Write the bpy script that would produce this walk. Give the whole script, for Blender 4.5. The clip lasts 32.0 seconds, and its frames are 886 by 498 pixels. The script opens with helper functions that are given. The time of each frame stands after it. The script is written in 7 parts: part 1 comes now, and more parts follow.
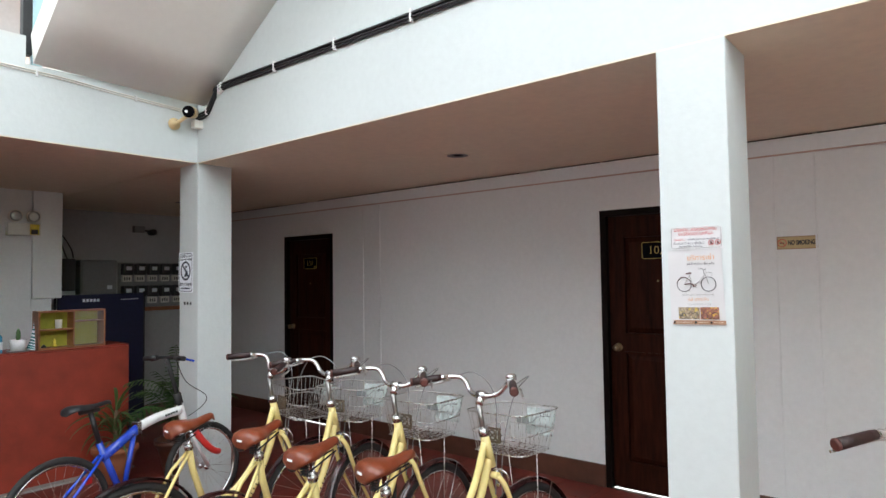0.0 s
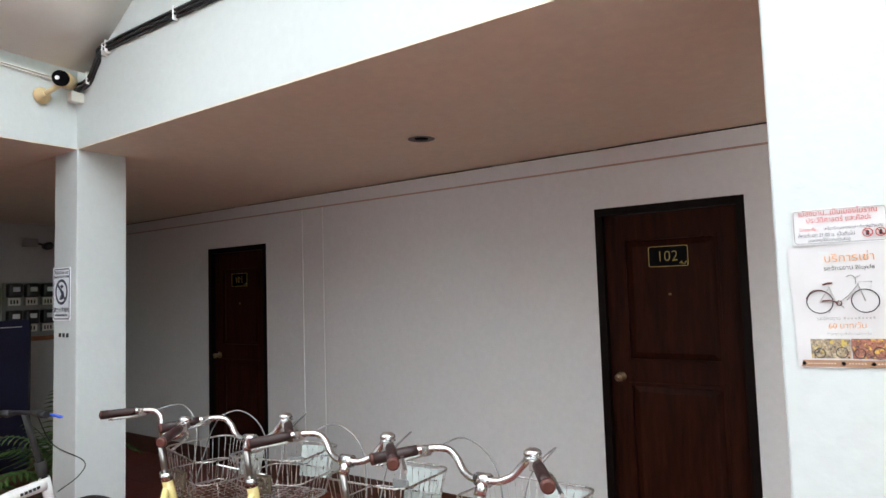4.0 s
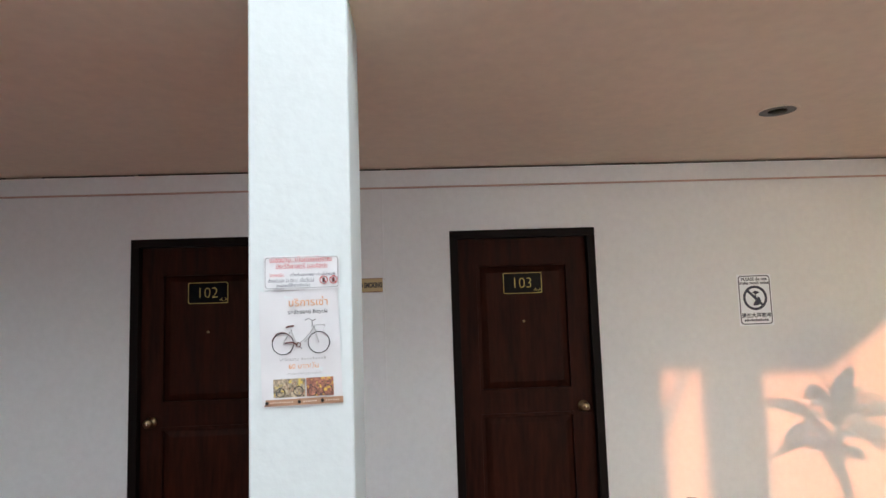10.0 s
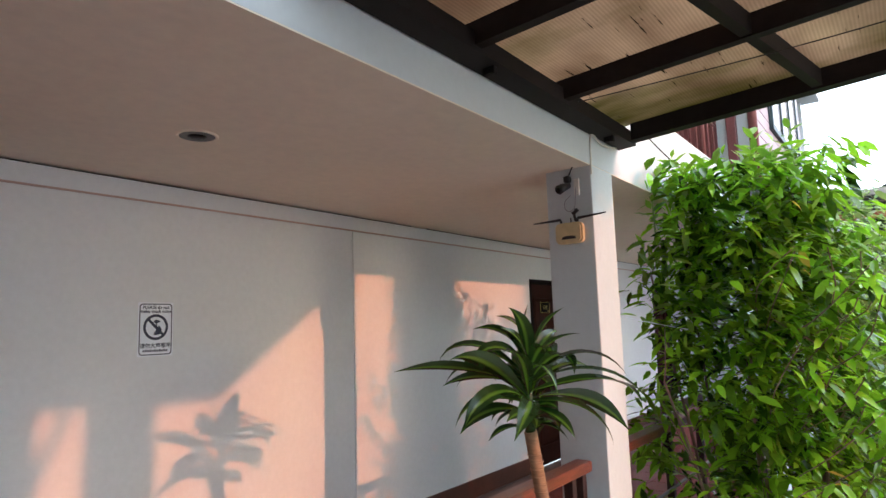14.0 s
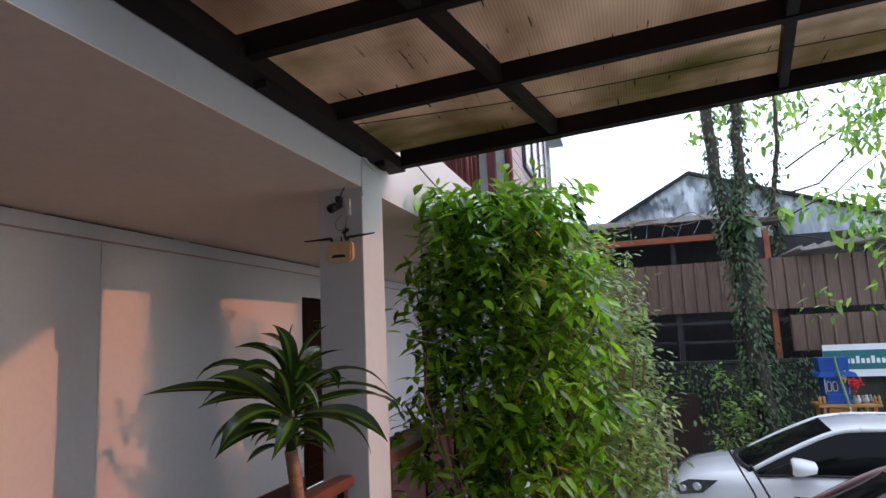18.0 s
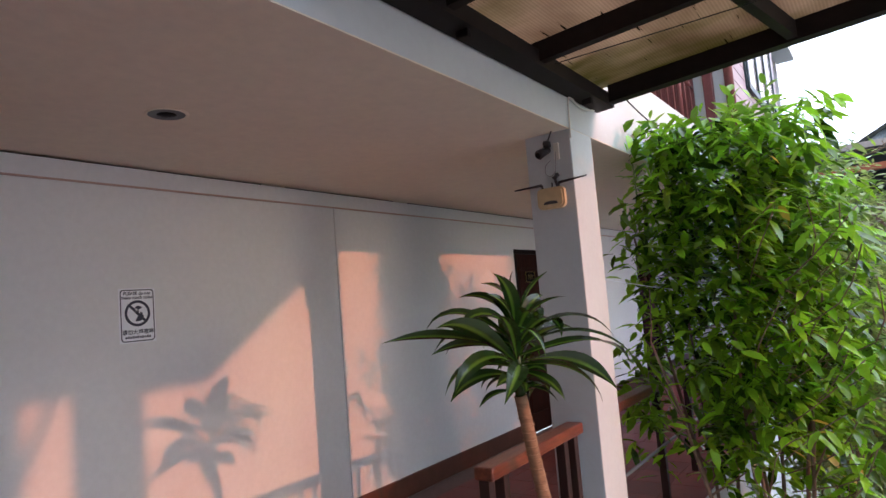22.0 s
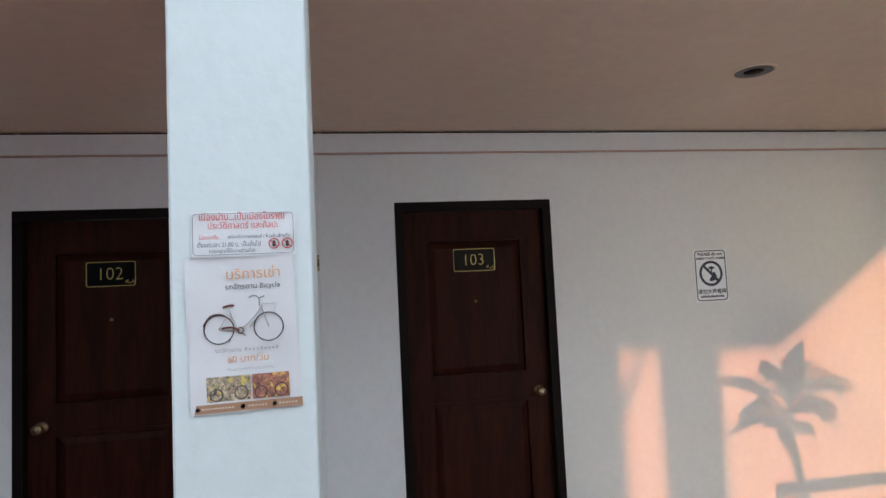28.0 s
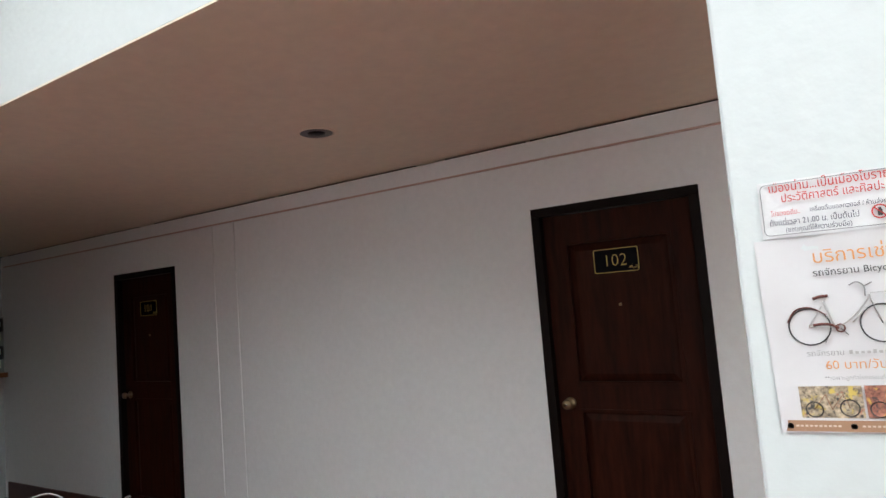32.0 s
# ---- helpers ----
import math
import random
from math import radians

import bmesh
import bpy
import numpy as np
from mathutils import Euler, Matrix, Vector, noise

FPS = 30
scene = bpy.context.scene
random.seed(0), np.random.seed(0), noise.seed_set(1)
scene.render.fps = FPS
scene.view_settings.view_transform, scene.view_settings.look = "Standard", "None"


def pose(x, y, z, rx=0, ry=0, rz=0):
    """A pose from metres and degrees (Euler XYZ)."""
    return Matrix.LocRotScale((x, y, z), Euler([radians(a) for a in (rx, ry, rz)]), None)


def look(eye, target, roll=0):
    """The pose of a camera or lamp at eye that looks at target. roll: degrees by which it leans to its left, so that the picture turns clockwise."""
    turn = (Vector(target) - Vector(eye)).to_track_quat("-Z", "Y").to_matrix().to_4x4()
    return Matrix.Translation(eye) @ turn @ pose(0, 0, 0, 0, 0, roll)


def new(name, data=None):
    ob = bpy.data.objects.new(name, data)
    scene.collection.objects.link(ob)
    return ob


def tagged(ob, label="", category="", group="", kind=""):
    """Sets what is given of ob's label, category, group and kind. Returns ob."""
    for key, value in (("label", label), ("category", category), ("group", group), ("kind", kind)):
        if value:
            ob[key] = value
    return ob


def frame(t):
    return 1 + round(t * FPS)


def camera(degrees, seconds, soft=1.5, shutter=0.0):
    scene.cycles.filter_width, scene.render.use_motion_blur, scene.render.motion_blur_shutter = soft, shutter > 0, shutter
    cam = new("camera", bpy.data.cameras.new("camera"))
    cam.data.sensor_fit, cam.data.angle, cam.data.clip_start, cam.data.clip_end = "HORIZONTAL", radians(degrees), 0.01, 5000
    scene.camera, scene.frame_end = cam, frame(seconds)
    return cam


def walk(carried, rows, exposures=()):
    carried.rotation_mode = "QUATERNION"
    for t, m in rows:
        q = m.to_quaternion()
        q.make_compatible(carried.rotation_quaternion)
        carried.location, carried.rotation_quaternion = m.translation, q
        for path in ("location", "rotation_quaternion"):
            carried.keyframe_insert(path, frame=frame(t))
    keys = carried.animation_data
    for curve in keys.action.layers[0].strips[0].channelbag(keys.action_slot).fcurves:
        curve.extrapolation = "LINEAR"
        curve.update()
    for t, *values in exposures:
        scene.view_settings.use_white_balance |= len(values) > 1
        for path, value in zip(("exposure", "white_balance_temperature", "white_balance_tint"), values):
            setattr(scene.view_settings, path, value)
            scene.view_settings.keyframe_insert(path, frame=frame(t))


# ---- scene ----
cam = camera(70.9, 32.0)
METRES, EYE, TILT, LEAN, TURN = 8.0, 1.5, 0.0, 0.0, 38.8
PATH = [
    (0, (0.047, 0.114, 1.579), (-1.223, 1.657, 1.668), -0.8),
    (0.5, (-0.028, 0.262, 1.574), (-1.245, 1.848, 1.628), 0.3),
    (1, (-0.182, 0.375, 1.575), (-1.283, 2.043, 1.652), -1.3),
    (1.5, (-0.301, 0.488, 1.559), (-1.371, 2.177, 1.602), -1.8),
    (2, (-0.377, 0.68, 1.569), (-1.518, 2.319, 1.688), -0.4),
    (2.5, (-0.469, 0.774, 1.574), (-1.632, 2.399, 1.645), -2.0),
    (3, (-0.606, 0.793, 1.582), (-1.705, 2.461, 1.681), -3.2),
    (3.3, (-0.663, 0.801, 1.652), (-1.77, 2.467, 1.664), -4.0),
    (3.5, (-0.67, 0.821, 1.59), (-1.811, 2.46, 1.697), -2.2),
    (5.5, (-0.648, 0.855, 1.603), (-1.693, 2.554, 1.751), -1.4),
    (6, (-0.641, 0.868, 1.599), (-1.637, 2.596, 1.748), -1.8),
    (6.5, (-0.616, 0.887, 1.603), (-1.502, 2.672, 1.768), -1.3),
    (7, (-0.59, 0.907, 1.602), (-1.336, 2.755, 1.77), -1.4),
    (7.5, (-0.564, 0.925, 1.604), (-1.202, 2.813, 1.77), -1.8),
    (8, (-0.542, 0.943, 1.599), (-1.1, 2.857, 1.758), -1.7),
    (8.5, (-0.509, 0.951, 1.606), (-0.925, 2.899, 1.789), -2.1),
    (9, (-0.479, 0.959, 1.606), (-0.729, 2.933, 1.806), -1.7),
    (9.5, (-0.454, 0.967, 1.606), (-0.574, 2.953, 1.802), -1.7),
    (10, (-0.423, 0.976, 1.607), (-0.343, 2.965, 1.803), -1.9),
    (10.5, (-0.398, 0.975, 1.607), (-0.117, 2.945, 1.812), -2.3),
    (11, (-0.376, 0.966, 1.6), (0.078, 2.905, 1.786), -2.8),
    (11.5, (-0.352, 1.029, 1.582), (0.341, 2.897, 1.762), -2.3),
    (12, (-0.346, 1.14, 1.535), (0.555, 2.915, 1.723), -3.5),
    (12.5, (-0.243, 1.186, 1.57), (0.852, 2.85, 1.755), -2.3),
    (13, (-0.226, 1.184, 1.579), (1.113, 2.651, 1.809), -1.4),
    (13.5, (-0.275, 1.182, 1.583), (1.217, 2.489, 1.833), -1.5),
    (14, (-0.298, 1.179, 1.579), (1.295, 2.364, 1.822), -1.8),
    (14.5, (-0.307, 1.165, 1.571), (1.395, 2.18, 1.835), -1.0),
    (15, (-0.313, 1.153, 1.578), (1.469, 2.022, 1.846), -0.8),
    (15.5, (-0.302, 1.104, 1.555), (1.531, 1.847, 1.853), 0.2),
    (17.5, (-0.315, 1.105, 1.566), (1.591, 1.646, 1.835), -2.1),
    (18, (-0.317, 1.111, 1.565), (1.585, 1.667, 1.842), -2.6),
    (18.5, (-0.321, 1.106, 1.567), (1.58, 1.665, 1.84), -2.6),
    (19, (-0.324, 1.112, 1.577), (1.561, 1.723, 1.843), -2.8),
    (19.5, (-0.299, 1.108, 1.568), (1.56, 1.802, 1.82), -2.9),
    (20, (-0.296, 1.126, 1.574), (1.532, 1.9, 1.817), -3.1),
    (20.5, (-0.322, 1.138, 1.554), (1.466, 2.003, 1.791), -3.7),
    (21, (-0.293, 1.157, 1.554), (1.441, 2.132, 1.759), -3.7),
    (21.5, (-0.277, 1.178, 1.544), (1.409, 2.237, 1.726), -4.2),
    (22, (-0.27, 1.191, 1.543), (1.356, 2.343, 1.711), -4.7),
    (22.5, (-0.25, 1.207, 1.55), (1.279, 2.484, 1.73), -4.4),
    (23, (-0.237, 1.222, 1.557), (1.18, 2.622, 1.741), -5.0),
    (23.5, (-0.239, 1.258, 1.563), (1.035, 2.788, 1.756), -4.7),
    (24, (-0.241, 1.261, 1.561), (0.901, 2.892, 1.747), -5.4),
    (24.5, (-0.239, 1.274, 1.525), (0.755, 3.002, 1.687), -5.4),
    (25, (-0.248, 1.301, 1.522), (0.637, 3.089, 1.661), -4.3),
    (25.5, (-0.221, 1.3, 1.541), (0.522, 3.154, 1.658), -5.1),
    (26, (-0.244, 1.315, 1.533), (0.368, 3.214, 1.672), -4.7),
    (26.5, (-0.357, 1.341, 1.541), (0.194, 3.257, 1.701), -4.4),
    (28.5, (-0.569, 1.36, 1.592), (-0.332, 3.342, 1.708), -2.2),
    (29, (-0.58, 1.393, 1.584), (-0.458, 3.387, 1.684), -2.1),
    (29.5, (-0.574, 1.43, 1.591), (-0.601, 3.426, 1.706), -2.6),
    (30, (-0.595, 1.453, 1.606), (-0.829, 3.433, 1.77), -2.4),
    (30.5, (-0.631, 1.48, 1.607), (-1.074, 3.422, 1.783), -2.9),
    (31, (-0.675, 1.495, 1.606), (-1.307, 3.385, 1.771), -3.4),
    (31.5, (-0.709, 1.505, 1.607), (-1.568, 3.304, 1.767), -4.6),
    (32, (-0.737, 1.503, 1.618), (-1.783, 3.2, 1.783), -4.6),
]
EXPOSURES = [(0, 1.42, 6500, 6), (2, 1.48, 6520, 6), (3.2, 1.62, 6540, 6), (6, 1.62, 6570, 7), (7, 1.43, 6620, 8), (8, 1.40, 6640, 8), (10, 1.3, 6350, 6), (11, 1.03, 6100, 5), (13, 0.95, 5900, 7), (15, 0.55, 5650, 6), (18, -0.14, 5650, 15), (20, -0.08, 5650, 16), (21, 0.28, 5700, 15), (22, 0.46, 5700, 15), (24, 0.76, 5700, 15), (26.5, 0.98, 5650, 6), (29, 0.92, 6100, 4), (30, 1.18, 6350, 6), (31, 1.25, 6450, 6), (32, 1.45, 6600, 6)]
walk(cam, [(t, look(eye, target, roll)) for t, eye, target, roll in PATH], EXPOSURES)

# ---- world, sun, exposure ----
SUN_TO = Vector((0.065, -1.0, 0.221)).normalized()
world = bpy.data.worlds.new("world")
scene.world = world
world.use_nodes = True
wn = world.node_tree
sky = wn.nodes.new("ShaderNodeTexSky")
sky.sky_type, sky.sun_disc = "NISHITA", False
sky.sun_elevation, sky.sun_rotation = radians(12.4), radians(175)
sky.dust_density, sky.air_density, sky.ozone_density = 1.2, 1.0, 1.5
haze = wn.nodes.new("ShaderNodeVectorMath")
haze.operation = "ADD"
haze.inputs[1].default_value = (14.6, 14.8, 15.1)
wn.links.new(sky.outputs[0], haze.inputs[0])
wn.links.new(haze.outputs[0], wn.nodes["Background"].inputs[0])
wn.nodes["Background"].inputs[1].default_value = 0.12
sun = new("sun", bpy.data.lights.new("sun", "SUN"))
sun.data.energy, sun.data.angle, sun.data.color = 1.28, radians(0.6), (1.0, 0.31, 0.12)
sun.matrix_world = look(SUN_TO * 30, (0, 0, 0))


# ---- materials ----
def nodes_of(m):
    m.use_nodes = True
    nt = m.node_tree
    return nt, nt.nodes["Principled BSDF"]


def paint(name, color, rough=0.6, metal=0.0, vary=0.12, fine=40.0, broad=2.0, bump=0.15, bump_scale=120.0, random_piece=0.0, island=0.0, spec=0.5, coat=0.0, stretch=None, dirt=None):
    """A painted, cast or cut surface: base colour with grain and broad blotches, and fine relief."""
    m = bpy.data.materials.new(name)
    nt, bsdf = nodes_of(m)
    N, L = nt.nodes.new, nt.links.new
    co = N("ShaderNodeTexCoord")
    src = co.outputs["Object"]
    if stretch:
        mp = N("ShaderNodeMapping")
        mp.inputs["Scale"].default_value = stretch
        L(src, mp.inputs[0])
        src = mp.outputs[0]
    a, b = N("ShaderNodeTexNoise"), N("ShaderNodeTexNoise")
    a.inputs["Scale"].default_value, b.inputs["Scale"].default_value = fine, broad
    a.inputs["Detail"].default_value, b.inputs["Detail"].default_value = 5, 4
    L(src, a.inputs[0]), L(src, b.inputs[0])
    mx = N("ShaderNodeMath")
    mx.operation = "MULTIPLY_ADD"
    L(a.outputs[0], mx.inputs[0])
    mx.inputs[1].default_value = 0.5
    hf = N("ShaderNodeMath")
    hf.operation = "MULTIPLY"
    hf.inputs[1].default_value = 0.5
    L(b.outputs[0], hf.inputs[0]), L(hf.outputs[0], mx.inputs[2])
    ramp = N("ShaderNodeValToRGB")
    c = Vector(color)
    dark, light = c * (1 - 1.6 * vary), c * (1 + 1.2 * vary)
    ramp.color_ramp.elements[0].position, ramp.color_ramp.elements[1].position = 0.3, 0.7
    ramp.color_ramp.elements[0].color, ramp.color_ramp.elements[1].color = (*dark, 1), (*[min(0.95, v) for v in light], 1)
    L(mx.outputs[0], ramp.inputs[0])
    out = ramp.outputs[0]
    if random_piece or island:
        hsv = N("ShaderNodeHueSaturation")
        if island:
            g = N("ShaderNodeNewGeometry")
            rnd = g.outputs["Random Per Island"]
        else:
            g = N("ShaderNodeObjectInfo")
            rnd = g.outputs["Random"]
        mr = N("ShaderNodeMapRange")
        amount = random_piece or island
        mr.inputs["To Min"].default_value, mr.inputs["To Max"].default_value = 1 - amount, 1 + amount
        L(rnd, mr.inputs[0]), L(mr.outputs[0], hsv.inputs["Value"]), L(out, hsv.inputs["Color"])
        out = hsv.outputs[0]
    for tint, size, level in dirt or ():
        dn = N("ShaderNodeTexNoise")
        dn.inputs["Scale"].default_value, dn.inputs["Detail"].default_value = size, 6
        L(src, dn.inputs[0])
        dr = N("ShaderNodeMapRange")
        dr.inputs["From Min"].default_value, dr.inputs["From Max"].default_value = level, level + 0.1
        L(dn.outputs[0], dr.inputs[0])
        mix = N("ShaderNodeMix")
        mix.data_type = "RGBA"
        mix.inputs[7].default_value = (*tint, 1)
        L(dr.outputs[0], mix.inputs[0]), L(out, mix.inputs[6])
        out = mix.outputs[2]
    L(out, bsdf.inputs["Base Color"])
    rr = N("ShaderNodeMapRange")
    rr.inputs["To Min"].default_value, rr.inputs["To Max"].default_value = max(0.02, rough - 0.08), min(1, rough + 0.08)
    L(mx.outputs[0], rr.inputs[0]), L(rr.outputs[0], bsdf.inputs["Roughness"])
    bsdf.inputs["Metallic"].default_value = metal
    bsdf.inputs["Specular IOR Level"].default_value = spec
    bsdf.inputs["Coat Weight"].default_value = coat
    if bump:
        bn, bp = N("ShaderNodeTexNoise"), N("ShaderNodeBump")
        bn.inputs["Scale"].default_value, bn.inputs["Detail"].default_value = bump_scale, 4
        L(src, bn.inputs[0]), L(bn.outputs[0], bp.inputs["Height"])
        bp.inputs["Strength"].default_value, bp.inputs["Distance"].default_value = bump, 0.004
        L(bp.outputs[0], bsdf.inputs["Normal"])
    return m


def leaf_material(name, dark, light, rough=0.45, glow=0.35, stripe=None):
    """A leaf: its own tint for each leaf, some light passing through; stripe: the colour of the middle of the blade."""
    m = bpy.data.materials.new(name)
    nt, bsdf = nodes_of(m)
    N, L = nt.nodes.new, nt.links.new
    g = N("ShaderNodeNewGeometry")
    ramp = N("ShaderNodeValToRGB")
    ramp.color_ramp.elements[0].color, ramp.color_ramp.elements[1].color = (*dark, 1), (*light, 1)
    no = N("ShaderNodeTexNoise")
    co = N("ShaderNodeTexCoord")
    no.inputs["Scale"].default_value = 25
    L(co.outputs["Object"], no.inputs[0])
    ad = N("ShaderNodeMath")
    ad.operation = "MULTIPLY_ADD"
    ad.inputs[1].default_value = 0.3
    L(no.outputs[0], ad.inputs[0]), L(g.outputs["Random Per Island"], ad.inputs[2])
    sb = N("ShaderNodeMath")
    sb.operation = "SUBTRACT"
    sb.inputs[1].default_value = 0.15
    L(ad.outputs[0], sb.inputs[0]), L(sb.outputs[0], ramp.inputs[0])
    out = ramp.outputs[0]
    if stripe:
        uv = N("ShaderNodeUVMap")
        sp = N("ShaderNodeSeparateXYZ")
        L(uv.outputs[0], sp.inputs[0])
        st = N("ShaderNodeValToRGB")
        e = st.color_ramp.elements
        e[0].position, e[0].color, e[1].position, e[1].color = 0.34, (0, 0, 0, 1), 0.46, (1, 1, 1, 1)
        for p, v in ((0.54, 1), (0.66, 0)):
            k = e.new(p)
            k.color = (v, v, v, 1)
        L(sp.outputs[0], st.inputs[0])
        mix = N("ShaderNodeMix")
        mix.data_type = "RGBA"
        mix.inputs[7].default_value = (*stripe, 1)
        L(st.outputs[0], mix.inputs[0]), L(out, mix.inputs[6])
        out = mix.outputs[2]
    L(out, bsdf.inputs["Base Color"])
    bsdf.inputs["Roughness"].default_value = rough
    bsdf.inputs["Specular IOR Level"].default_value = 0.75
    tr, mx = N("ShaderNodeBsdfTranslucent"), N("ShaderNodeMixShader")
    br = N("ShaderNodeHueSaturation")
    br.inputs["Value"].default_value = 1.6
    L(out, br.inputs["Color"]), L(br.outputs[0], tr.inputs[0])
    mx.inputs[0].default_value = glow
    L(bsdf.outputs[0], mx.inputs[1]), L(tr.outputs[0], mx.inputs[2])
    L(mx.outputs[0], nt.nodes["Material Output"].inputs[0])
    return m


def clear(name, color=(1, 1, 1), rough=0.02, mix=0.15, trans=(1, 1, 1)):
    """Thin glass or clear plastic sheet."""
    m = bpy.data.materials.new(name)
    nt, bsdf = nodes_of(m)
    N, L = nt.nodes.new, nt.links.new
    t, s = N("ShaderNodeBsdfTransparent"), N("ShaderNodeMixShader")
    t.inputs[0].default_value = (*trans, 1)
    bsdf.inputs["Base Color"].default_value, bsdf.inputs["Roughness"].default_value = (*color, 1), rough
    lw = N("ShaderNodeFresnel")
    lw.inputs[0].default_value = 1.5
    ad = N("ShaderNodeMath")
    ad.operation, ad.use_clamp = "ADD", True
    ad.inputs[1].default_value = mix
    L(lw.outputs[0], ad.inputs[0]), L(ad.outputs[0], s.inputs[0])
    L(t.outputs[0], s.inputs[1]), L(bsdf.outputs[0], s.inputs[2])
    L(s.outputs[0], nt.nodes["Material Output"].inputs[0])
    return m


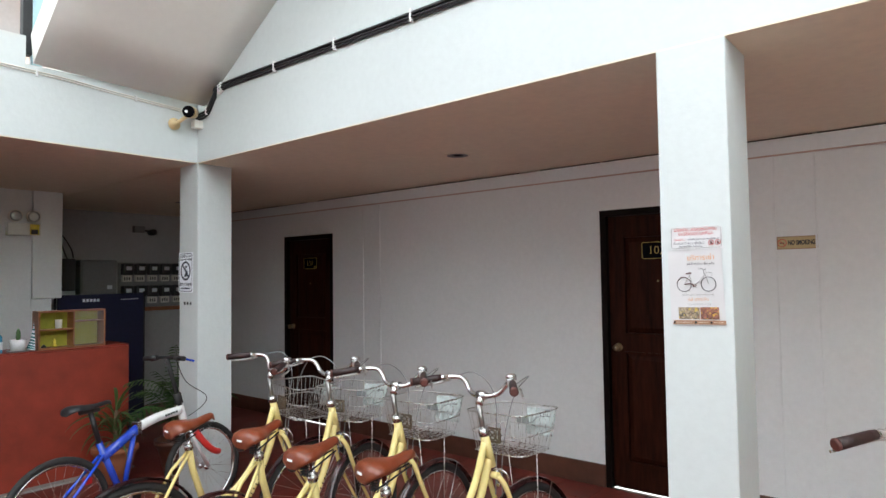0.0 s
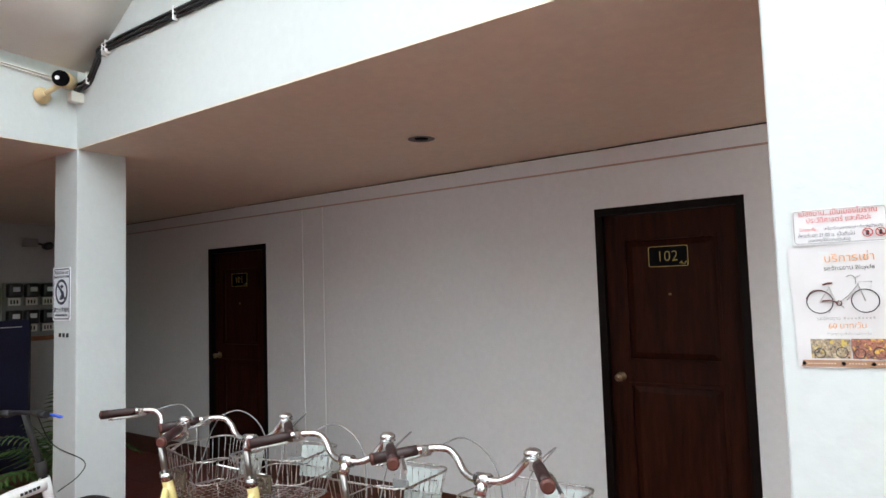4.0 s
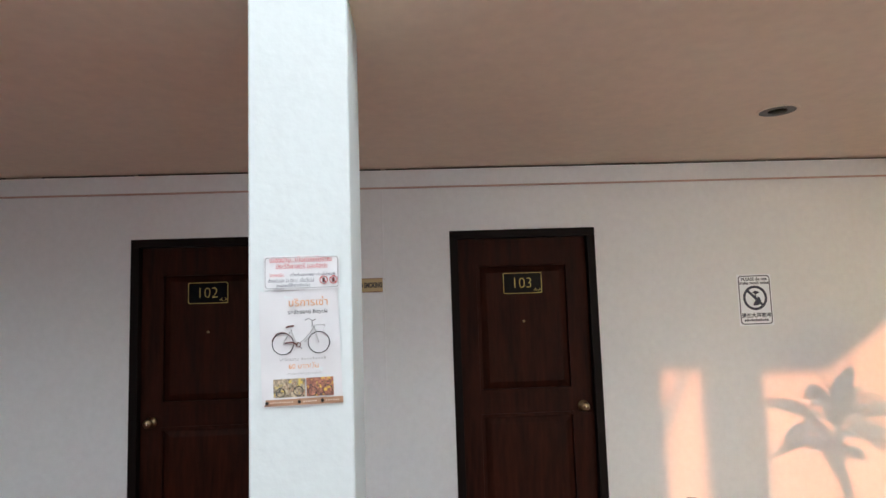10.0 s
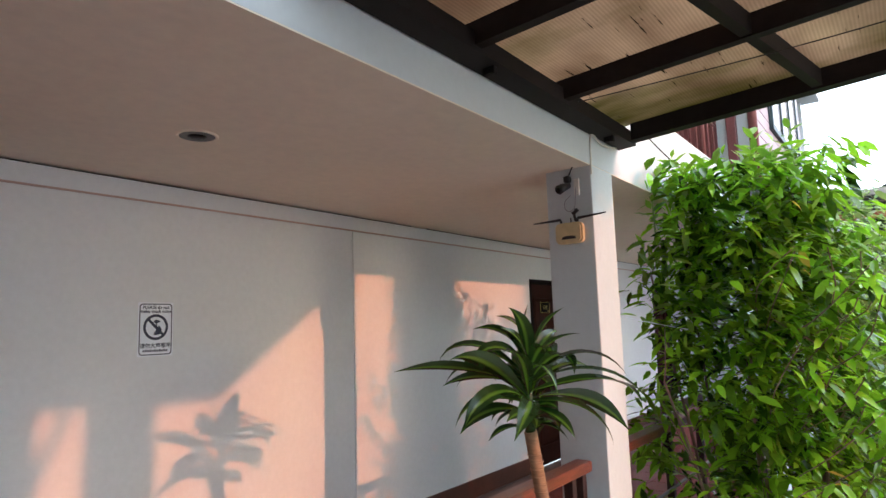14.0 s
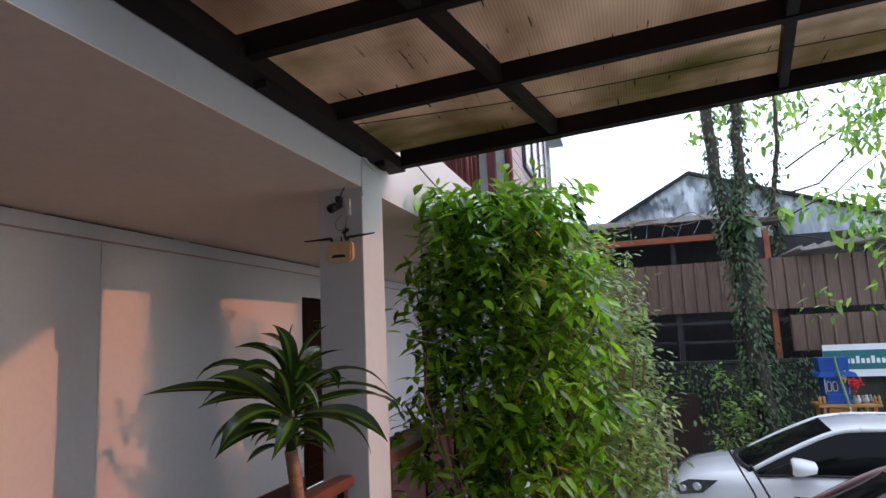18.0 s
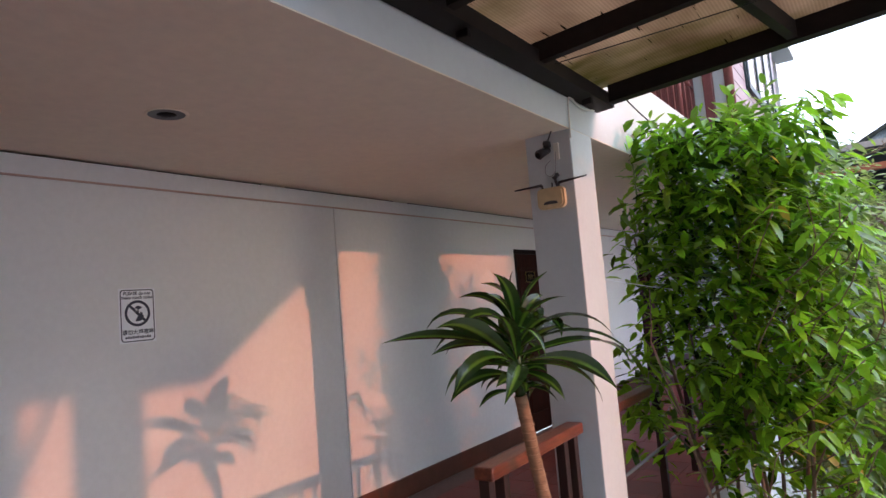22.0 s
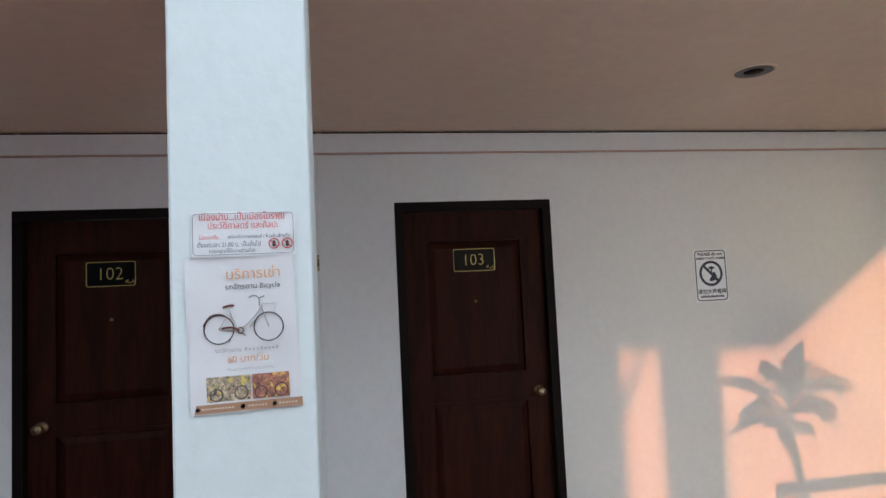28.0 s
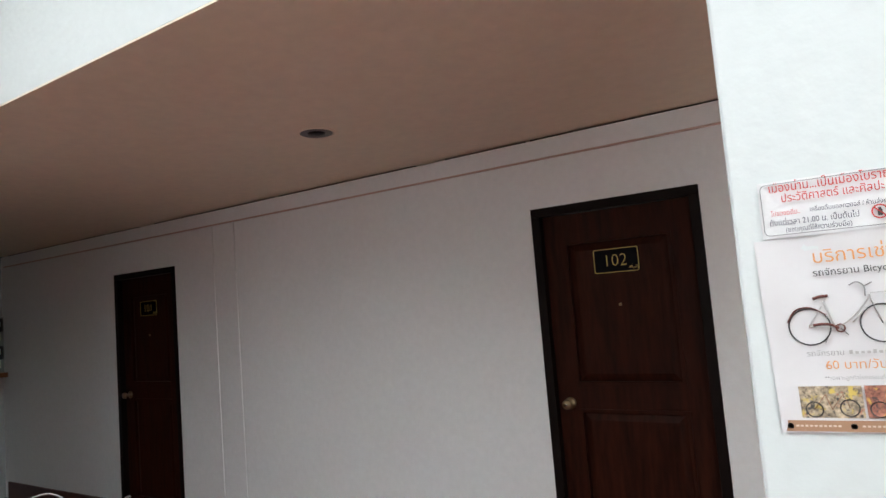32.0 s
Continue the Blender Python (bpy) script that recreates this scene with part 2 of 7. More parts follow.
M = {
    "wall": paint("wall_paint", (0.75, 0.765, 0.77), 0.6, vary=0.035, fine=30, broad=0.8, bump=0.12, bump_scale=60),
    # wall colour darkened to grey: the deep lobby's shade is in the paint
    "lobby_wall_dim": paint("lobby_shade_grey", (0.46, 0.47, 0.48), 0.65, vary=0.06, fine=20, broad=0.8, bump=0.12, bump_scale=60),
    "plaster": paint("white_plaster", (0.585, 0.625, 0.625), 0.62, vary=0.03, fine=25, broad=1.2, bump=0.25, bump_scale=45),
    "soffit": paint("soffit_paint", (0.78, 0.76, 0.715), 0.7, vary=0.02, fine=20, broad=0.9, bump=0.1, bump_scale=60),
    "ceiling": paint("ceiling_paint", (0.815, 0.725, 0.575), 0.7, vary=0.05, fine=18, broad=0.7, bump=0.1, bump_scale=70),
    "tile": paint("red_tile", (0.175, 0.031, 0.022), 0.45, vary=0.22, fine=22, broad=3, bump=0.2, bump_scale=60, random_piece=0.14, spec=0.3),
    "grout": paint("grey_grout", (0.16, 0.10, 0.085), 0.9, vary=0.2),
    "concrete": paint("yard_concrete", (0.48, 0.475, 0.45), 0.85, vary=0.18, fine=14, broad=0.6, bump=0.4, bump_scale=30),
    "base": paint("brown_baseboard", (0.10, 0.040, 0.026), 0.35, vary=0.25, fine=12, broad=2, bump=0.12, coat=0.1),
    "door": paint("dark_stained_wood", (0.028, 0.0068, 0.0033), 0.55, vary=0.42, fine=9, broad=2.5, bump=0.18, bump_scale=30, stretch=(6, 6, 0.7), spec=0.10),
    "doorframe": paint("black_brown_frame", (0.007, 0.0042, 0.0036), 0.55, vary=0.25, fine=9, bump=0.1, stretch=(6, 6, 0.7), spec=0.1),
    "rail": paint("varnished_red_wood", (0.17, 0.048, 0.022), 0.35, vary=0.35, fine=8, broad=2, bump=0.12, stretch=(0.8, 7, 7), coat=0.2),
    # dark brown standing for shade in the gap over the cornice
    "gap_shade": paint("gap_shade_brown", (0.020, 0.011, 0.008), 0.9, vary=0.3, fine=30),
    "darkwood": paint("dark_post_wood", (0.030, 0.013, 0.010), 0.5, vary=0.3, fine=10),
    "brass": paint("aged_brass", (0.26, 0.19, 0.11), 0.34, 1.0, vary=0.15, fine=60, bump=0.05),
    "chrome": paint("chrome", (0.66, 0.665, 0.67), 0.26, 1.0, vary=0.03, fine=60, bump=0),
    "steel": paint("bright_wire_steel", (0.58, 0.575, 0.56), 0.28, 1.0, vary=0.1, fine=50, bump=0.03),
    "black": paint("black_plastic", (0.014, 0.014, 0.016), 0.45, vary=0.2, fine=60),
    "rubber": paint("tyre_rubber", (0.018, 0.017, 0.017), 0.75, vary=0.25, fine=80, bump=0.3),
    "yellow": paint("cream_yellow_enamel", (0.80, 0.66, 0.27), 0.25, vary=0.05, fine=30, bump=0.03, coat=0.5),
    "maroon": paint("maroon_enamel", (0.045, 0.010, 0.012), 0.2, vary=0.15, fine=30, bump=0.03, coat=0.6),
    "saddle": paint("tan_saddle_leather", (0.165, 0.034, 0.012), 0.34, vary=0.12, fine=30, broad=6, bump=0.25, bump_scale=180, coat=0.1),
    "grip": paint("oxblood_grip", (0.026, 0.010, 0.010), 0.5, vary=0.3, fine=40, bump=0.3),
    "grip_end": paint("red_brown_cap", (0.085, 0.024, 0.018), 0.45, vary=0.2, fine=40),
    "blue": paint("blue_enamel", (0.02, 0.07, 0.52), 0.25, vary=0.1, fine=30, bump=0.03, coat=0.5),
    "white_enamel": paint("white_enamel", (0.78, 0.78, 0.78), 0.28, vary=0.03, fine=30, bump=0.03, coat=0.4),
    "red_plastic": paint("red_plastic", (0.50, 0.02, 0.02), 0.4, vary=0.1),
    "counter": paint("red_washed_cement", (0.27, 0.036, 0.020), 0.5, vary=0.22, fine=7, broad=2.2, bump=0.25, bump_scale=25),
    "slab": paint("counter_cement_slab", (0.30, 0.28, 0.26), 0.6, vary=0.15),
    "shelfwood": paint("light_brown_wood", (0.30, 0.12, 0.05), 0.45, vary=0.25, fine=10, stretch=(1, 6, 6)),
    "olive": paint("olive_backing", (0.32, 0.30, 0.03), 0.7, vary=0.1),
    "navy": paint("navy_cloth", (0.012, 0.014, 0.045), 0.85, vary=0.2, fine=30, bump=0.3),
    "terracotta": paint("terracotta", (0.36, 0.13, 0.06), 0.75, vary=0.2, fine=15, bump=0.2),
    "grey_box": paint("grey_metal_box", (0.25, 0.26, 0.26), 0.45, vary=0.1),
    "meter": paint("meter_black", (0.03, 0.03, 0.033), 0.35, vary=0.15),
    "offwhite": paint("offwhite_plastic", (0.72, 0.70, 0.64), 0.4, vary=0.06),
    "cream": paint("yellowed_plastic", (0.66, 0.50, 0.27), 0.4, vary=0.12, fine=20),
    "paper": paint("poster_paper", (0.60, 0.59, 0.60), 0.35, vary=0.03, fine=10, broad=9, bump=0.35, bump_scale=9),
    "notice_paper": paint("notice_paper", (0.69, 0.69, 0.70), 0.35, vary=0.03),
    "basket_plate": paint("white_plastic_plate", (0.47, 0.52, 0.51), 0.45, vary=0.05),
    "column_steel": paint("dull_column_steel", (0.30, 0.285, 0.27), 0.32, 1.0, vary=0.12, fine=40, bump=0.03),
    "white_sheet": paint("white_sheet", (0.83, 0.87, 0.93), 0.4, vary=0.03),
    "ink_red": paint("red_ink", (0.55, 0.03, 0.03), 0.5, vary=0.05, bump=0),
    "ink_navy": paint("navy_ink", (0.025, 0.03, 0.06), 0.5, vary=0.05, bump=0),
    "ink_black": paint("black_ink", (0.03, 0.03, 0.03), 0.5, vary=0.05, bump=0),
    "ink_grey": paint("grey_ink", (0.22, 0.22, 0.22), 0.5, vary=0.05, bump=0),
    "ink_orange": paint("orange_ink", (0.66, 0.28, 0.08), 0.5, vary=0.05, bump=0),
    "ink_brown": paint("brown_band", (0.33, 0.19, 0.115), 0.5, vary=0.06, bump=0),
    "ink_maroon": paint("maroon_ink", (0.12, 0.03, 0.02), 0.5, vary=0.1, bump=0),
    "ink_tan": paint("pale_tan_ink", (0.60, 0.47, 0.38), 0.5, vary=0.05, bump=0),
    "ink_pale": paint("pale_grey_ink", (0.42, 0.41, 0.40), 0.5, vary=0.08, bump=0),
    "ink_pink": paint("faded_pink_paint", (0.52, 0.36, 0.31), 0.6, vary=0.1),
    "badge": paint("worn_badge_metal", (0.24, 0.20, 0.15), 0.35, 0.7, vary=0.3, fine=60, bump=0.2),
    "photo": paint("photo_print", (0.42, 0.34, 0.24), 0.4, vary=0.6, fine=260, broad=110, bump=0, dirt=[((0.56, 0.42, 0.10), 95, 0.53), ((0.42, 0.10, 0.06), 60, 0.60), ((0.05, 0.05, 0.05), 130, 0.56)]),
    "photo_red": paint("photo_print_red", (0.34, 0.14, 0.10), 0.4, vary=0.5, fine=260, broad=110, bump=0, dirt=[((0.66, 0.42, 0.08), 90, 0.54), ((0.07, 0.05, 0.05), 140, 0.56)]),
    "gold": paint("gold_lettering", (0.72, 0.56, 0.14), 0.35, vary=0.05, bump=0),
    "plate": paint("black_gloss_plate", (0.004, 0.004, 0.005), 0.22, vary=0.1, bump=0, spec=0.03),
    "kraft": paint("tan_sign", (0.50, 0.38, 0.19), 0.5, vary=0.06),
    "roofsteel": paint("dark_roof_steel", (0.014, 0.011, 0.010), 0.65, vary=0.3, fine=20, bump=0.2, spec=0.2),
    "bark": paint("ringed_bark", (0.30, 0.17, 0.09), 0.8, vary=0.25, fine=18, broad=6, bump=0.5, bump_scale=40, stretch=(1, 1, 4)),
    "twig": paint("shrub_bark", (0.20, 0.14, 0.09), 0.85, vary=0.3, fine=20, bump=0.4),
    "trunk": paint("dark_mossy_bark", (0.060, 0.052, 0.042), 0.9, vary=0.4, fine=9, broad=3, bump=0.6, bump_scale=25),
    "carwhite": paint("white_car_paint", (0.84, 0.86, 0.88), 0.22, vary=0.02, fine=5, bump=0, coat=0.8),
    "carmaroon": paint("maroon_car_paint", (0.16, 0.055, 0.05), 0.25, vary=0.03, fine=5, bump=0, coat=0.8),
    "carglass": paint("tinted_car_glass", (0.006, 0.007, 0.008), 0.05, vary=0.1, bump=0, spec=0.10),
    "lampglass": paint("lamp_lens", (0.72, 0.74, 0.75), 0.12, 0.5, vary=0.2, fine=30, bump=0.1),
    "headlamp": paint("headlamp_housing", (0.16, 0.17, 0.18), 0.12, 0.4, vary=0.3, fine=30, bump=0, coat=0.6),
    "corrugated": paint("brown_sheet_metal", (0.17, 0.112, 0.082), 0.55, 0.0, vary=0.22, fine=5, broad=1.2, bump=0.1, stretch=(1, 3, 0.6)),
    "shed_dark": paint("dark_shed_sheet", (0.035, 0.037, 0.042), 0.6, vary=0.3, fine=5, broad=1),
    "orange_beam": paint("primer_orange_steel", (0.33, 0.10, 0.045), 0.6, vary=0.2, fine=8),
    "weathered": paint("weathered_blue_cement", (0.44, 0.49, 0.53), 0.9, vary=0.3, fine=4, broad=0.8, bump=0.3, bump_scale=12, stretch=(1, 1.5, 0.7), dirt=[((0.12, 0.14, 0.16), 1.1, 0.50), ((0.72, 0.78, 0.82), 1.9, 0.52), ((0.10, 0.12, 0.13), 3.4, 0.58)]),
    "oldsheet": paint("pale_old_sheet", (0.42, 0.38, 0.35), 0.7, vary=0.2, fine=3, stretch=(0.5, 4, 1)),
    "mossy": paint("mossy_block_wall", (0.034, 0.036, 0.030), 0.9, vary=0.4, fine=6, broad=1.4, bump=0.5, bump_scale=18),
    "rear_wall": paint("pale_rear_wall", (0.50, 0.49, 0.47), 0.85, vary=0.2, fine=6, broad=1.2, bump=0.3, bump_scale=18),
    "siding": paint("lilac_grey_siding", (0.40, 0.34, 0.37), 0.6, vary=0.06),
    "balcony": paint("red_brown_steel", (0.13, 0.035, 0.032), 0.5, vary=0.15),
    "shrine_blue": paint("shrine_blue", (0.025, 0.10, 0.42), 0.5, vary=0.15),
    "shrine_orange": paint("shrine_orange", (0.50, 0.25, 0.07), 0.6, vary=0.15),
    "flower_red": paint("red_flower", (0.62, 0.02, 0.03), 0.6, vary=0.2),
    "flower_yellow": paint("yellow_flower", (0.70, 0.55, 0.06), 0.6, vary=0.2),
    "garland": paint("garland_green", (0.25, 0.38, 0.12), 0.7, vary=0.3, fine=60),
    "pale_blue": paint("pale_blue_paint", (0.42, 0.62, 0.68), 0.5, vary=0.08),
    "window_blue": paint("dark_blue_green_paint", (0.012, 0.035, 0.042), 0.4, vary=0.15),
    "teal": paint("teal_banner", (0.02, 0.16, 0.17), 0.6, vary=0.1),
    "cyan": paint("hand_gel", (0.08, 0.35, 0.55), 0.15, vary=0.1, bump=0),
    "leaf_big": leaf_material("broad_leaf", (0.009, 0.040, 0.003), (0.35, 0.70, 0.03), 0.18, 0.30),
    "leaf_small": leaf_material("small_leaf", (0.07, 0.125, 0.03), (0.38, 0.50, 0.16), 0.36, 0.35),
    "leaf_ivy": leaf_material("ivy_leaf", (0.016, 0.038, 0.012), (0.09, 0.16, 0.05), 0.42, 0.2),
    "leaf_fresh": leaf_material("fresh_leaf", (0.07, 0.19, 0.015), (0.32, 0.52, 0.05), 0.30, 0.30),
    "leaf_yellow": leaf_material("yellow_leaf", (0.45, 0.32, 0.03), (0.60, 0.45, 0.05), 0.5, 0.4),
    "leaf_drac": leaf_material("dracaena_leaf", (0.010, 0.030, 0.007), (0.032, 0.085, 0.016), 0.27, 0.22, stripe=(0.12, 0.25, 0.025)),
    "leaf_pot": leaf_material("potted_leaf", (0.02, 0.06, 0.015), (0.09, 0.17, 0.045), 0.45, 0.3),
    "glass": clear("window_glass", (0.9, 0.95, 1.0), 0.03, 0.0),
}


def roof_sheet():
    """Brown tinted twin-wall sheet, dirty, with fine ribs; lets a dim brown light through."""
    m = bpy.data.materials.new("tinted_twinwall_sheet")
    nt, bsdf = nodes_of(m)
    N, L = nt.nodes.new, nt.links.new
    co = N("ShaderNodeTexCoord")
    no, ramp = N("ShaderNodeTexNoise"), N("ShaderNodeValToRGB")
    no.inputs["Scale"].default_value, no.inputs["Detail"].default_value = 2.2, 9
    mp = N("ShaderNodeMapping")
    mp.inputs["Scale"].default_value = (0.5, 1.1, 1)
    L(co.outputs["Object"], mp.inputs[0]), L(mp.outputs[0], no.inputs[0])
    e = ramp.color_ramp.elements
    e[0].position, e[0].color, e[1].position, e[1].color = 0.30, (0.34, 0.245, 0.17, 1), 0.66, (0.74, 0.60, 0.45, 1)
    L(no.outputs[0], ramp.inputs[0])
    # black streaks of grime along the ribs
    sn, sr = N("ShaderNodeTexNoise"), N("ShaderNodeMapRange")
    sm = N("ShaderNodeMapping")
    sm.inputs["Scale"].default_value = (3.4, 52, 1)
    sn.inputs["Scale"].default_value, sn.inputs["Detail"].default_value = 1.0, 3
    sr.inputs["From Min"].default_value, sr.inputs["From Max"].default_value = 0.675, 0.70
    L(co.outputs["Object"], sm.inputs[0]), L(sm.outputs[0], sn.inputs[0]), L(sn.outputs[0], sr.inputs[0])
    # green algae
    gn, gr = N("ShaderNodeTexNoise"), N("ShaderNodeMapRange")
    gn.inputs["Scale"].default_value, gn.inputs["Detail"].default_value = 1.1, 7
    gm = N("ShaderNodeMapping")
    gm.inputs["Scale"].default_value = (2.4, 0.9, 1)
    L(co.outputs["Object"], gm.inputs[0]), L(gm.outputs[0], gn.inputs[0])
    gr.inputs["From Min"].default_value, gr.inputs["From Max"].default_value = 0.60, 0.84
    sx, sxr, sxm = N("ShaderNodeSeparateXYZ"), N("ShaderNodeMapRange"), N("ShaderNodeMath")
    L(co.outputs["Object"], sx.inputs[0]), L(sx.outputs[0], sxr.inputs[0])
    sxr.inputs["From Min"].default_value, sxr.inputs["From Max"].default_value, sxr.inputs["To Max"].default_value = 2.72, 3.25, 0.24
    L(gn.outputs[0], sxm.inputs[0]), L(sxr.outputs[0], sxm.inputs[1]), L(sxm.outputs[0], gr.inputs[0])
    m1, m2 = N("ShaderNodeMix"), N("ShaderNodeMix")
    m1.data_type = m2.data_type = "RGBA"
    m1.inputs[7].default_value, m2.inputs[7].default_value = (0.20, 0.185, 0.06, 1), (0.012, 0.010, 0.008, 1)
    L(gr.outputs[0], m1.inputs[0]), L(ramp.outputs[0], m1.inputs[6])
    L(sr.outputs[0], m2.inputs[0]), L(m1.outputs[2], m2.inputs[6])
    wv, bp = N("ShaderNodeTexWave"), N("ShaderNodeBump")
    wv.inputs["Scale"].default_value, wv.bands_direction = 20, "Y"
    L(co.outputs["Object"], wv.inputs[0]), L(wv.outputs[0], bp.inputs["Height"])
    bp.inputs["Strength"].default_value, bp.inputs["Distance"].default_value = 0.22, 0.003
    rb = N("ShaderNodeMix")
    rb.data_type, rb.blend_type = "RGBA", "MULTIPLY"
    rb.inputs[0].default_value = 0.18
    L(m2.outputs[2], rb.inputs[6]), L(wv.outputs[0], rb.inputs[7])
    L(rb.outputs[2], bsdf.inputs["Base Color"]), L(bp.outputs[0], bsdf.inputs["Normal"])
    bsdf.inputs["Roughness"].default_value = 0.13
    tr, mx = N("ShaderNodeBsdfTranslucent"), N("ShaderNodeMixShader")
    L(rb.outputs[2], tr.inputs[0])
    mx.inputs[0].default_value = 0.68
    L(bsdf.outputs[0], mx.inputs[1]), L(tr.outputs[0], mx.inputs[2])
    L(mx.outputs[0], nt.nodes["Material Output"].inputs[0])
    return m


M["roof_sheet"] = roof_sheet()


# ---- mesh helpers ----
def box(bm, x0, x1, y0, y1, z0, z1, bevel=0.0):
    vs = [bm.verts.new((x, y, z)) for x in (x0, x1) for y in (y0, y1) for z in (z0, z1)]
    fs = [bm.faces.new([vs[i] for i in q]) for q in ((0, 1, 3, 2), (4, 6, 7, 5), (0, 4, 5, 1), (2, 3, 7, 6), (0, 2, 6, 4), (1, 5, 7, 3))]
    if bevel:
        es = list({e for f in fs for e in f.edges})
        bmesh.ops.bevel(bm, geom=es, offset=bevel, segments=2, affect="EDGES", profile=0.5)
    return bm


def tube(bm, pts, r, n=8, caps=True, closed=False):
    """A round bar along points; r: one radius or one for each point."""
    pts = [Vector(p) for p in pts]
    rs = r if isinstance(r, (list, tuple)) else [r] * len(pts)
    rings, up = [], None
    for i, p in enumerate(pts):
        a, b = pts[(i - 1) % len(pts)] if closed or i else p, pts[(i + 1) % len(pts)] if closed or i < len(pts) - 1 else p
        d = (b - a).normalized()
        if up is None:
            up = Vector((0, 0, 1)) if abs(d.z) < 0.9 else Vector((1, 0, 0))
        s = d.cross(up).normalized()
        up = s.cross(d).normalized()
        rings.append([bm.verts.new(p + rs[i] * (math.cos(t) * s + math.sin(t) * up)) for t in (2 * math.pi * k / n for k in range(n))])
    for i in range(len(rings) - (0 if closed else 1)):
        a, b = rings[i], rings[(i + 1) % len(rings)]
        for k in range(n):
            f = bm.faces.new((a[k], a[(k + 1) % n], b[(k + 1) % n], b[k]))
            f.smooth = True
    if caps and not closed:
        bm.faces.new(rings[0][::-1]), bm.faces.new(rings[-1])
    return bm


def smooth_line(pts, steps=6):
    """Points of a smooth curve through the given ones."""
    pts = [Vector(p) for p in pts]
    out = []
    for i in range(len(pts) - 1):
        p0, p1, p2, p3 = pts[max(i - 1, 0)], pts[i], pts[i + 1], pts[min(i + 2, len(pts) - 1)]
        for k in range(steps):
            t = k / steps
            out.append(0.5 * (2 * p1 + (p2 - p0) * t + (2 * p0 - 5 * p1 + 4 * p2 - p3) * t * t + (3 * p1 - p0 - 3 * p2 + p3) * t**3))
    return out + [pts[-1]]


def ring(c, r, n=28, axis="x"):
    c = Vector(c)
    for k in range(n):
        a = 2 * math.pi * k / n
        u, v = r * math.cos(a), r * math.sin(a)
        yield c + Vector({"x": (0, u, v), "y": (u, 0, v), "z": (u, v, 0)}[axis])


def lathe(bm, profile, n=20, at=(0, 0, 0), axis="z"):
    """Turns (radius, height) pairs about an axis."""
    at, rows = Vector(at), []
    for r, h in profile:
        row = []
        for k in range(n):
            a = 2 * math.pi * k / n
            u, v = r * math.cos(a), r * math.sin(a)
            row.append(bm.verts.new(at + Vector({"z": (u, v, h), "y": (u, h, v), "x": (h, u, v)}[axis])))
        rows.append(row)
    for a, b in zip(rows, rows[1:]):
        for k in range(n):
            bm.faces.new((a[k], a[(k + 1) % n], b[(k + 1) % n], b[k])).smooth = True
    for row in (rows[0], rows[-1]):
        if (row[0].co - row[n // 2].co).length > 1e-5:
            bm.faces.new(row)
    return bm


def prism(bm, pts, axis, a, b):
    """A plate with the given outline, from a to b along an axis; pts are the other two coordinates in order."""
    put = {"x": lambda p, h: (h, p[0], p[1]), "y": lambda p, h: (p[0], h, p[1]), "z": lambda p, h: (p[0], p[1], h)}[axis]
    lo, hi = [bm.verts.new(put(p, a)) for p in pts], [bm.verts.new(put(p, b)) for p in pts]
    bm.faces.new(lo), bm.faces.new(hi[::-1])
    for k in range(len(pts)):
        j = (k + 1) % len(pts)
        bm.faces.new((lo[k], hi[k], hi[j], lo[j]))
    return bm


def mesh_of(name, bm, material):
    bmesh.ops.recalc_face_normals(bm, faces=bm.faces)
    me = bpy.data.meshes.new(name)
    bm.to_mesh(me)
    bm.free()
    me.materials.append(M[material] if isinstance(material, str) else material)
    return me


def B():
    return bmesh.new()


def place(name, me, parent=None, m=None):
    ob = new(name, me)
    ob.parent = parent
    if m is not None:
        ob.matrix_basis = m
    return ob


def part(name, bm, material, parent, label="", m=None):
    ob = place(name, mesh_of(name, bm, material), parent, m)
    return tagged(ob, label) if label else ob


def thing(name, label, category, group="", at=None):
    ob = new(name)
    ob.empty_display_size = 0.1
    if at is not None:
        ob.matrix_basis = at
    return tagged(ob, label, category, group)


def structure(name, bm, material, label="", category=""):
    return tagged(place(name, mesh_of(name, bm, material)), label, category, kind="structure")


def single(name, bm, material, label, category, group="", m=None):
    return tagged(place(name, mesh_of(name, bm, material), None, m), label, category, group)


def text_mesh(body, size, material, align="CENTER", bold=0.0, squeeze=1.0):
    cu = bpy.data.curves.new("text", "FONT")
    cu.body, cu.size, cu.align_x, cu.align_y = body, size, align, "CENTER"
    cu.offset, cu.resolution_u, cu.fill_mode = bold, 3, "FRONT"
    tmp = bpy.data.objects.new("text", cu)
    me = bpy.data.meshes.new_from_object(tmp)
    bpy.data.objects.remove(tmp)
    bpy.data.curves.remove(cu)
    if squeeze != 1.0:
        me.transform(Matrix.Diagonal((squeeze, 1, 1, 1)))
    me.materials.clear()
    me.materials.append(M[material])
    return me


def lettering(body, size, material, parent, m, bold=0.0, squeeze=1.0, label=""):
    ob = place("lettering", text_mesh(body, size, material, bold=bold, squeeze=squeeze), parent, m)
    return tagged(ob, label or "printed words " + body.replace("\n", " ") if len(body) < 24 else label)


def rounded(w, h, r, n=5, cx=0.0, cy=0.0):
    pts = []
    for sx, sy, a0 in ((1, 1, 0), (-1, 1, 90), (-1, -1, 180), (1, -1, 270)):
        for k in range(n + 1):
            a = radians(a0 + 90 * k / n)
            pts.append((cx + sx * (w / 2 - r) + r * math.cos(a), cy + sy * (h / 2 - r) + r * math.sin(a)))
    return pts


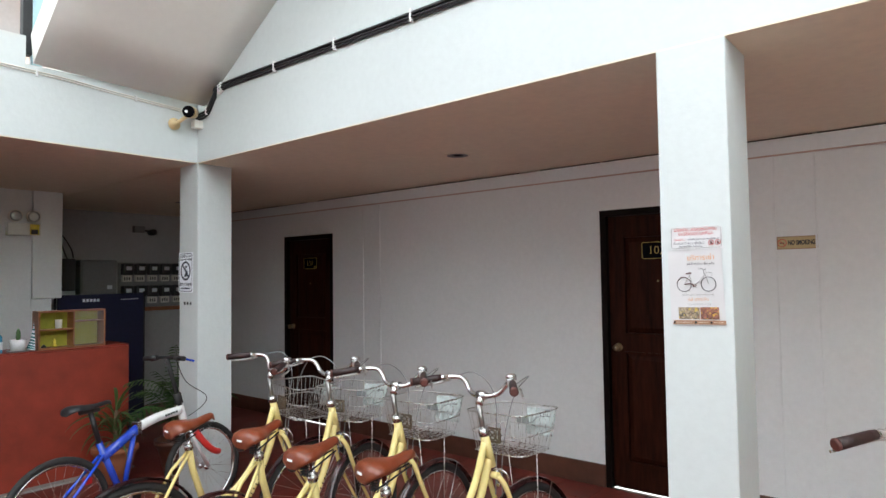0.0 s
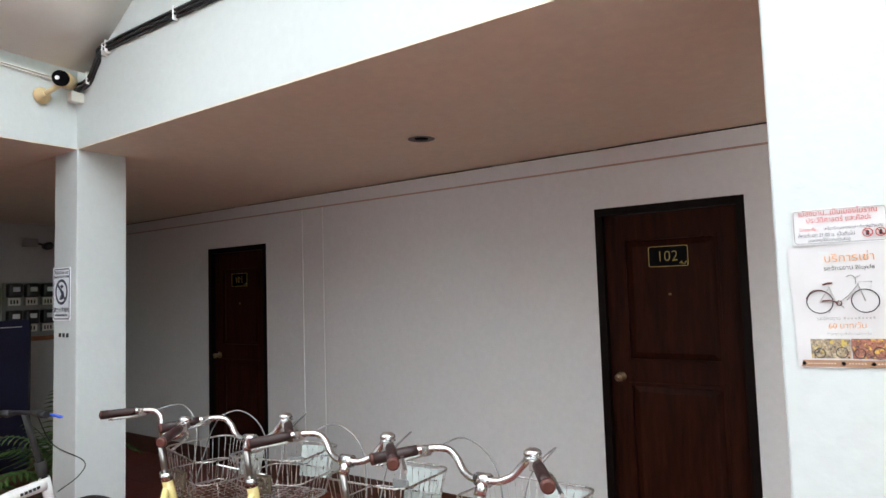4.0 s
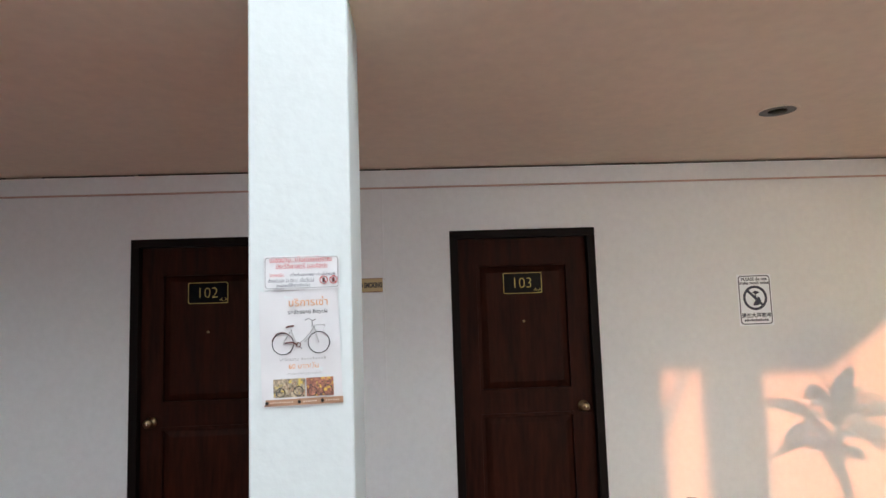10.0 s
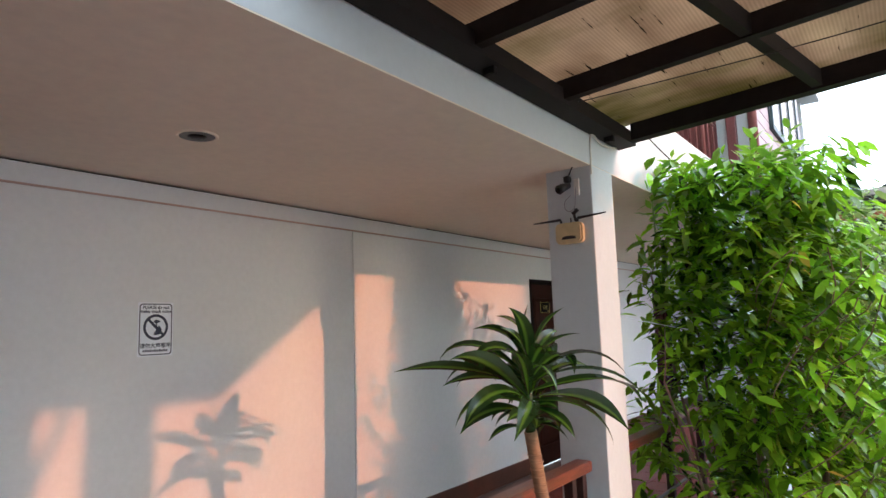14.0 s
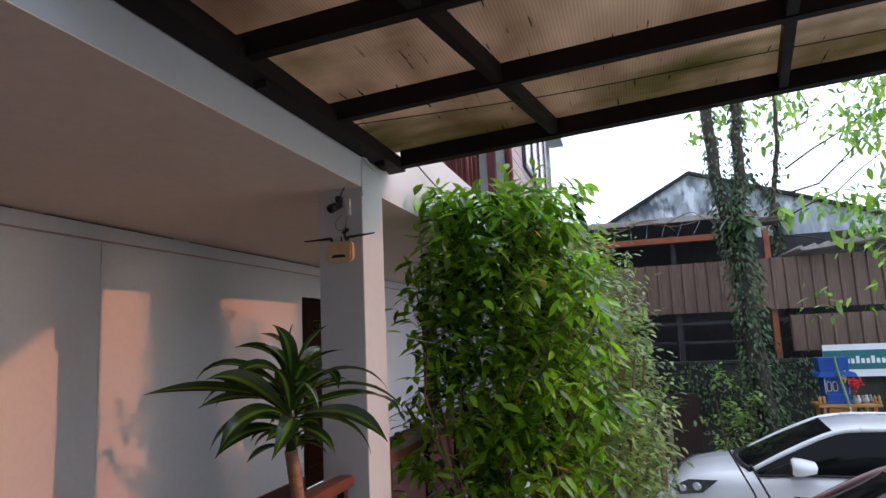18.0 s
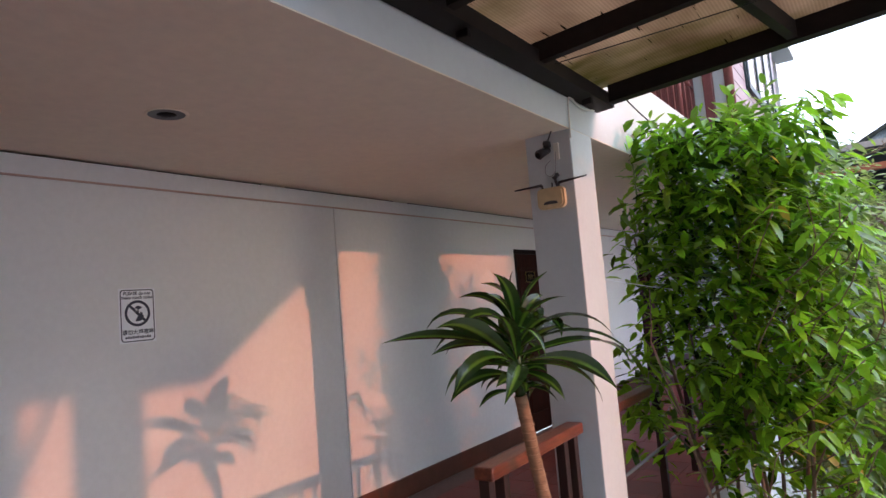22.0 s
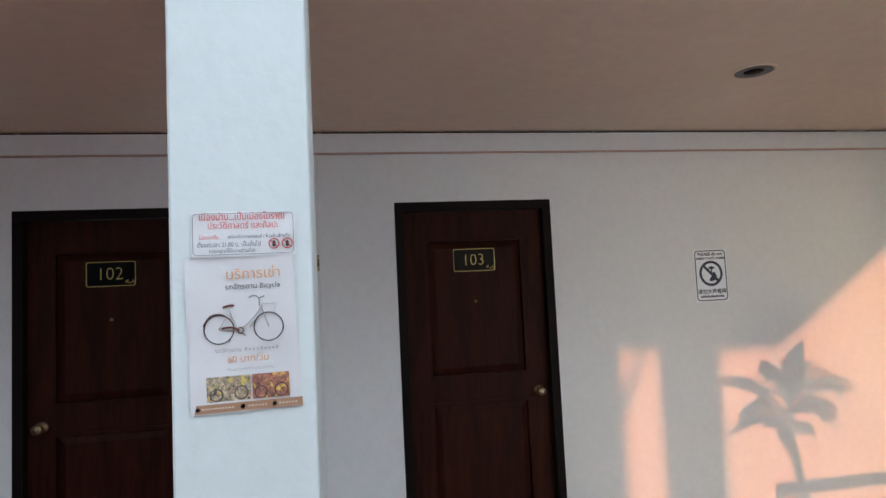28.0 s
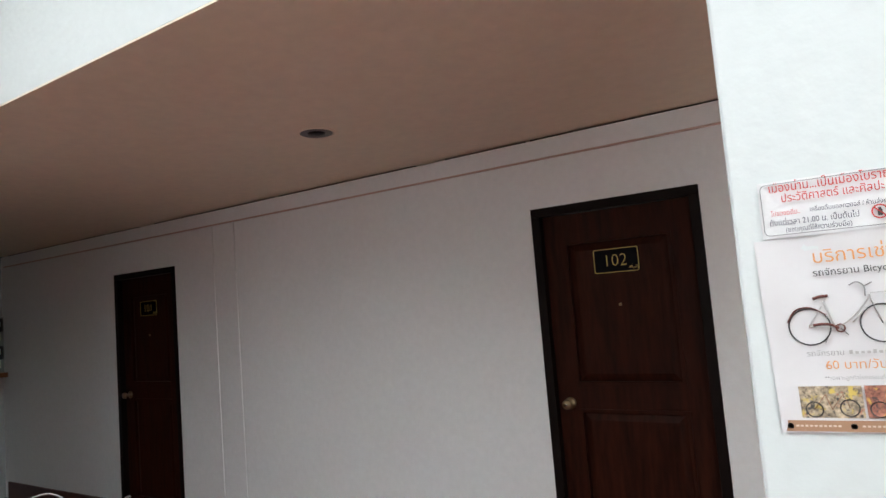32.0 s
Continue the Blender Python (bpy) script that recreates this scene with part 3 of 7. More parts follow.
def border(bm, outer, inner, axis, a, b):
    """A frame between two outlines with the same number of points."""
    put = {"x": lambda p, h: (h, p[0], p[1]), "y": lambda p, h: (p[0], h, p[1]), "z": lambda p, h: (p[0], p[1], h)}[axis]
    rows = [[bm.verts.new(put(p, h)) for p in line] for line, h in ((outer, a), (outer, b), (inner, b), (inner, a))]
    n = len(outer)
    for i in range(4):
        p, q = rows[i], rows[(i + 1) % 4]
        for k in range(n):
            bm.faces.new((p[k], p[(k + 1) % n], q[(k + 1) % n], q[k]))
    return bm

# ---- plan (metres) ----
FL, YARD = -0.08, -0.95
WALL, FRONT, CEIL = 4.72, 2.595, 2.478
DOORS = [(-6.232, "101", -1), (-2.122, "102", -1), (-0.228, "103", 1), (6.13, "104", 1), (10.45, "105", -1)]
DOOR_W, DOOR_H = 0.880, 2.08
PILLARS = [(-4.70, -4.425), (-0.862, -0.597), (3.065, 3.39), (7.0, 7.3), (10.9, 11.2)]

# ---- large structure ----
bm = B()
edge = -8.4
for x, _, _ in DOORS:
    box(bm, edge, x, WALL, WALL + 0.15, FL - 0.2, CEIL - 0.010)
    box(bm, x, x + DOOR_W, WALL, WALL + 0.15, DOOR_H, CEIL - 0.010)
    edge = x + DOOR_W
box(bm, edge, 13.2, WALL, WALL + 0.15, FL - 0.2, CEIL - 0.010)
box(bm, -8.4, 13.2, WALL + 0.06, WALL + 0.15, CEIL - 0.009, CEIL + 0.4)
wall_north = structure("wall_north", bm, "wall", "off-white painted panel wall of the guest rooms", "wall")
for x in (-4.855, -4.60, -0.872, -0.635, 3.25):
    part("panel_joint", box(B(), x - 0.006, x + 0.006, WALL - 0.007, WALL + 0.01, FL + 0.165, 2.362, 0.0012), "wall", wall_north)
bm = box(B(), -8.3, 13.1, WALL - 0.012, WALL + 0.02, 2.362, CEIL - 0.011, 0.003)
trim = structure("trim", bm, "wall", "painted cornice board under the ceiling", "trim")
part("edge_strip", box(B(), -8.3, 13.1, WALL - 0.015, WALL - 0.0005, 2.352, 2.3615, 0.001), "ink_pink", trim, "thin pinkish painted edge")
# broken dark strips set in the ceiling gap, shade given as colour
rj, x = random.Random(17), -8.2
while x < 12.8:
    w = rj.uniform(0.35, 1.7)
    part("gap_shade_strip", box(B(), x, x + w, WALL - 0.010, WALL + 0.018, CEIL - 0.0108, CEIL - 0.011 + rj.uniform(0.004, 0.0065)), "gap_shade", trim, "dark strip for the shade in the gap below the ceiling")
    x += w + rj.choice((0.02, 0.03, 0.05, 0.22))
edge = -8.3
for x, _, _ in DOORS + [(13.1, "", 0)]:
    structure("baseboard", box(B(), edge, x, WALL - 0.014, WALL + 0.02, FL, 0.092, 0.003), "base", "dark brown painted baseboard", "baseboard")
    edge = x + DOOR_W

structure("ceiling", box(B(), -8.4, 13.1, FRONT + 0.001, WALL + 0.055, CEIL, CEIL + 0.006), "ceiling", "pinkish brown corridor ceiling", "ceiling")
structure("ceiling", box(B(), -8.4, -4.437, -4.0, FRONT - 0.001, CEIL, CEIL + 0.006), "ceiling", "pinkish brown lobby ceiling", "ceiling")
bm = B()
box(bm, -8.4, 1.2, FRONT, FRONT + 0.16, CEIL + 0.006, 5.6)
box(bm, 1.2, 13.1, FRONT, FRONT + 0.16, CEIL + 0.006, 3.10)
structure("beam_front", bm, "plaster", "white plastered beam and upper wall", "beam")
structure("beam_side", box(B(), -4.60, -4.435, -4.0, FRONT - 0.001, CEIL + 0.006, 2.96), "plaster", "white plastered lobby beam", "beam")
structure("parapet", box(B(), -4.64, -4.44, -4.0, 1.44, 2.96, 3.14), "plaster", "white plastered parapet of the upper floor", "wall")
bm = B()
box(bm, -8.4, -4.60, -4.0, 2.59, 2.6, 2.9)
box(bm, -8.4, 13.1, 2.76, WALL + 0.1, 2.6, 2.9)
structure("upper_slab", bm, "plaster", "concrete slab of the upper floor", "floor")
structure("upper_wall", box(B(), -8.4, 13.1, WALL, WALL + 0.15, 2.9, 5.6), "plaster", "white wall of the upper floor", "wall")
# made-up eave above the view, takes some sky from the courtyard
structure("upper_roof", box(B(), -8.4, 1.2, 1.2, 2.199, 5.6, 5.75), "plaster", "unseen eave added to cut sky light in the courtyard", "roof")
structure("upper_roof", box(B(), -8.4, 13.3, 2.2, WALL + 0.3, 5.6, 5.75), "plaster", "flat roof over the upper floor", "roof")
# underside of the stair that climbs along the wall
bm = B()
low = [(-4.435, 1.48, 2.97), (-1.6, 1.48, 5.02), (-1.6, 2.594, 4.56), (-4.32, 2.594, 2.90)]
low = [Vector(p) for p in low]
sheets = []
for lift in (Vector((0, 0, 0)), Vector((-0.05, 0, 0.2))):
    sheets.append([[bm.verts.new(low[0].lerp(low[1], u / 8).lerp(low[3].lerp(low[2], u / 8), v / 6) + lift) for v in range(7)] for u in range(9)])
for n, g in enumerate(sheets):
    for u in range(8):
        for v in range(6):
            q = (g[u][v], g[u + 1][v], g[u + 1][v + 1], g[u][v + 1])
            bm.faces.new(q if n == 0 else q[::-1]).smooth = True
a, c = sheets
for u in range(8):
    bm.faces.new((a[u][0], c[u][0], c[u + 1][0], a[u + 1][0])), bm.faces.new((a[u + 1][6], c[u + 1][6], c[u][6], a[u][6]))
for v in range(6):
    bm.faces.new((a[0][v + 1], c[0][v + 1], c[0][v], a[0][v])), bm.faces.new((a[8][v], c[8][v], c[8][v + 1], a[8][v + 1]))
structure("stair_soffit", bm, M["soffit"], "grey-white underside of a stair flight", "stair")
wf = thing("window_frame", "dark metal upper window frame with a pale blue edge", "window frame")
part("post", box(B(), -4.58, -4.52, 1.445, 1.50, 3.05, 4.6, 0.004), "black", wf)
part("edge_strip", box(B(), -4.575, -4.525, 1.5005, 1.56, 2.99, 4.6, 0.004), "pale_blue", wf, "pale blue painted edge")

for n, (a, b) in enumerate(PILLARS):
    structure("pillar", box(B(), a, b, FRONT - 0.002, FRONT + 0.288, YARD if a > 1 else FL, CEIL + 0.004, 0.006), "plaster", "white plastered square pillar", "pillar")

# floors and ground
structure("floor", box(B(), -8.4, 1.0, -4.0, WALL + 0.05, FL - 0.3, FL - 0.006), "grout", "red tiled courtyard floor", "floor")
structure("floor", box(B(), 1.0, 13.1, 2.50, WALL + 0.05, FL - 0.3, FL - 0.006), "grout", "red tiled corridor floor", "floor")
structure("wall_plinth", box(B(), 1.0, 13.1, 2.49, 2.7, YARD - 0.1, FL - 0.004), "plaster", "white plinth below the corridor floor", "wall")
structure("wall_plinth", box(B(), 0.85, 0.998, -4.0, 2.49, YARD - 0.1, FL - 0.01), "plaster", "white edge of the courtyard terrace", "wall")
bm = B()
box(bm, -300, 400, -300, 300, YARD - 0.3, YARD)
structure("ground", bm, "concrete", "grey concrete yard", "ground")

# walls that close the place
structure("wall_west", box(B(), -8.55, -8.38, -4.1, WALL + 0.15, FL - 0.2, 8.2), "lobby_wall_dim", "back wall of the lobby, greyed for the dimness of the deep room", "wall")
# added outside the view to stop courtyard light entering the lobby
structure("wall_lobby", box(B(), -4.60, -4.44, -3.99, 0.8, FL - 0.01, CEIL - 0.002), "wall", "unseen plain front wall added to darken the lobby", "wall")
structure("wall_east", box(B(), 13.1, 13.25, 2.5, WALL + 0.15, FL - 0.2, 5.6), "wall", "white end wall of the corridor", "wall")
structure("unseen_wall_south", box(B(), -8.55, -4.45, -4.015, -4.004, FL - 0.2, CEIL - 0.002), "wall", "white end wall of the lobby", "wall")
# unseen wall added behind the walker; its outline casts the sun patches' edges
out = [(-8.55, YARD), (-8.55, 5.2), (-4.4, 5.2), (-4.4, 9.6), (1.7, 9.6), (1.7, 4.05), (3.80, 4.05), (3.80, 3.965), (2.63, 3.13), (2.21, 3.13), (2.21, YARD), (1.83, YARD), (1.83, 3.17), (1.59, 3.17), (1.59, YARD)]
structure("unseen_wall_south", prism(B(), out, "y", -4.2, -4.02), "rear_wall", "unseen grey wall with an outline cut to shape the sun patches", "wall")
# added bar, out of view, for the slanting dark band across the left patch
structure("unseen_wall_south", prism(B(), [(1.725, 3.175), (1.775, 3.175), (1.612, 2.80), (1.585, 2.80), (1.585, 2.86)], "y", -4.18, -4.05), "rear_wall", "unseen slanted bar added to cast a diagonal shadow", "wall")
# added out of view: keeps low sun off the courtyard and upper wall
structure("unseen_wall_south", box(B(), -40, -0.4, -22.0, -20.0, YARD, 8.9), "weathered", "unseen plain house side across the yard, added to block the sun", "wall")


# second sun blocker out of view, shading the far end of the corridor
structure("unseen_wall_south", box(B(), 7.75, 34, -22.0, -20.0, YARD, 8.2), "weathered", "unseen plain house side beyond the parked cars, added to block the sun", "wall")


# ---- doors ----
def door(n, x0, number, side):
    """A room door: side +1 has the knob on the right."""
    w, h = DOOR_W, DOOR_H
    root = tagged(new("door_%d" % n), "closed dark-stained panel door of room %s" % number, "door", "room doors", "structure")
    root.matrix_basis = pose(x0, WALL, FL)
    H = h - FL
    bm = B()
    t = 0.045
    box(bm, -0.004, t, -0.005, 0.10, 0, H - t, 0.002), box(bm, w - t, w + 0.004, -0.005, 0.10, 0, H - t, 0.002), box(bm, -0.004, w + 0.004, -0.005, 0.10, H - t, H + 0.004, 0.002)
    part("door_frame", bm, "doorframe", root)
    y = 0.045
    leaf = part("door_leaf", B_leaf(w, H, t, y), "door", root)
    for z0, z1 in ((0.20, 1.06), (1.185, 1.965)):
        xa, xb = t + 0.11, w - t - 0.11
        bm = border(B(), [(xa, z0), (xb, z0), (xb, z1), (xa, z1)], [(xa + 0.02, z0 + 0.02), (xb - 0.02, z0 + 0.02), (xb - 0.02, z1 - 0.02), (xa + 0.02, z1 - 0.02)], "y", y - 0.006, y + 0.02)
        part("panel_moulding", bm, "door", leaf)
        bm = B()
        c, d = 0.024, 0.06
        lo = [(xa + c, y + 0.016, z0 + c), (xb - c, y + 0.016, z0 + c), (xb - c, y + 0.016, z1 - c), (xa + c, y + 0.016, z1 - c)]
        hi = [(xa + d, y + 0.003, z0 + d), (xb - d, y + 0.003, z0 + d), (xb - d, y + 0.003, z1 - d), (xa + d, y + 0.003, z1 - d)]
        v = [bm.verts.new(p) for p in lo + hi]
        bm.faces.new(v[4:])
        for k in range(4):
            bm.faces.new((v[k], v[(k + 1) % 4], v[4 + (k + 1) % 4], v[4 + k]))
        part("door_panel", bm, "door", leaf)
    kx = w - t - 0.065 if side > 0 else t + 0.065
    bm = lathe(B(), [(0.031, 0.002), (0.033, -0.004), (0.022, -0.010), (0.011, -0.014), (0.011, -0.034), (0.022, -0.042), (0.027, -0.054), (0.025, -0.064), (0.014, -0.069), (0.0001, -0.070)], 20, (kx, y, 1.09), "y")
    part("door_knob", bm, "brass", root, "worn brass door knob")
    part("keyhole", lathe(B(), [(0.006, -0.0705), (0.006, -0.073), (0.0001, -0.073)], 10, (kx, y, 1.09), "y"), "chrome", root)
    part("peephole", lathe(B(), [(0.008, 0.0), (0.008, -0.006), (0.004, -0.007), (0.0001, -0.006)], 14, (w / 2 - 0.005, y, 1.605), "y"), "brass", root)
    px, pz = 0.436, 1.837
    bm = prism(B(), rounded(0.242, 0.132, 0.014, 4, px, pz), "y", y - 0.006, y + 0.002)
    plate = part("number_plate", bm, "plate", root, "black glossy plate with gold number " + number)
    bm = border(B(), rounded(0.236, 0.126, 0.012, 4, px, pz), rounded(0.230, 0.120, 0.010, 4, px, pz), "y", y - 0.0075, y - 0.005)
    part("plate_border", bm, "gold", plate)
    place("lettering", NUM[number], plate, pose(px - 0.004, y - 0.0072, pz - 0.002, 90, 0, 0))
    bm = B()
    for k in range(7):
        a = k * 0.9
        pts = [(px + 0.072 + 0.006 * k + 0.006 * math.cos(a + t2), y - 0.007, pz - 0.046 + 0.004 * (k % 3) + 0.007 * math.sin(a + t2)) for t2 in (0, 1.1, 2.2, 3.3)]
        tube(bm, pts, 0.0009, 4)
    part("plate_scroll", bm, "gold", plate)
    return root


def B_leaf(w, H, t, y):
    """Door leaf: stiles, rails and the ground behind the panels."""
    bm = B()
    xa, xb = t + 0.11, w - t - 0.11
    box(bm, t - 0.008, xa, y, y + 0.04, 0.008, H - t + 0.006)
    box(bm, xb, w - t + 0.008, y, y + 0.04, 0.008, H - t + 0.006)
    for a, b in ((0.008, 0.20), (1.06, 1.185), (1.965, H - t - 0.002)):
        box(bm, xa, xb, y + 0.0005, y + 0.0395, a, b)
    box(bm, xa, xb, y + 0.02, y + 0.038, 0.19, 1.98)
    return bm


NUM = {n: text_mesh(n, 0.092, "gold", bold=-0.0020, squeeze=0.95) for _, n, _ in DOORS}
for i, (x, number, side) in enumerate(DOORS):
    door(i + 1, x, number, side)

# ---- ceiling lamps, unlit ----
for x in (-2.775, 1.262, 5.30, -6.81):
    lamp = thing("ceiling_light", "unlit recessed round downlight with a metal ring", "ceiling light", "corridor downlights", pose(x, 3.727, CEIL))
    part("ring", lathe(B(), [(0.078, 0.001), (0.094, 0.0), (0.094, -0.003), (0.088, -0.006), (0.080, -0.005), (0.078, 0.001)], 32), "ceiling", lamp)
    # nearly flat; dark colour stands for the shade inside the recess
    part("reflector", lathe(B(), [(0.079, -0.004), (0.072, -0.0015), (0.060, -0.001), (0.045, -0.0008)], 32), "meter", lamp, "inner reflector, coloured dark for the shade of a recess")
    part("bulb", lathe(B(), [(0.045, -0.001), (0.040, -0.006), (0.022, -0.010), (0.0001, -0.011)], 24), "plate", lamp, "dark unlit bulb")

# ---- signs ----
sign = thing("no_smoking_sign", "tan plastic no smoking sign screwed to the wall", "sign", at=pose(-0.747, WALL, 1.770))
part("panel", prism(B(), [(-0.118, -0.042), (0.118, -0.042), (0.118, 0.042), (-0.118, 0.042)], "y", -0.005, 0), "kraft", sign)
part("edge_strip", border(B(), rounded(0.236, 0.084, 0.002, 2), rounded(0.226, 0.074, 0.002, 2), "y", -0.0065, -0.003), "ink_brown", sign, "dark red painted edge")
lettering("NO SMOKING", 0.042, "ink_black", sign, pose(0.026, -0.0062, -0.001, 90, 0, 0), bold=0.0020, squeeze=0.58)
bm = tube(B(), list(ring((-0.087, -0.006, 0), 0.025, 24, "y")), 0.0022, 5, closed=True)
tube(bm, [(-0.104, -0.006, 0.017), (-0.070, -0.006, -0.017)], 0.0022, 5)
part("ban_ring", bm, "ink_red", sign)
part("cigarette", box(B(), -0.100, -0.074, -0.0062, -0.005, -0.003, 0.003), "ink_black", sign)


def noise_sign(m):
    s = thing("quiet_sign", "white laminated please do not make much noise sign", "sign", "quiet signs", m)
    part("sheet", prism(B(), rounded(0.213, 0.312, 0.006, 3), "y", -0.0025, 0), "white_sheet", s)
    part("edge_line", border(B(), rounded(0.198, 0.297, 0.02, 4), rounded(0.187, 0.286, 0.016, 4), "y", -0.0034, -0.0015), "ink_navy", s)
    lettering("PLEASE do not", 0.026, "ink_navy", s, pose(0, -0.0034, 0.126, 90, 0, 0), bold=0.0008)
    lettering("make much noise", 0.026, "ink_navy", s, pose(0, -0.0034, 0.103, 90, 0, 0), bold=0.0008)
    bm = border(B(), list(rounded(0.150, 0.150, 0.0749, 9, 0, 0.012)), list(rounded(0.120, 0.120, 0.0599, 9, 0, 0.012)), "y", -0.0034, -0.0015)
    part("ban_ring", bm, "ink_navy", s)
    a, b = Vector((-0.045, 0, 0.057)), Vector((0.045, 0, -0.033))
    d = Vector((0.0055, 0, 0.0055))
    bm = prism(B(), [((a - d).x, (a - d).z), ((b - d).x, (b - d).z), ((b + d).x, (b + d).z), ((a + d).x, (a + d).z)], "y", -0.0034, -0.0015)
    part("ban_bar", bm, "ink_navy", s)
    bm = B()
    for k in range(5):
        tube(bm, smooth_line([(-0.012 + 0.004 * k, -0.003, -0.028 + 0.006 * k), (0.018 + 0.002 * k, -0.003, -0.024 + 0.008 * k), (0.030 - 0.004 * k, -0.003, 0.0 + 0.004 * k)], 4), 0.0065 - 0.0005 * k, 5)
    part("fist_mark", bm, "ink_navy", s)
    bm = prism(B(), [(-0.018, 0.042), (0.0, 0.056), (0.028, 0.047), (0.018, 0.038), (0.008, 0.036), (0.006, 0.012), (-0.002, 0.012), (0.0, 0.036)], "y", -0.0034, -0.0015)
    part("lips_mark", bm, "ink_navy", s)
    lettering("请勿大声喧哗", 0.031, "ink_navy", s, pose(0, -0.0034, -0.096, 90, 0, 0), bold=0.0007)
    bm = B()
    for k in range(11):
        box(bm, -0.075 + 0.0138 * k, -0.065 + 0.0138 * k, -0.0034, -0.0015, -0.130, -0.119 + 0.003 * (k % 2))
    tagged(part("small_print", bm, "ink_navy", s), kind="stuff")
    return s


noise_sign(pose(1.626, WALL, 1.608))
noise_sign(pose(-4.60, FRONT - 0.002, 1.64))

# notices on the pillar
face = FRONT - 0.002
post = thing("notice_label", "white glossy notice with red and blue Thai lettering, one corner lifting", "notice", at=pose(-0.724, face, 1.716, 0, 0, 0))
bm = B()
cols, rows = 14, 5
grid = []
for i in range(cols + 1):
    u = i / cols
    line = []
    for j in range(rows + 1):
        v = j / rows
        x, z = -0.097 + 0.194 * u, -0.044 + (0.088 - 0.006 * max(0, u - 0.75) / 0.25) * v
        lift = 0.004 * max(0, u - 0.55) ** 2 * 4 * v + 0.002 + 0.0012 * math.sin(9 * u)
        line.append(bm.verts.new((x, -lift, z)))
    grid.append(line)
for i in range(cols):
    for j in range(rows):
        bm.faces.new((grid[i][j], grid[i + 1][j], grid[i + 1][j + 1], grid[i][j + 1])).smooth = True
sheet = part("sheet", bm, "notice_paper", post)
for body, size, ink, z, x in (("เมืองน่าน...เป็นเมืองโบราณ", 0.0185, "ink_red", 0.0345, -0.008), ("ประวัติศาสตร์ และศิลปะ", 0.0175, "ink_red", 0.0165, -0.006), ("โปรดงดดื่ม..", 0.0100, "ink_red", -0.0068, -0.076), ("เครื่องดื่มแอลกอฮอล์ / ห้ามส่งเสียงดัง", 0.0094, "ink_navy", -0.0064, 0.026), ("ตั้งแต่เวลา 21.00 น. เป็นต้นไป", 0.0122, "ink_navy", -0.0222, -0.036), ("(ขอบคุณที่ให้ความร่วมมือ)", 0.0102, "ink_navy", -0.0350, -0.030)):
    lettering(body, size, ink, post, pose(x * 0.88 + 0.005, -0.0066, z * 0.94, 90, 0, 0), bold=0.00004, squeeze=0.82, label="Thai words in print")
part("edge_line", border(B(), rounded(0.187, 0.080, 0.008, 4), rounded(0.1848, 0.0778, 0.007, 4), "y", -0.0070, -0.0058), "ink_grey", post)
for cx in (0.056, 0.081):
    bm = tube(B(), list(ring((cx, -0.0062, -0.0205), 0.0095, 18, "y")), 0.0010, 4, closed=True)
    tube(bm, [(cx - 0.0067, -0.0062, -0.0138), (cx + 0.0067, -0.0062, -0.0272)], 0.0009, 4)
    part("ban_ring", bm, "ink_red", post)
    part("bottle_mark", prism(B(), [(cx - 0.003, -0.0265), (cx + 0.003, -0.0265), (cx + 0.003, -0.0185), (cx + 0.001, -0.0145), (cx - 0.001, -0.0145), (cx - 0.003, -0.0185)], "y", -0.0064, -0.0058), "ink_black", post)

poster = thing("bicycle_hire_poster", "crinkled white bicycle hire poster taped to the pillar", "poster", at=pose(-0.728, face, 1.526, 0, -1.2, 0))
bm = B()
cols, rows = 12, 16
grid = []
for i in range(cols + 1):
    line = []
    for j in range(rows + 1):
        u, v = i / cols, j / rows
        wob = 0.0015 * math.sin(5.2 * u + 3 * v) + 0.0011 * math.sin(11 * v + 2 * u) + 0.0025 + 0.003 * max(0, 0.12 - u) * 8 * max(0, 0.2 - v) * 5
        line.append(bm.verts.new((-0.101 + 0.202 * u - 0.003 * v, -wob, -0.146 + 0.292 * v)))
    grid.append(line)
for i in range(cols):
    for j in range(rows):
        bm.faces.new((grid[i][j], grid[i + 1][j], grid[i + 1][j + 1], grid[i][j + 1])).smooth = True
part("sheet", bm, "paper", poster)
PY = -0.0056
for body, size, ink, z, x in (("บริการเช่า", 0.0268, "ink_orange", 0.112, 0.022), ("รถจักรยาน Bicycle", 0.0138, "ink_black", 0.0885, 0.020), ("รถจักรยาน", 0.0112, "ink_grey", -0.030, -0.030), ("60 บาท/วัน", 0.0180, "ink_orange", -0.048, 0.006), ("**เฉพาะลูกค้าโรงแรมเท่านั้น", 0.0080, "ink_grey", -0.0665, 0.008)):
    lettering(body, size, ink, poster, pose(x, PY, z, 90, 0, 0), bold=0.00004 if ink == "ink_black" else -0.00008, label="Thai words in print")
bm = B()
for k in range(9):
    box(bm, 0.0 + 0.0072 * k, 0.0042 + 0.0072 * k, PY, PY + 0.001, -0.0322, -0.0285 + 0.0018 * (k % 4 == 0))
tagged(part("brand_bars", bm, "ink_pale", poster), kind="stuff")
band = part("contact_band", box(B(), -0.099, 0.102, PY + 0.0005, PY + 0.0015, -0.144, -0.128), "ink_brown", poster, "brown band with contact lines")
bm = B()
for x0, x1 in ((-0.082, -0.018), (0.002, 0.040), (0.058, 0.096)):
    n = int((x1 - x0) / 0.006)
    for k in range(n):
        box(bm, x0 + 0.006 * k, x0 + 0.006 * k + 0.0040, PY - 0.0002, PY + 0.001, -0.1372, -0.1346)
tagged(part("small_print", bm, "ink_tan", band), kind="stuff")
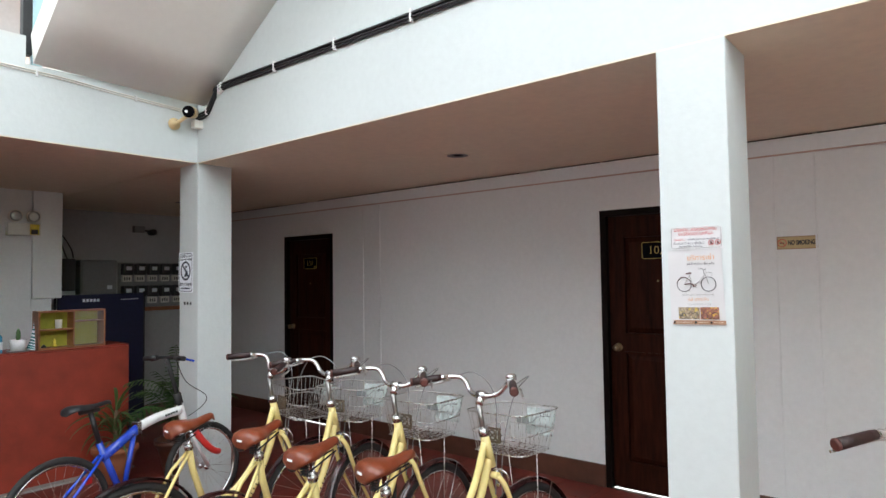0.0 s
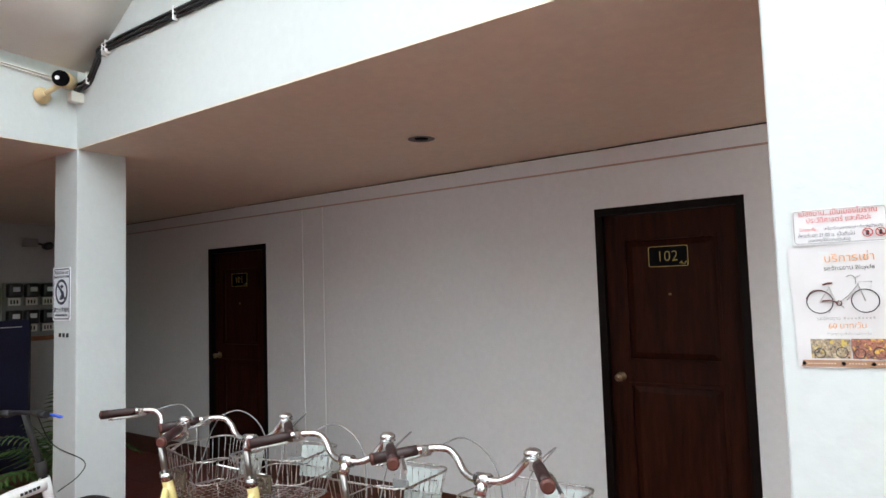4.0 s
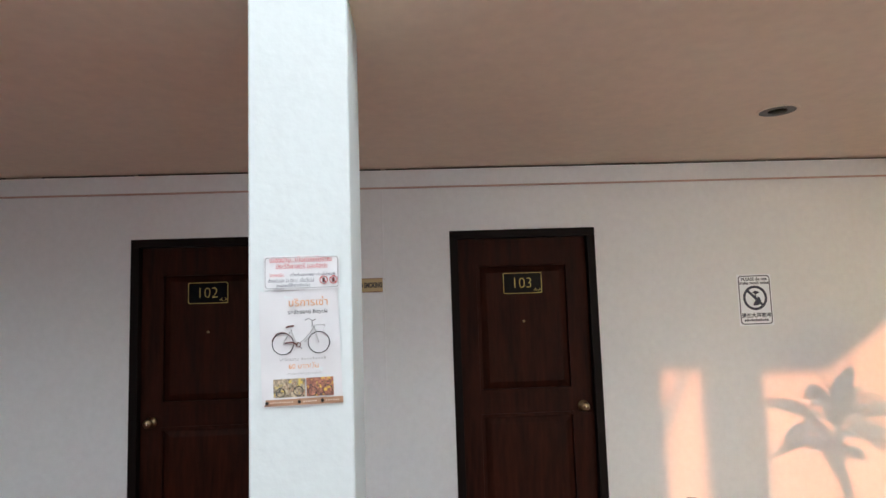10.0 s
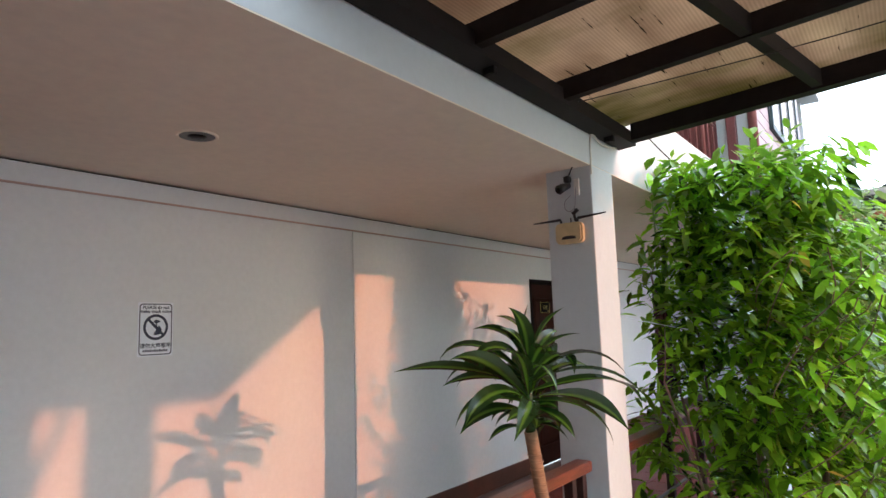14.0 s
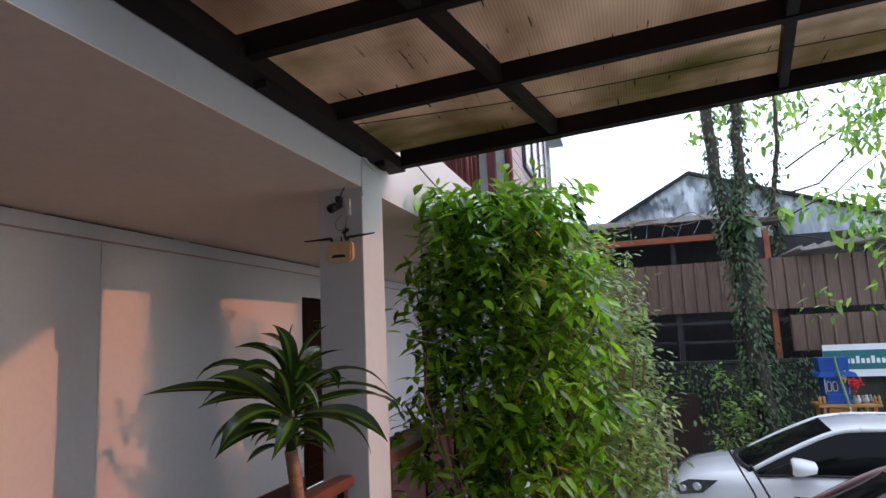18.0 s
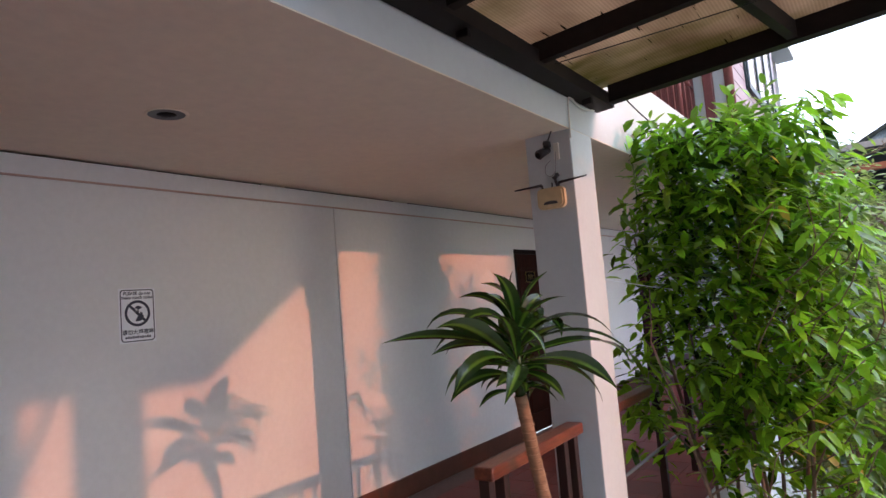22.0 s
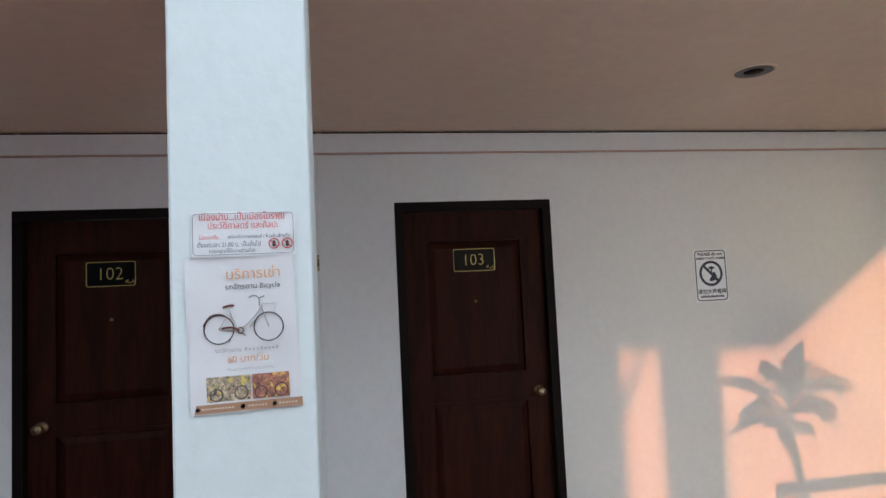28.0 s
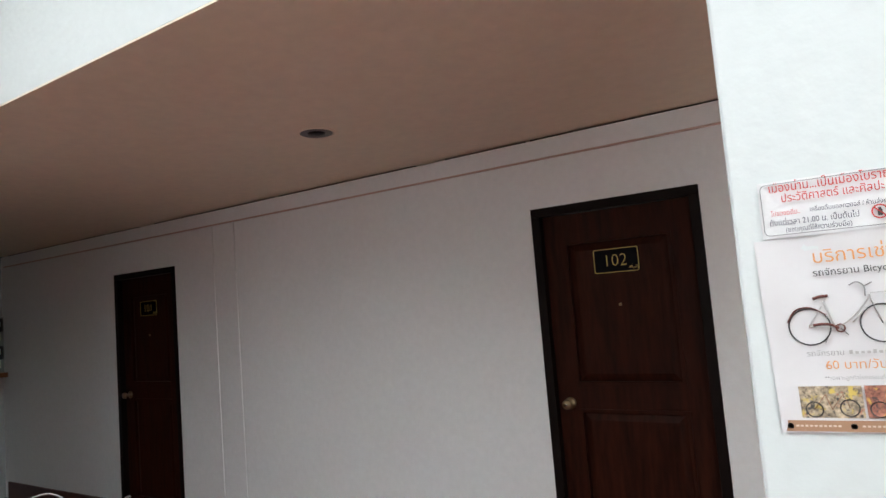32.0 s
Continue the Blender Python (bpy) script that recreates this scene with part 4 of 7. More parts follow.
for x in (-0.089, -0.008, 0.050):
    part("icon", lathe(B(), [(0.0043, PY - 0.0003), (0.0001, PY - 0.0003)], 14, (x, 0, -0.136), "y"), "ink_black", band)
for x0, x1 in ((-0.072, 0.008), (0.011, 0.079)):
    ph = part("photo", box(B(), x0, x1, PY + 0.0002, PY + 0.0012, -0.124, -0.078), "photo" if x0 < 0 else "photo_red", poster, "small photo of parked yellow bicycles")
    bm = B()
    w = x1 - x0
    for cx, cz, r in ((0.22, -0.112, 0.011), (0.78, -0.110, 0.012)):
        tube(bm, list(ring((x0 + w * cx, PY, cz), r, 16, "y")), 0.0009, 4, closed=True)
    tagged(part("photo_wheels", bm, "ink_black", ph), kind="stuff")
    bm = B()
    for a, b in (((0.22, -0.112), (0.42, -0.090)), ((0.42, -0.090), (0.50, -0.112)), ((0.50, -0.112), (0.70, -0.090)), ((0.70, -0.090), (0.78, -0.110))):
        tube(bm, [(x0 + w * a[0], PY, a[1]), (x0 + w * b[0], PY, b[1])], 0.0006, 4)
    part("photo_frame", bm, "ink_brown", ph)
# the printed bicycle
for cx in (-0.045, 0.046):
    part("printed_wheel", tube(B(), list(ring((cx, PY, 0.010), 0.027, 26, "y")), 0.0011, 4, closed=True), "ink_black", poster)
bm = B()
tube(bm, smooth_line([(-0.073, PY, 0.018), (-0.060, PY, 0.036), (-0.040, PY, 0.038), (-0.022, PY, 0.026)], 4), 0.0012, 4)
part("printed_fender", bm, "ink_maroon", poster)
bm = B()
for line in ([(-0.045, 0.010), (-0.012, 0.008), (0.010, 0.020), (0.030, 0.042), (0.034, 0.050)], [(-0.045, 0.010), (-0.026, 0.040)], [(-0.012, 0.008), (-0.024, 0.046)], [(0.034, 0.052), (0.046, 0.010)], [(0.010, 0.013), (0.030, 0.034)]):
    tube(bm, smooth_line([(x, PY, z) for x, z in line], 3), 0.0011, 4)
tube(bm, [(0.036, PY, 0.040), (0.036, PY, 0.054), (0.062, PY, 0.054), (0.058, PY, 0.036), (0.038, PY, 0.036)], 0.0006, 4)
part("printed_frame", bm, "ink_pale", poster)
bm = tube(B(), smooth_line([(-0.036, PY, 0.051), (-0.026, PY, 0.054), (-0.016, PY, 0.054)], 3), 0.0022, 5)
part("printed_saddle", bm, "ink_maroon", poster)
bm = B()
tube(bm, smooth_line([(-0.040, PY, 0.012), (-0.022, PY, 0.013), (-0.008, PY, 0.006)], 3), 0.0019, 5)
part("printed_chain_guard", bm, "ink_maroon", poster)
part("printed_chainring", tube(B(), list(ring((-0.006, PY, 0.006), 0.0055, 14, "y")), 0.0012, 4, closed=True), "ink_maroon", poster)
bm = tube(B(), [(-0.006, PY, 0.006), (0.003, PY, -0.005)], 0.0008, 4)
tube(bm, [(-0.018, PY, 0.004), (-0.028, PY, -0.016)], 0.0007, 4)
part("printed_crank", bm, "ink_grey", poster)
bm = tube(B(), smooth_line([(0.030, PY, 0.050), (0.030, PY, 0.064), (0.022, PY, 0.071), (0.012, PY, 0.067)], 4), 0.0009, 4)
tube(bm, [(0.030, PY, 0.064), (0.040, PY, 0.069)], 0.0009, 4)
part("printed_handlebar", bm, "ink_grey", poster)


# ---- bicycles ----
R_W = 0.335
HEAD0, HEAD1 = Vector((0, 0.318, 0.955)), Vector((0, 0.362, 0.800))
AXLE_F, AXLE_R, CRANK = Vector((0, 0.60, R_W)), Vector((0, -0.47, R_W)), Vector((0, -0.04, 0.29))


def wheel_meshes(r, tread):
    tyre = B()
    tube(tyre, list(ring((0, 0, 0), r - tread, 40)), tread, 8, closed=True)
    rim = B()
    tube(rim, list(ring((0, 0, 0), r - 2 * tread - 0.004, 40)), 0.010, 6, closed=True)
    spokes = B()
    for k in range(28):
        a = 2 * math.pi * k / 28
        b = a + (0.6 if k % 2 else -0.6)
        tube(spokes, [(0.022 * (1 if k % 4 < 2 else -1), 0.02 * math.cos(b), 0.02 * math.sin(b)), (0, (r - 2 * tread - 0.01) * math.cos(a), (r - 2 * tread - 0.01) * math.sin(a))], 0.0011, 4, caps=False)
    hub = lathe(B(), [(0.006, -0.05), (0.006, -0.035), (0.022, -0.033), (0.022, -0.028), (0.012, -0.024), (0.012, 0.024), (0.022, 0.028), (0.022, 0.033), (0.006, 0.035), (0.006, 0.05)], 14, (0, 0, 0), "x")
    return [("tyre", mesh_of("tyre", tyre, "rubber")), ("rim", mesh_of("rim", rim, "chrome")), ("spokes", mesh_of("spokes", spokes, "steel")), ("hub", mesh_of("hub", hub, "chrome"))]


def fender(c, r, a0, a1, n=18, w=0.026):
    bm = B()
    rows = []
    for k in range(n + 1):
        a = radians(a0 + (a1 - a0) * k / n)
        row = []
        for s in range(7):
            b = -1 + s / 3
            rr = r + 0.012 * (1 - b * b)
            row.append(bm.verts.new((w * b, c.y + rr * math.cos(a), c.z + rr * math.sin(a))))
        rows.append(row)
    for p, q in zip(rows, rows[1:]):
        for s in range(6):
            bm.faces.new((p[s], p[s + 1], q[s + 1], q[s])).smooth = True
    bmesh.ops.solidify(bm, geom=list(bm.faces), thickness=0.0015)
    return bm


def saddle_mesh(material, stretch=1.0):
    """A wide sprung saddle, nose to +y, top at z = 0."""
    bm = B()
    prof = [(-0.140, 0.040, -0.030), (-0.137, 0.066, -0.016), (-0.128, 0.086, -0.003), (-0.108, 0.101, 0.006), (-0.080, 0.106, 0.010), (-0.050, 0.100, 0.007), (-0.018, 0.080, 0.000), (0.015, 0.058, -0.006), (0.050, 0.045, -0.007), (0.085, 0.039, -0.002), (0.112, 0.036, 0.003), (0.130, 0.031, 0.004), (0.142, 0.022, -0.003), (0.148, 0.010, -0.014)]
    rows = []
    for y, w, z in prof:
        w *= stretch
        row = []
        for k in range(13):
            a = math.pi * k / 12
            x = w * math.cos(a)
            drop = 0.050 - 0.018 * min(1, max(0, (y + 0.04) / 0.10))
            row.append(bm.verts.new((x, y, z + 0.004 - drop * (1 - math.sin(a) ** 0.85) - 0.003 * math.exp(-((x / 0.012) ** 2)) * (y < 0.06))))
        rows.append(row)
    for p, q in zip(rows, rows[1:]):
        for k in range(12):
            bm.faces.new((p[k], p[k + 1], q[k + 1], q[k])).smooth = True
    bm.faces.new(rows[0]), bm.faces.new(rows[-1][::-1])
    for p, q in zip(rows, rows[1:]):
        bm.faces.new((p[0], q[0], q[12], p[12]))
    return mesh_of("saddle", bm, material)


def bike_kit():
    """The meshes of one yellow town bicycle, by part; those with True turn with the handlebar."""
    kit = []
    bm = B()
    tube(bm, [HEAD0, HEAD1], 0.021, 12)
    kit.append(("head_tube", mesh_of("head_tube", bm, "yellow"), False))
    bm = B()
    tube(bm, smooth_line([(0, 0.349, 0.84), (0, 0.27, 0.62), (0, 0.13, 0.41), CRANK + Vector((0, 0.0, 0.02))], 6), 0.019, 10)
    tube(bm, smooth_line([(0, 0.327, 0.92), (0, 0.235, 0.68), (0, 0.07, 0.50), (0, -0.105, 0.455)], 6), 0.017, 10)
    kit.append(("down_tube", mesh_of("down_tube", bm, "yellow"), False))
    bm = B()
    tube(bm, [CRANK, (0, -0.165, 0.67), (0, -0.188, 0.795)], 0.018, 10)
    kit.append(("seat_tube", mesh_of("seat_tube", bm, "yellow"), False))
    bm = B()
    for s in (-1, 1):
        tube(bm, [(0.05 * s, AXLE_R.y, AXLE_R.z), (0.032 * s, -0.15, 0.29), CRANK], 0.010, 8)
        tube(bm, [(0.05 * s, AXLE_R.y, AXLE_R.z), (0.036 * s, -0.26, 0.68), (0.012 * s, -0.187, 0.765)], 0.009, 8)
    kit.append(("rear_stay", mesh_of("rear_stay", bm, "yellow"), False))
    bm = B()
    for s in (-1, 1):
        tube(bm, smooth_line([(0.022 * s, 0.372, 0.755), (0.045 * s, 0.395, 0.71), (0.052 * s, 0.47, 0.54), (0.05 * s, AXLE_F.y, AXLE_F.z)], 5), [0.013] * 6 + [0.012] * 5 + [0.009] * 5, 8)
    tube(bm, [(-0.03, 0.370, 0.758), (0.03, 0.370, 0.758)], 0.017, 8)
    kit.append(("fork", mesh_of("fork", bm, "yellow"), True))
    kit.append(("front_fender", mesh_of("front_fender", fender(AXLE_F, R_W + 0.012, 25, 205), "maroon"), True))
    kit.append(("rear_fender", mesh_of("rear_fender", fender(AXLE_R, R_W + 0.014, -10, 190), "maroon"), False))
    bm = B()
    for s in (-1, 1):
        tube(bm, [(0.03 * s, AXLE_F.y + 0.16, AXLE_F.z + 0.31), (0.052 * s, AXLE_F.y, AXLE_F.z)], 0.0022, 5)
        tube(bm, [(0.055 * s, AXLE_F.y, AXLE_F.z), (0.09 * s, 0.58, 0.848)], 0.0026, 6)
    kit.append(("basket_stay", mesh_of("basket_stay", bm, "steel"), True))
    bm = prism(B(), [(AXLE_R.y - 0.06, 0.31), (AXLE_R.y, 0.385), (-0.06, 0.38), (0.07, 0.34), (0.07, 0.24), (-0.05, 0.22), (AXLE_R.y, 0.285)], "x", 0.062, 0.074)
    kit.append(("chain_guard", mesh_of("chain_guard", bm, "maroon"), False))
    bm = B()
    tube(bm, [(0.085, CRANK.y, CRANK.z), (0.10, CRANK.y + 0.13, CRANK.z - 0.10)], 0.008, 6)
    tube(bm, [(-0.085, CRANK.y, CRANK.z), (-0.10, CRANK.y - 0.13, CRANK.z + 0.10)], 0.008, 6)
    tube(bm, [(-0.09, CRANK.y, CRANK.z), (0.09, CRANK.y, CRANK.z)], 0.012, 8)
    kit.append(("crank", mesh_of("crank", bm, "chrome"), False))
    for s in (-1, 1):
        bm = box(B(), 0.10 * s - 0.0, 0.10 * s + 0.085 * s, CRANK.y + s * 0.13 - 0.03, CRANK.y + s * 0.13 + 0.03, CRANK.z - s * 0.10 - 0.011, CRANK.z - s * 0.10 + 0.011, 0.004)
        kit.append(("pedal", mesh_of("pedal", bm, "black"), False))
    bm = B()
    tube(bm, [(0, -0.170, 0.68), (0, -0.195, 0.865)], 0.0125, 10)
    kit.append(("seat_post", mesh_of("seat_post", bm, "chrome"), False))
    bm = B()
    tube(bm, [(0, -0.185, 0.775), (0, -0.190, 0.808)], 0.023, 10)
    kit.append(("seat_clamp", mesh_of("seat_clamp", bm, "steel"), False))
    bm = B()
    for s in (-1, 1):
        pts = [(s * (0.045 + 0.016 * math.cos(a)), -0.262 + 0.016 * math.sin(a), 0.825 + 0.011 * a / (2 * math.pi)) for a in (0.6 * k for k in range(40))]
        tube(bm, pts, 0.0032, 5)
        tube(bm, smooth_line([(s * 0.045, -0.265, 0.825), (s * 0.03, -0.19, 0.845), (s * 0.012, -0.07, 0.885)], 4), 0.004, 5)
    kit.append(("saddle_frame", mesh_of("saddle_frame", bm, "black"), False))
    # steering column and handlebar
    bm = B()
    tube(bm, [HEAD0 + Vector((0, 0.002, -0.02)), (0, 0.295, 1.085)], 0.0125, 12)
    kit.append(("steering_column", mesh_of("steering_column", bm, "column_steel"), True))
    bm = B()
    tube(bm, [HEAD0 + Vector((0, 0.004, -0.012)), HEAD0 + Vector((0, -0.002, 0.022))], 0.024, 14)
    kit.append(("headset", mesh_of("headset", bm, "chrome"), True))
    bm = B()
    tube(bm, [(0, 0.297, 1.080), (0, 0.315, 1.118)], 0.018, 12)
    tube(bm, [(-0.024, 0.318, 1.121), (0.024, 0.318, 1.121)], 0.020, 12)
    kit.append(("stem", mesh_of("stem", bm, "chrome"), True))
    bm = B()
    for s in (-1, 1):
        tube(bm, smooth_line([(0, 0.318, 1.121), (s * 0.05, 0.322, 1.121), (s * 0.09, 0.335, 1.136), (s * 0.122, 0.345, 1.168), (s * 0.155, 0.335, 1.192), (s * 0.205, 0.290, 1.195), (s * 0.255, 0.237, 1.188), (s * 0.300, 0.185, 1.180)], 5), 0.0112, 10)
    kit.append(("handlebar", mesh_of("handlebar", bm, "chrome"), True))
    for s in (-1, 1):
        bm = tube(B(), [(s * 0.218, 0.277, 1.193), (s * 0.235, 0.258, 1.191), (s * 0.275, 0.213, 1.184), (s * 0.310, 0.174, 1.178)], [0.0150, 0.0165, 0.0170, 0.0185], 12)
        kit.append(("grip", mesh_of("grip", bm, "grip"), True))
        bm = tube(B(), [(s * 0.308, 0.176, 1.1783), (s * 0.313, 0.1705, 1.1777), (s * 0.316, 0.167, 1.1772)], [0.0192, 0.0192, 0.013], 12)
        kit.append(("grip_cap", mesh_of("grip_cap", bm, "grip_end"), True))
        bm = tube(B(), smooth_line([(s * 0.200, 0.300, 1.180), (s * 0.240, 0.300, 1.166), (s * 0.290, 0.250, 1.156), (s * 0.330, 0.205, 1.150)], 5), 0.0052, 6)
        box(bm, s * 0.200 - 0.014, s * 0.200 + 0.014, 0.278, 0.308, 1.174, 1.206, 0.005)
        kit.append(("brake_lever", mesh_of("brake_lever", bm, "steel"), True))
        bm = tube(B(), smooth_line([(s * 0.200, 0.305, 1.178), (s * 0.17, 0.45, 1.20), (s * 0.06, 0.47, 1.10), (s * 0.02, 0.42, 0.86), (s * 0.02, 0.40, 0.66)], 6), 0.0026, 6)
        kit.append(("brake_cable", mesh_of("brake_cable", bm, "grey_box"), True))
    bm = lathe(B(), [(0.008, 0.0), (0.009, 0.006), (0.024, 0.008), (0.025, 0.013), (0.020, 0.014), (0.020, 0.018), (0.025, 0.019), (0.0235, 0.027), (0.014, 0.034), (0.0001, 0.036)], 20, (0.178, 0.316, 1.192))
    kit.append(("bell", mesh_of("bell", bm, "chrome"), True))
    # wire basket
    def rim_line(w, y0, y1, z, r=0.05):
        return [Vector((p[0], p[1], z)) for p in rounded(w, y1 - y0, r, 4, 0, (y0 + y1) / 2)]
    top, mid, low = rim_line(0.36, 0.375, 0.67, 1.03), rim_line(0.33, 0.385, 0.65, 0.935), rim_line(0.295, 0.395, 0.628, 0.848)
    bm = B()
    for line, r in ((top, 0.0038), (mid, 0.0026), (low, 0.003)):
        tube(bm, line, r, 6, closed=True)
    kit.append(("basket_rim", mesh_of("basket_rim", bm, "steel"), True))
    bm = B()
    for k in range(42):
        u = k / 42
        def along(line):
            n = len(line)
            lens = [(line[(i + 1) % n] - line[i]).length for i in range(n)]
            d = u * sum(lens)
            for i in range(n):
                if d <= lens[i]:
                    return line[i].lerp(line[(i + 1) % n], d / max(lens[i], 1e-6))
                d -= lens[i]
            return line[0]
        tube(bm, [along(top), along(mid), along(low)], 0.0014, 4, caps=False)
    for k in range(9):
        x = -0.13 + 0.0325 * k
        tube(bm, [(x, 0.396, 0.848), (x, 0.627, 0.848)], 0.0016, 4, caps=False)
    for k in range(9):
        y = 0.41 + 0.025 * k
        tube(bm, [(-0.146, y, 0.846), (0.146, y, 0.846)], 0.0016, 4, caps=False)
    kit.append(("basket_mesh", mesh_of("basket_mesh", bm, "steel"), True))
    bm = B()
    pts = [(-0.030, 0.678, 1.014), (0.140, 0.678, 1.014), (0.132, 0.652, 0.890), (-0.030, 0.652, 0.890)]
    a, b = [bm.verts.new(p) for p in pts], [bm.verts.new((x, y - 0.003, z)) for x, y, z in pts]
    bm.faces.new(a), bm.faces.new(b[::-1])
    for k in range(4):
        bm.faces.new((a[k], b[k], b[(k + 1) % 4], a[(k + 1) % 4]))
    kit.append(("basket_plate", mesh_of("basket_plate", bm, "basket_plate"), True))
    bm = border(B(), rounded(0.09, 0.07, 0.006, 3, 0, 0.935), rounded(0.07, 0.05, 0.004, 3, 0, 0.935), "y", 0.373, 0.381)
    tube(bm, [(-0.04, 0.376, 0.905), (0.04, 0.376, 0.965)], 0.004, 5), tube(bm, [(-0.04, 0.376, 0.965), (0.04, 0.376, 0.905)], 0.004, 5)
    tube(bm, list(ring((0, 0.375, 0.935), 0.022, 14, "y")), 0.0045, 5, closed=True)
    kit.append(("basket_badge", mesh_of("basket_badge", bm, "badge"), True))
    bm = box(B(), -0.055, 0.015, 0.618, 0.626, 0.945, 0.978, 0.002)
    tube(bm, smooth_line([(0.0, 0.616, 0.955), (0.04, 0.616, 0.955), (0.08, 0.618, 0.985), (0.14, 0.63, 0.99)], 4), 0.0028, 5)
    kit.append(("basket_clip", mesh_of("basket_clip", bm, "grey_box"), True))
    bm = B()
    for s in (-1, 1):
        tube(bm, smooth_line([(0.004 * s, 0.405, 0.775), (0.034 * s, 0.412, 0.765), (0.042 * s, 0.425, 0.735), (0.030 * s, 0.432, 0.700)], 4), 0.0058, 6)
        box(bm, min(0.016 * s, 0.036 * s), max(0.016 * s, 0.036 * s), 0.425, 0.440, 0.688, 0.702, 0.002)
    tube(bm, [(0, 0.385, 0.768), (0, 0.420, 0.772)], 0.007, 8)
    kit.append(("brake_caliper", mesh_of("brake_caliper", bm, "chrome"), True))
    for s in (-1, 1):
        bm = B()
        for k in range(7):
            a = Vector((0.0185 * s, 0.262 - 0.0155 * k, 0.588 - 0.0215 * k))
            tube(bm, [a + Vector((0, 0.005, -0.004)), a + Vector((0, -0.004, 0.006))], 0.0028, 4)
        kit.append(("frame_lettering", mesh_of("frame_lettering", bm, "maroon"), False))
    bm = B()
    tube(bm, [(-0.06, -0.50, 0.33), (-0.075, -0.66, 0.03)], 0.007, 6)
    kit.append(("kickstand", mesh_of("kickstand", bm, "chrome"), False))
    bm = B()
    for k in range(3):
        box(bm, 0.012 * k - 0.018, 0.012 * k - 0.009, -0.306, -0.302, 0.886, 0.895)
    kit.append(("saddle_mark", mesh_of("saddle_mark", bm, "white_sheet"), False))
    bm = box(B(), -0.022, 0.022, AXLE_R.y - 0.372, AXLE_R.y - 0.352, 0.42, 0.47, 0.004)
    kit.append(("rear_reflector", mesh_of("rear_reflector", bm, "red_plastic"), False))
    return kit


KIT, WHEEL = bike_kit(), wheel_meshes(R_W, 0.020)
SADDLE = saddle_mesh("saddle")


def turned(angle):
    """Turns the front of a bicycle about its steering axis."""
    axis = (HEAD0 - HEAD1).normalized()
    return Matrix.Translation(HEAD1) @ Matrix.Rotation(radians(angle), 4, axis) @ Matrix.Translation(-HEAD1)


def bicycle(x, y, heading, steer, label, lean=0.0):
    """Stands at the ground point under its steering clamp."""
    m = pose(x, y, FL, 0, lean, heading) @ Matrix.Translation((0, -0.318, 0))
    root = thing("bicycle", label, "bicycle", "yellow hire bicycles", m)
    T = turned(steer)
    for name, me, turns in KIT:
        place(name, me, root, T if turns else None)
    place("saddle", SADDLE, root, pose(0, -0.180, 0.930, 5, 0, 0) @ Matrix.Scale(0.88, 4))
    for name, at, t in (("front_wheel", AXLE_F, T), ("rear_wheel", AXLE_R, Matrix.Identity(4))):
        w = new(name)
        w.parent, w.matrix_basis, w.empty_display_size = root, t @ Matrix.Translation(at), 0.05
        for n2, me in WHEEL:
            place(n2, me, w)
    return root


b1 = bicycle(-3.064, 2.307, -2, -8, "cream-yellow bicycle with brown saddle and red cable lock")
bicycle(-2.684, 2.425, 6, 4, "cream-yellow town bicycle with brown saddle and wire basket")
bicycle(-2.129, 2.377, -3, 4, "cream-yellow town bicycle with brown saddle and wire basket")
bicycle(-1.623, 2.413, -16, 10, "cream-yellow town bicycle with brown saddle and wire basket")
bicycle(0.075, 2.39, -8, 12, "cream-yellow town bicycle parked beyond the pillar")
bm = tube(B(), smooth_line([(0.012, -0.155, 0.865), (0.030, -0.125, 0.815), (0.036, -0.092, 0.775), (0.030, -0.055, 0.748), (0.020, -0.030, 0.738)], 5), 0.0165, 10)
part("cable_lock", bm, "red_plastic", b1, "red coiled cable lock")


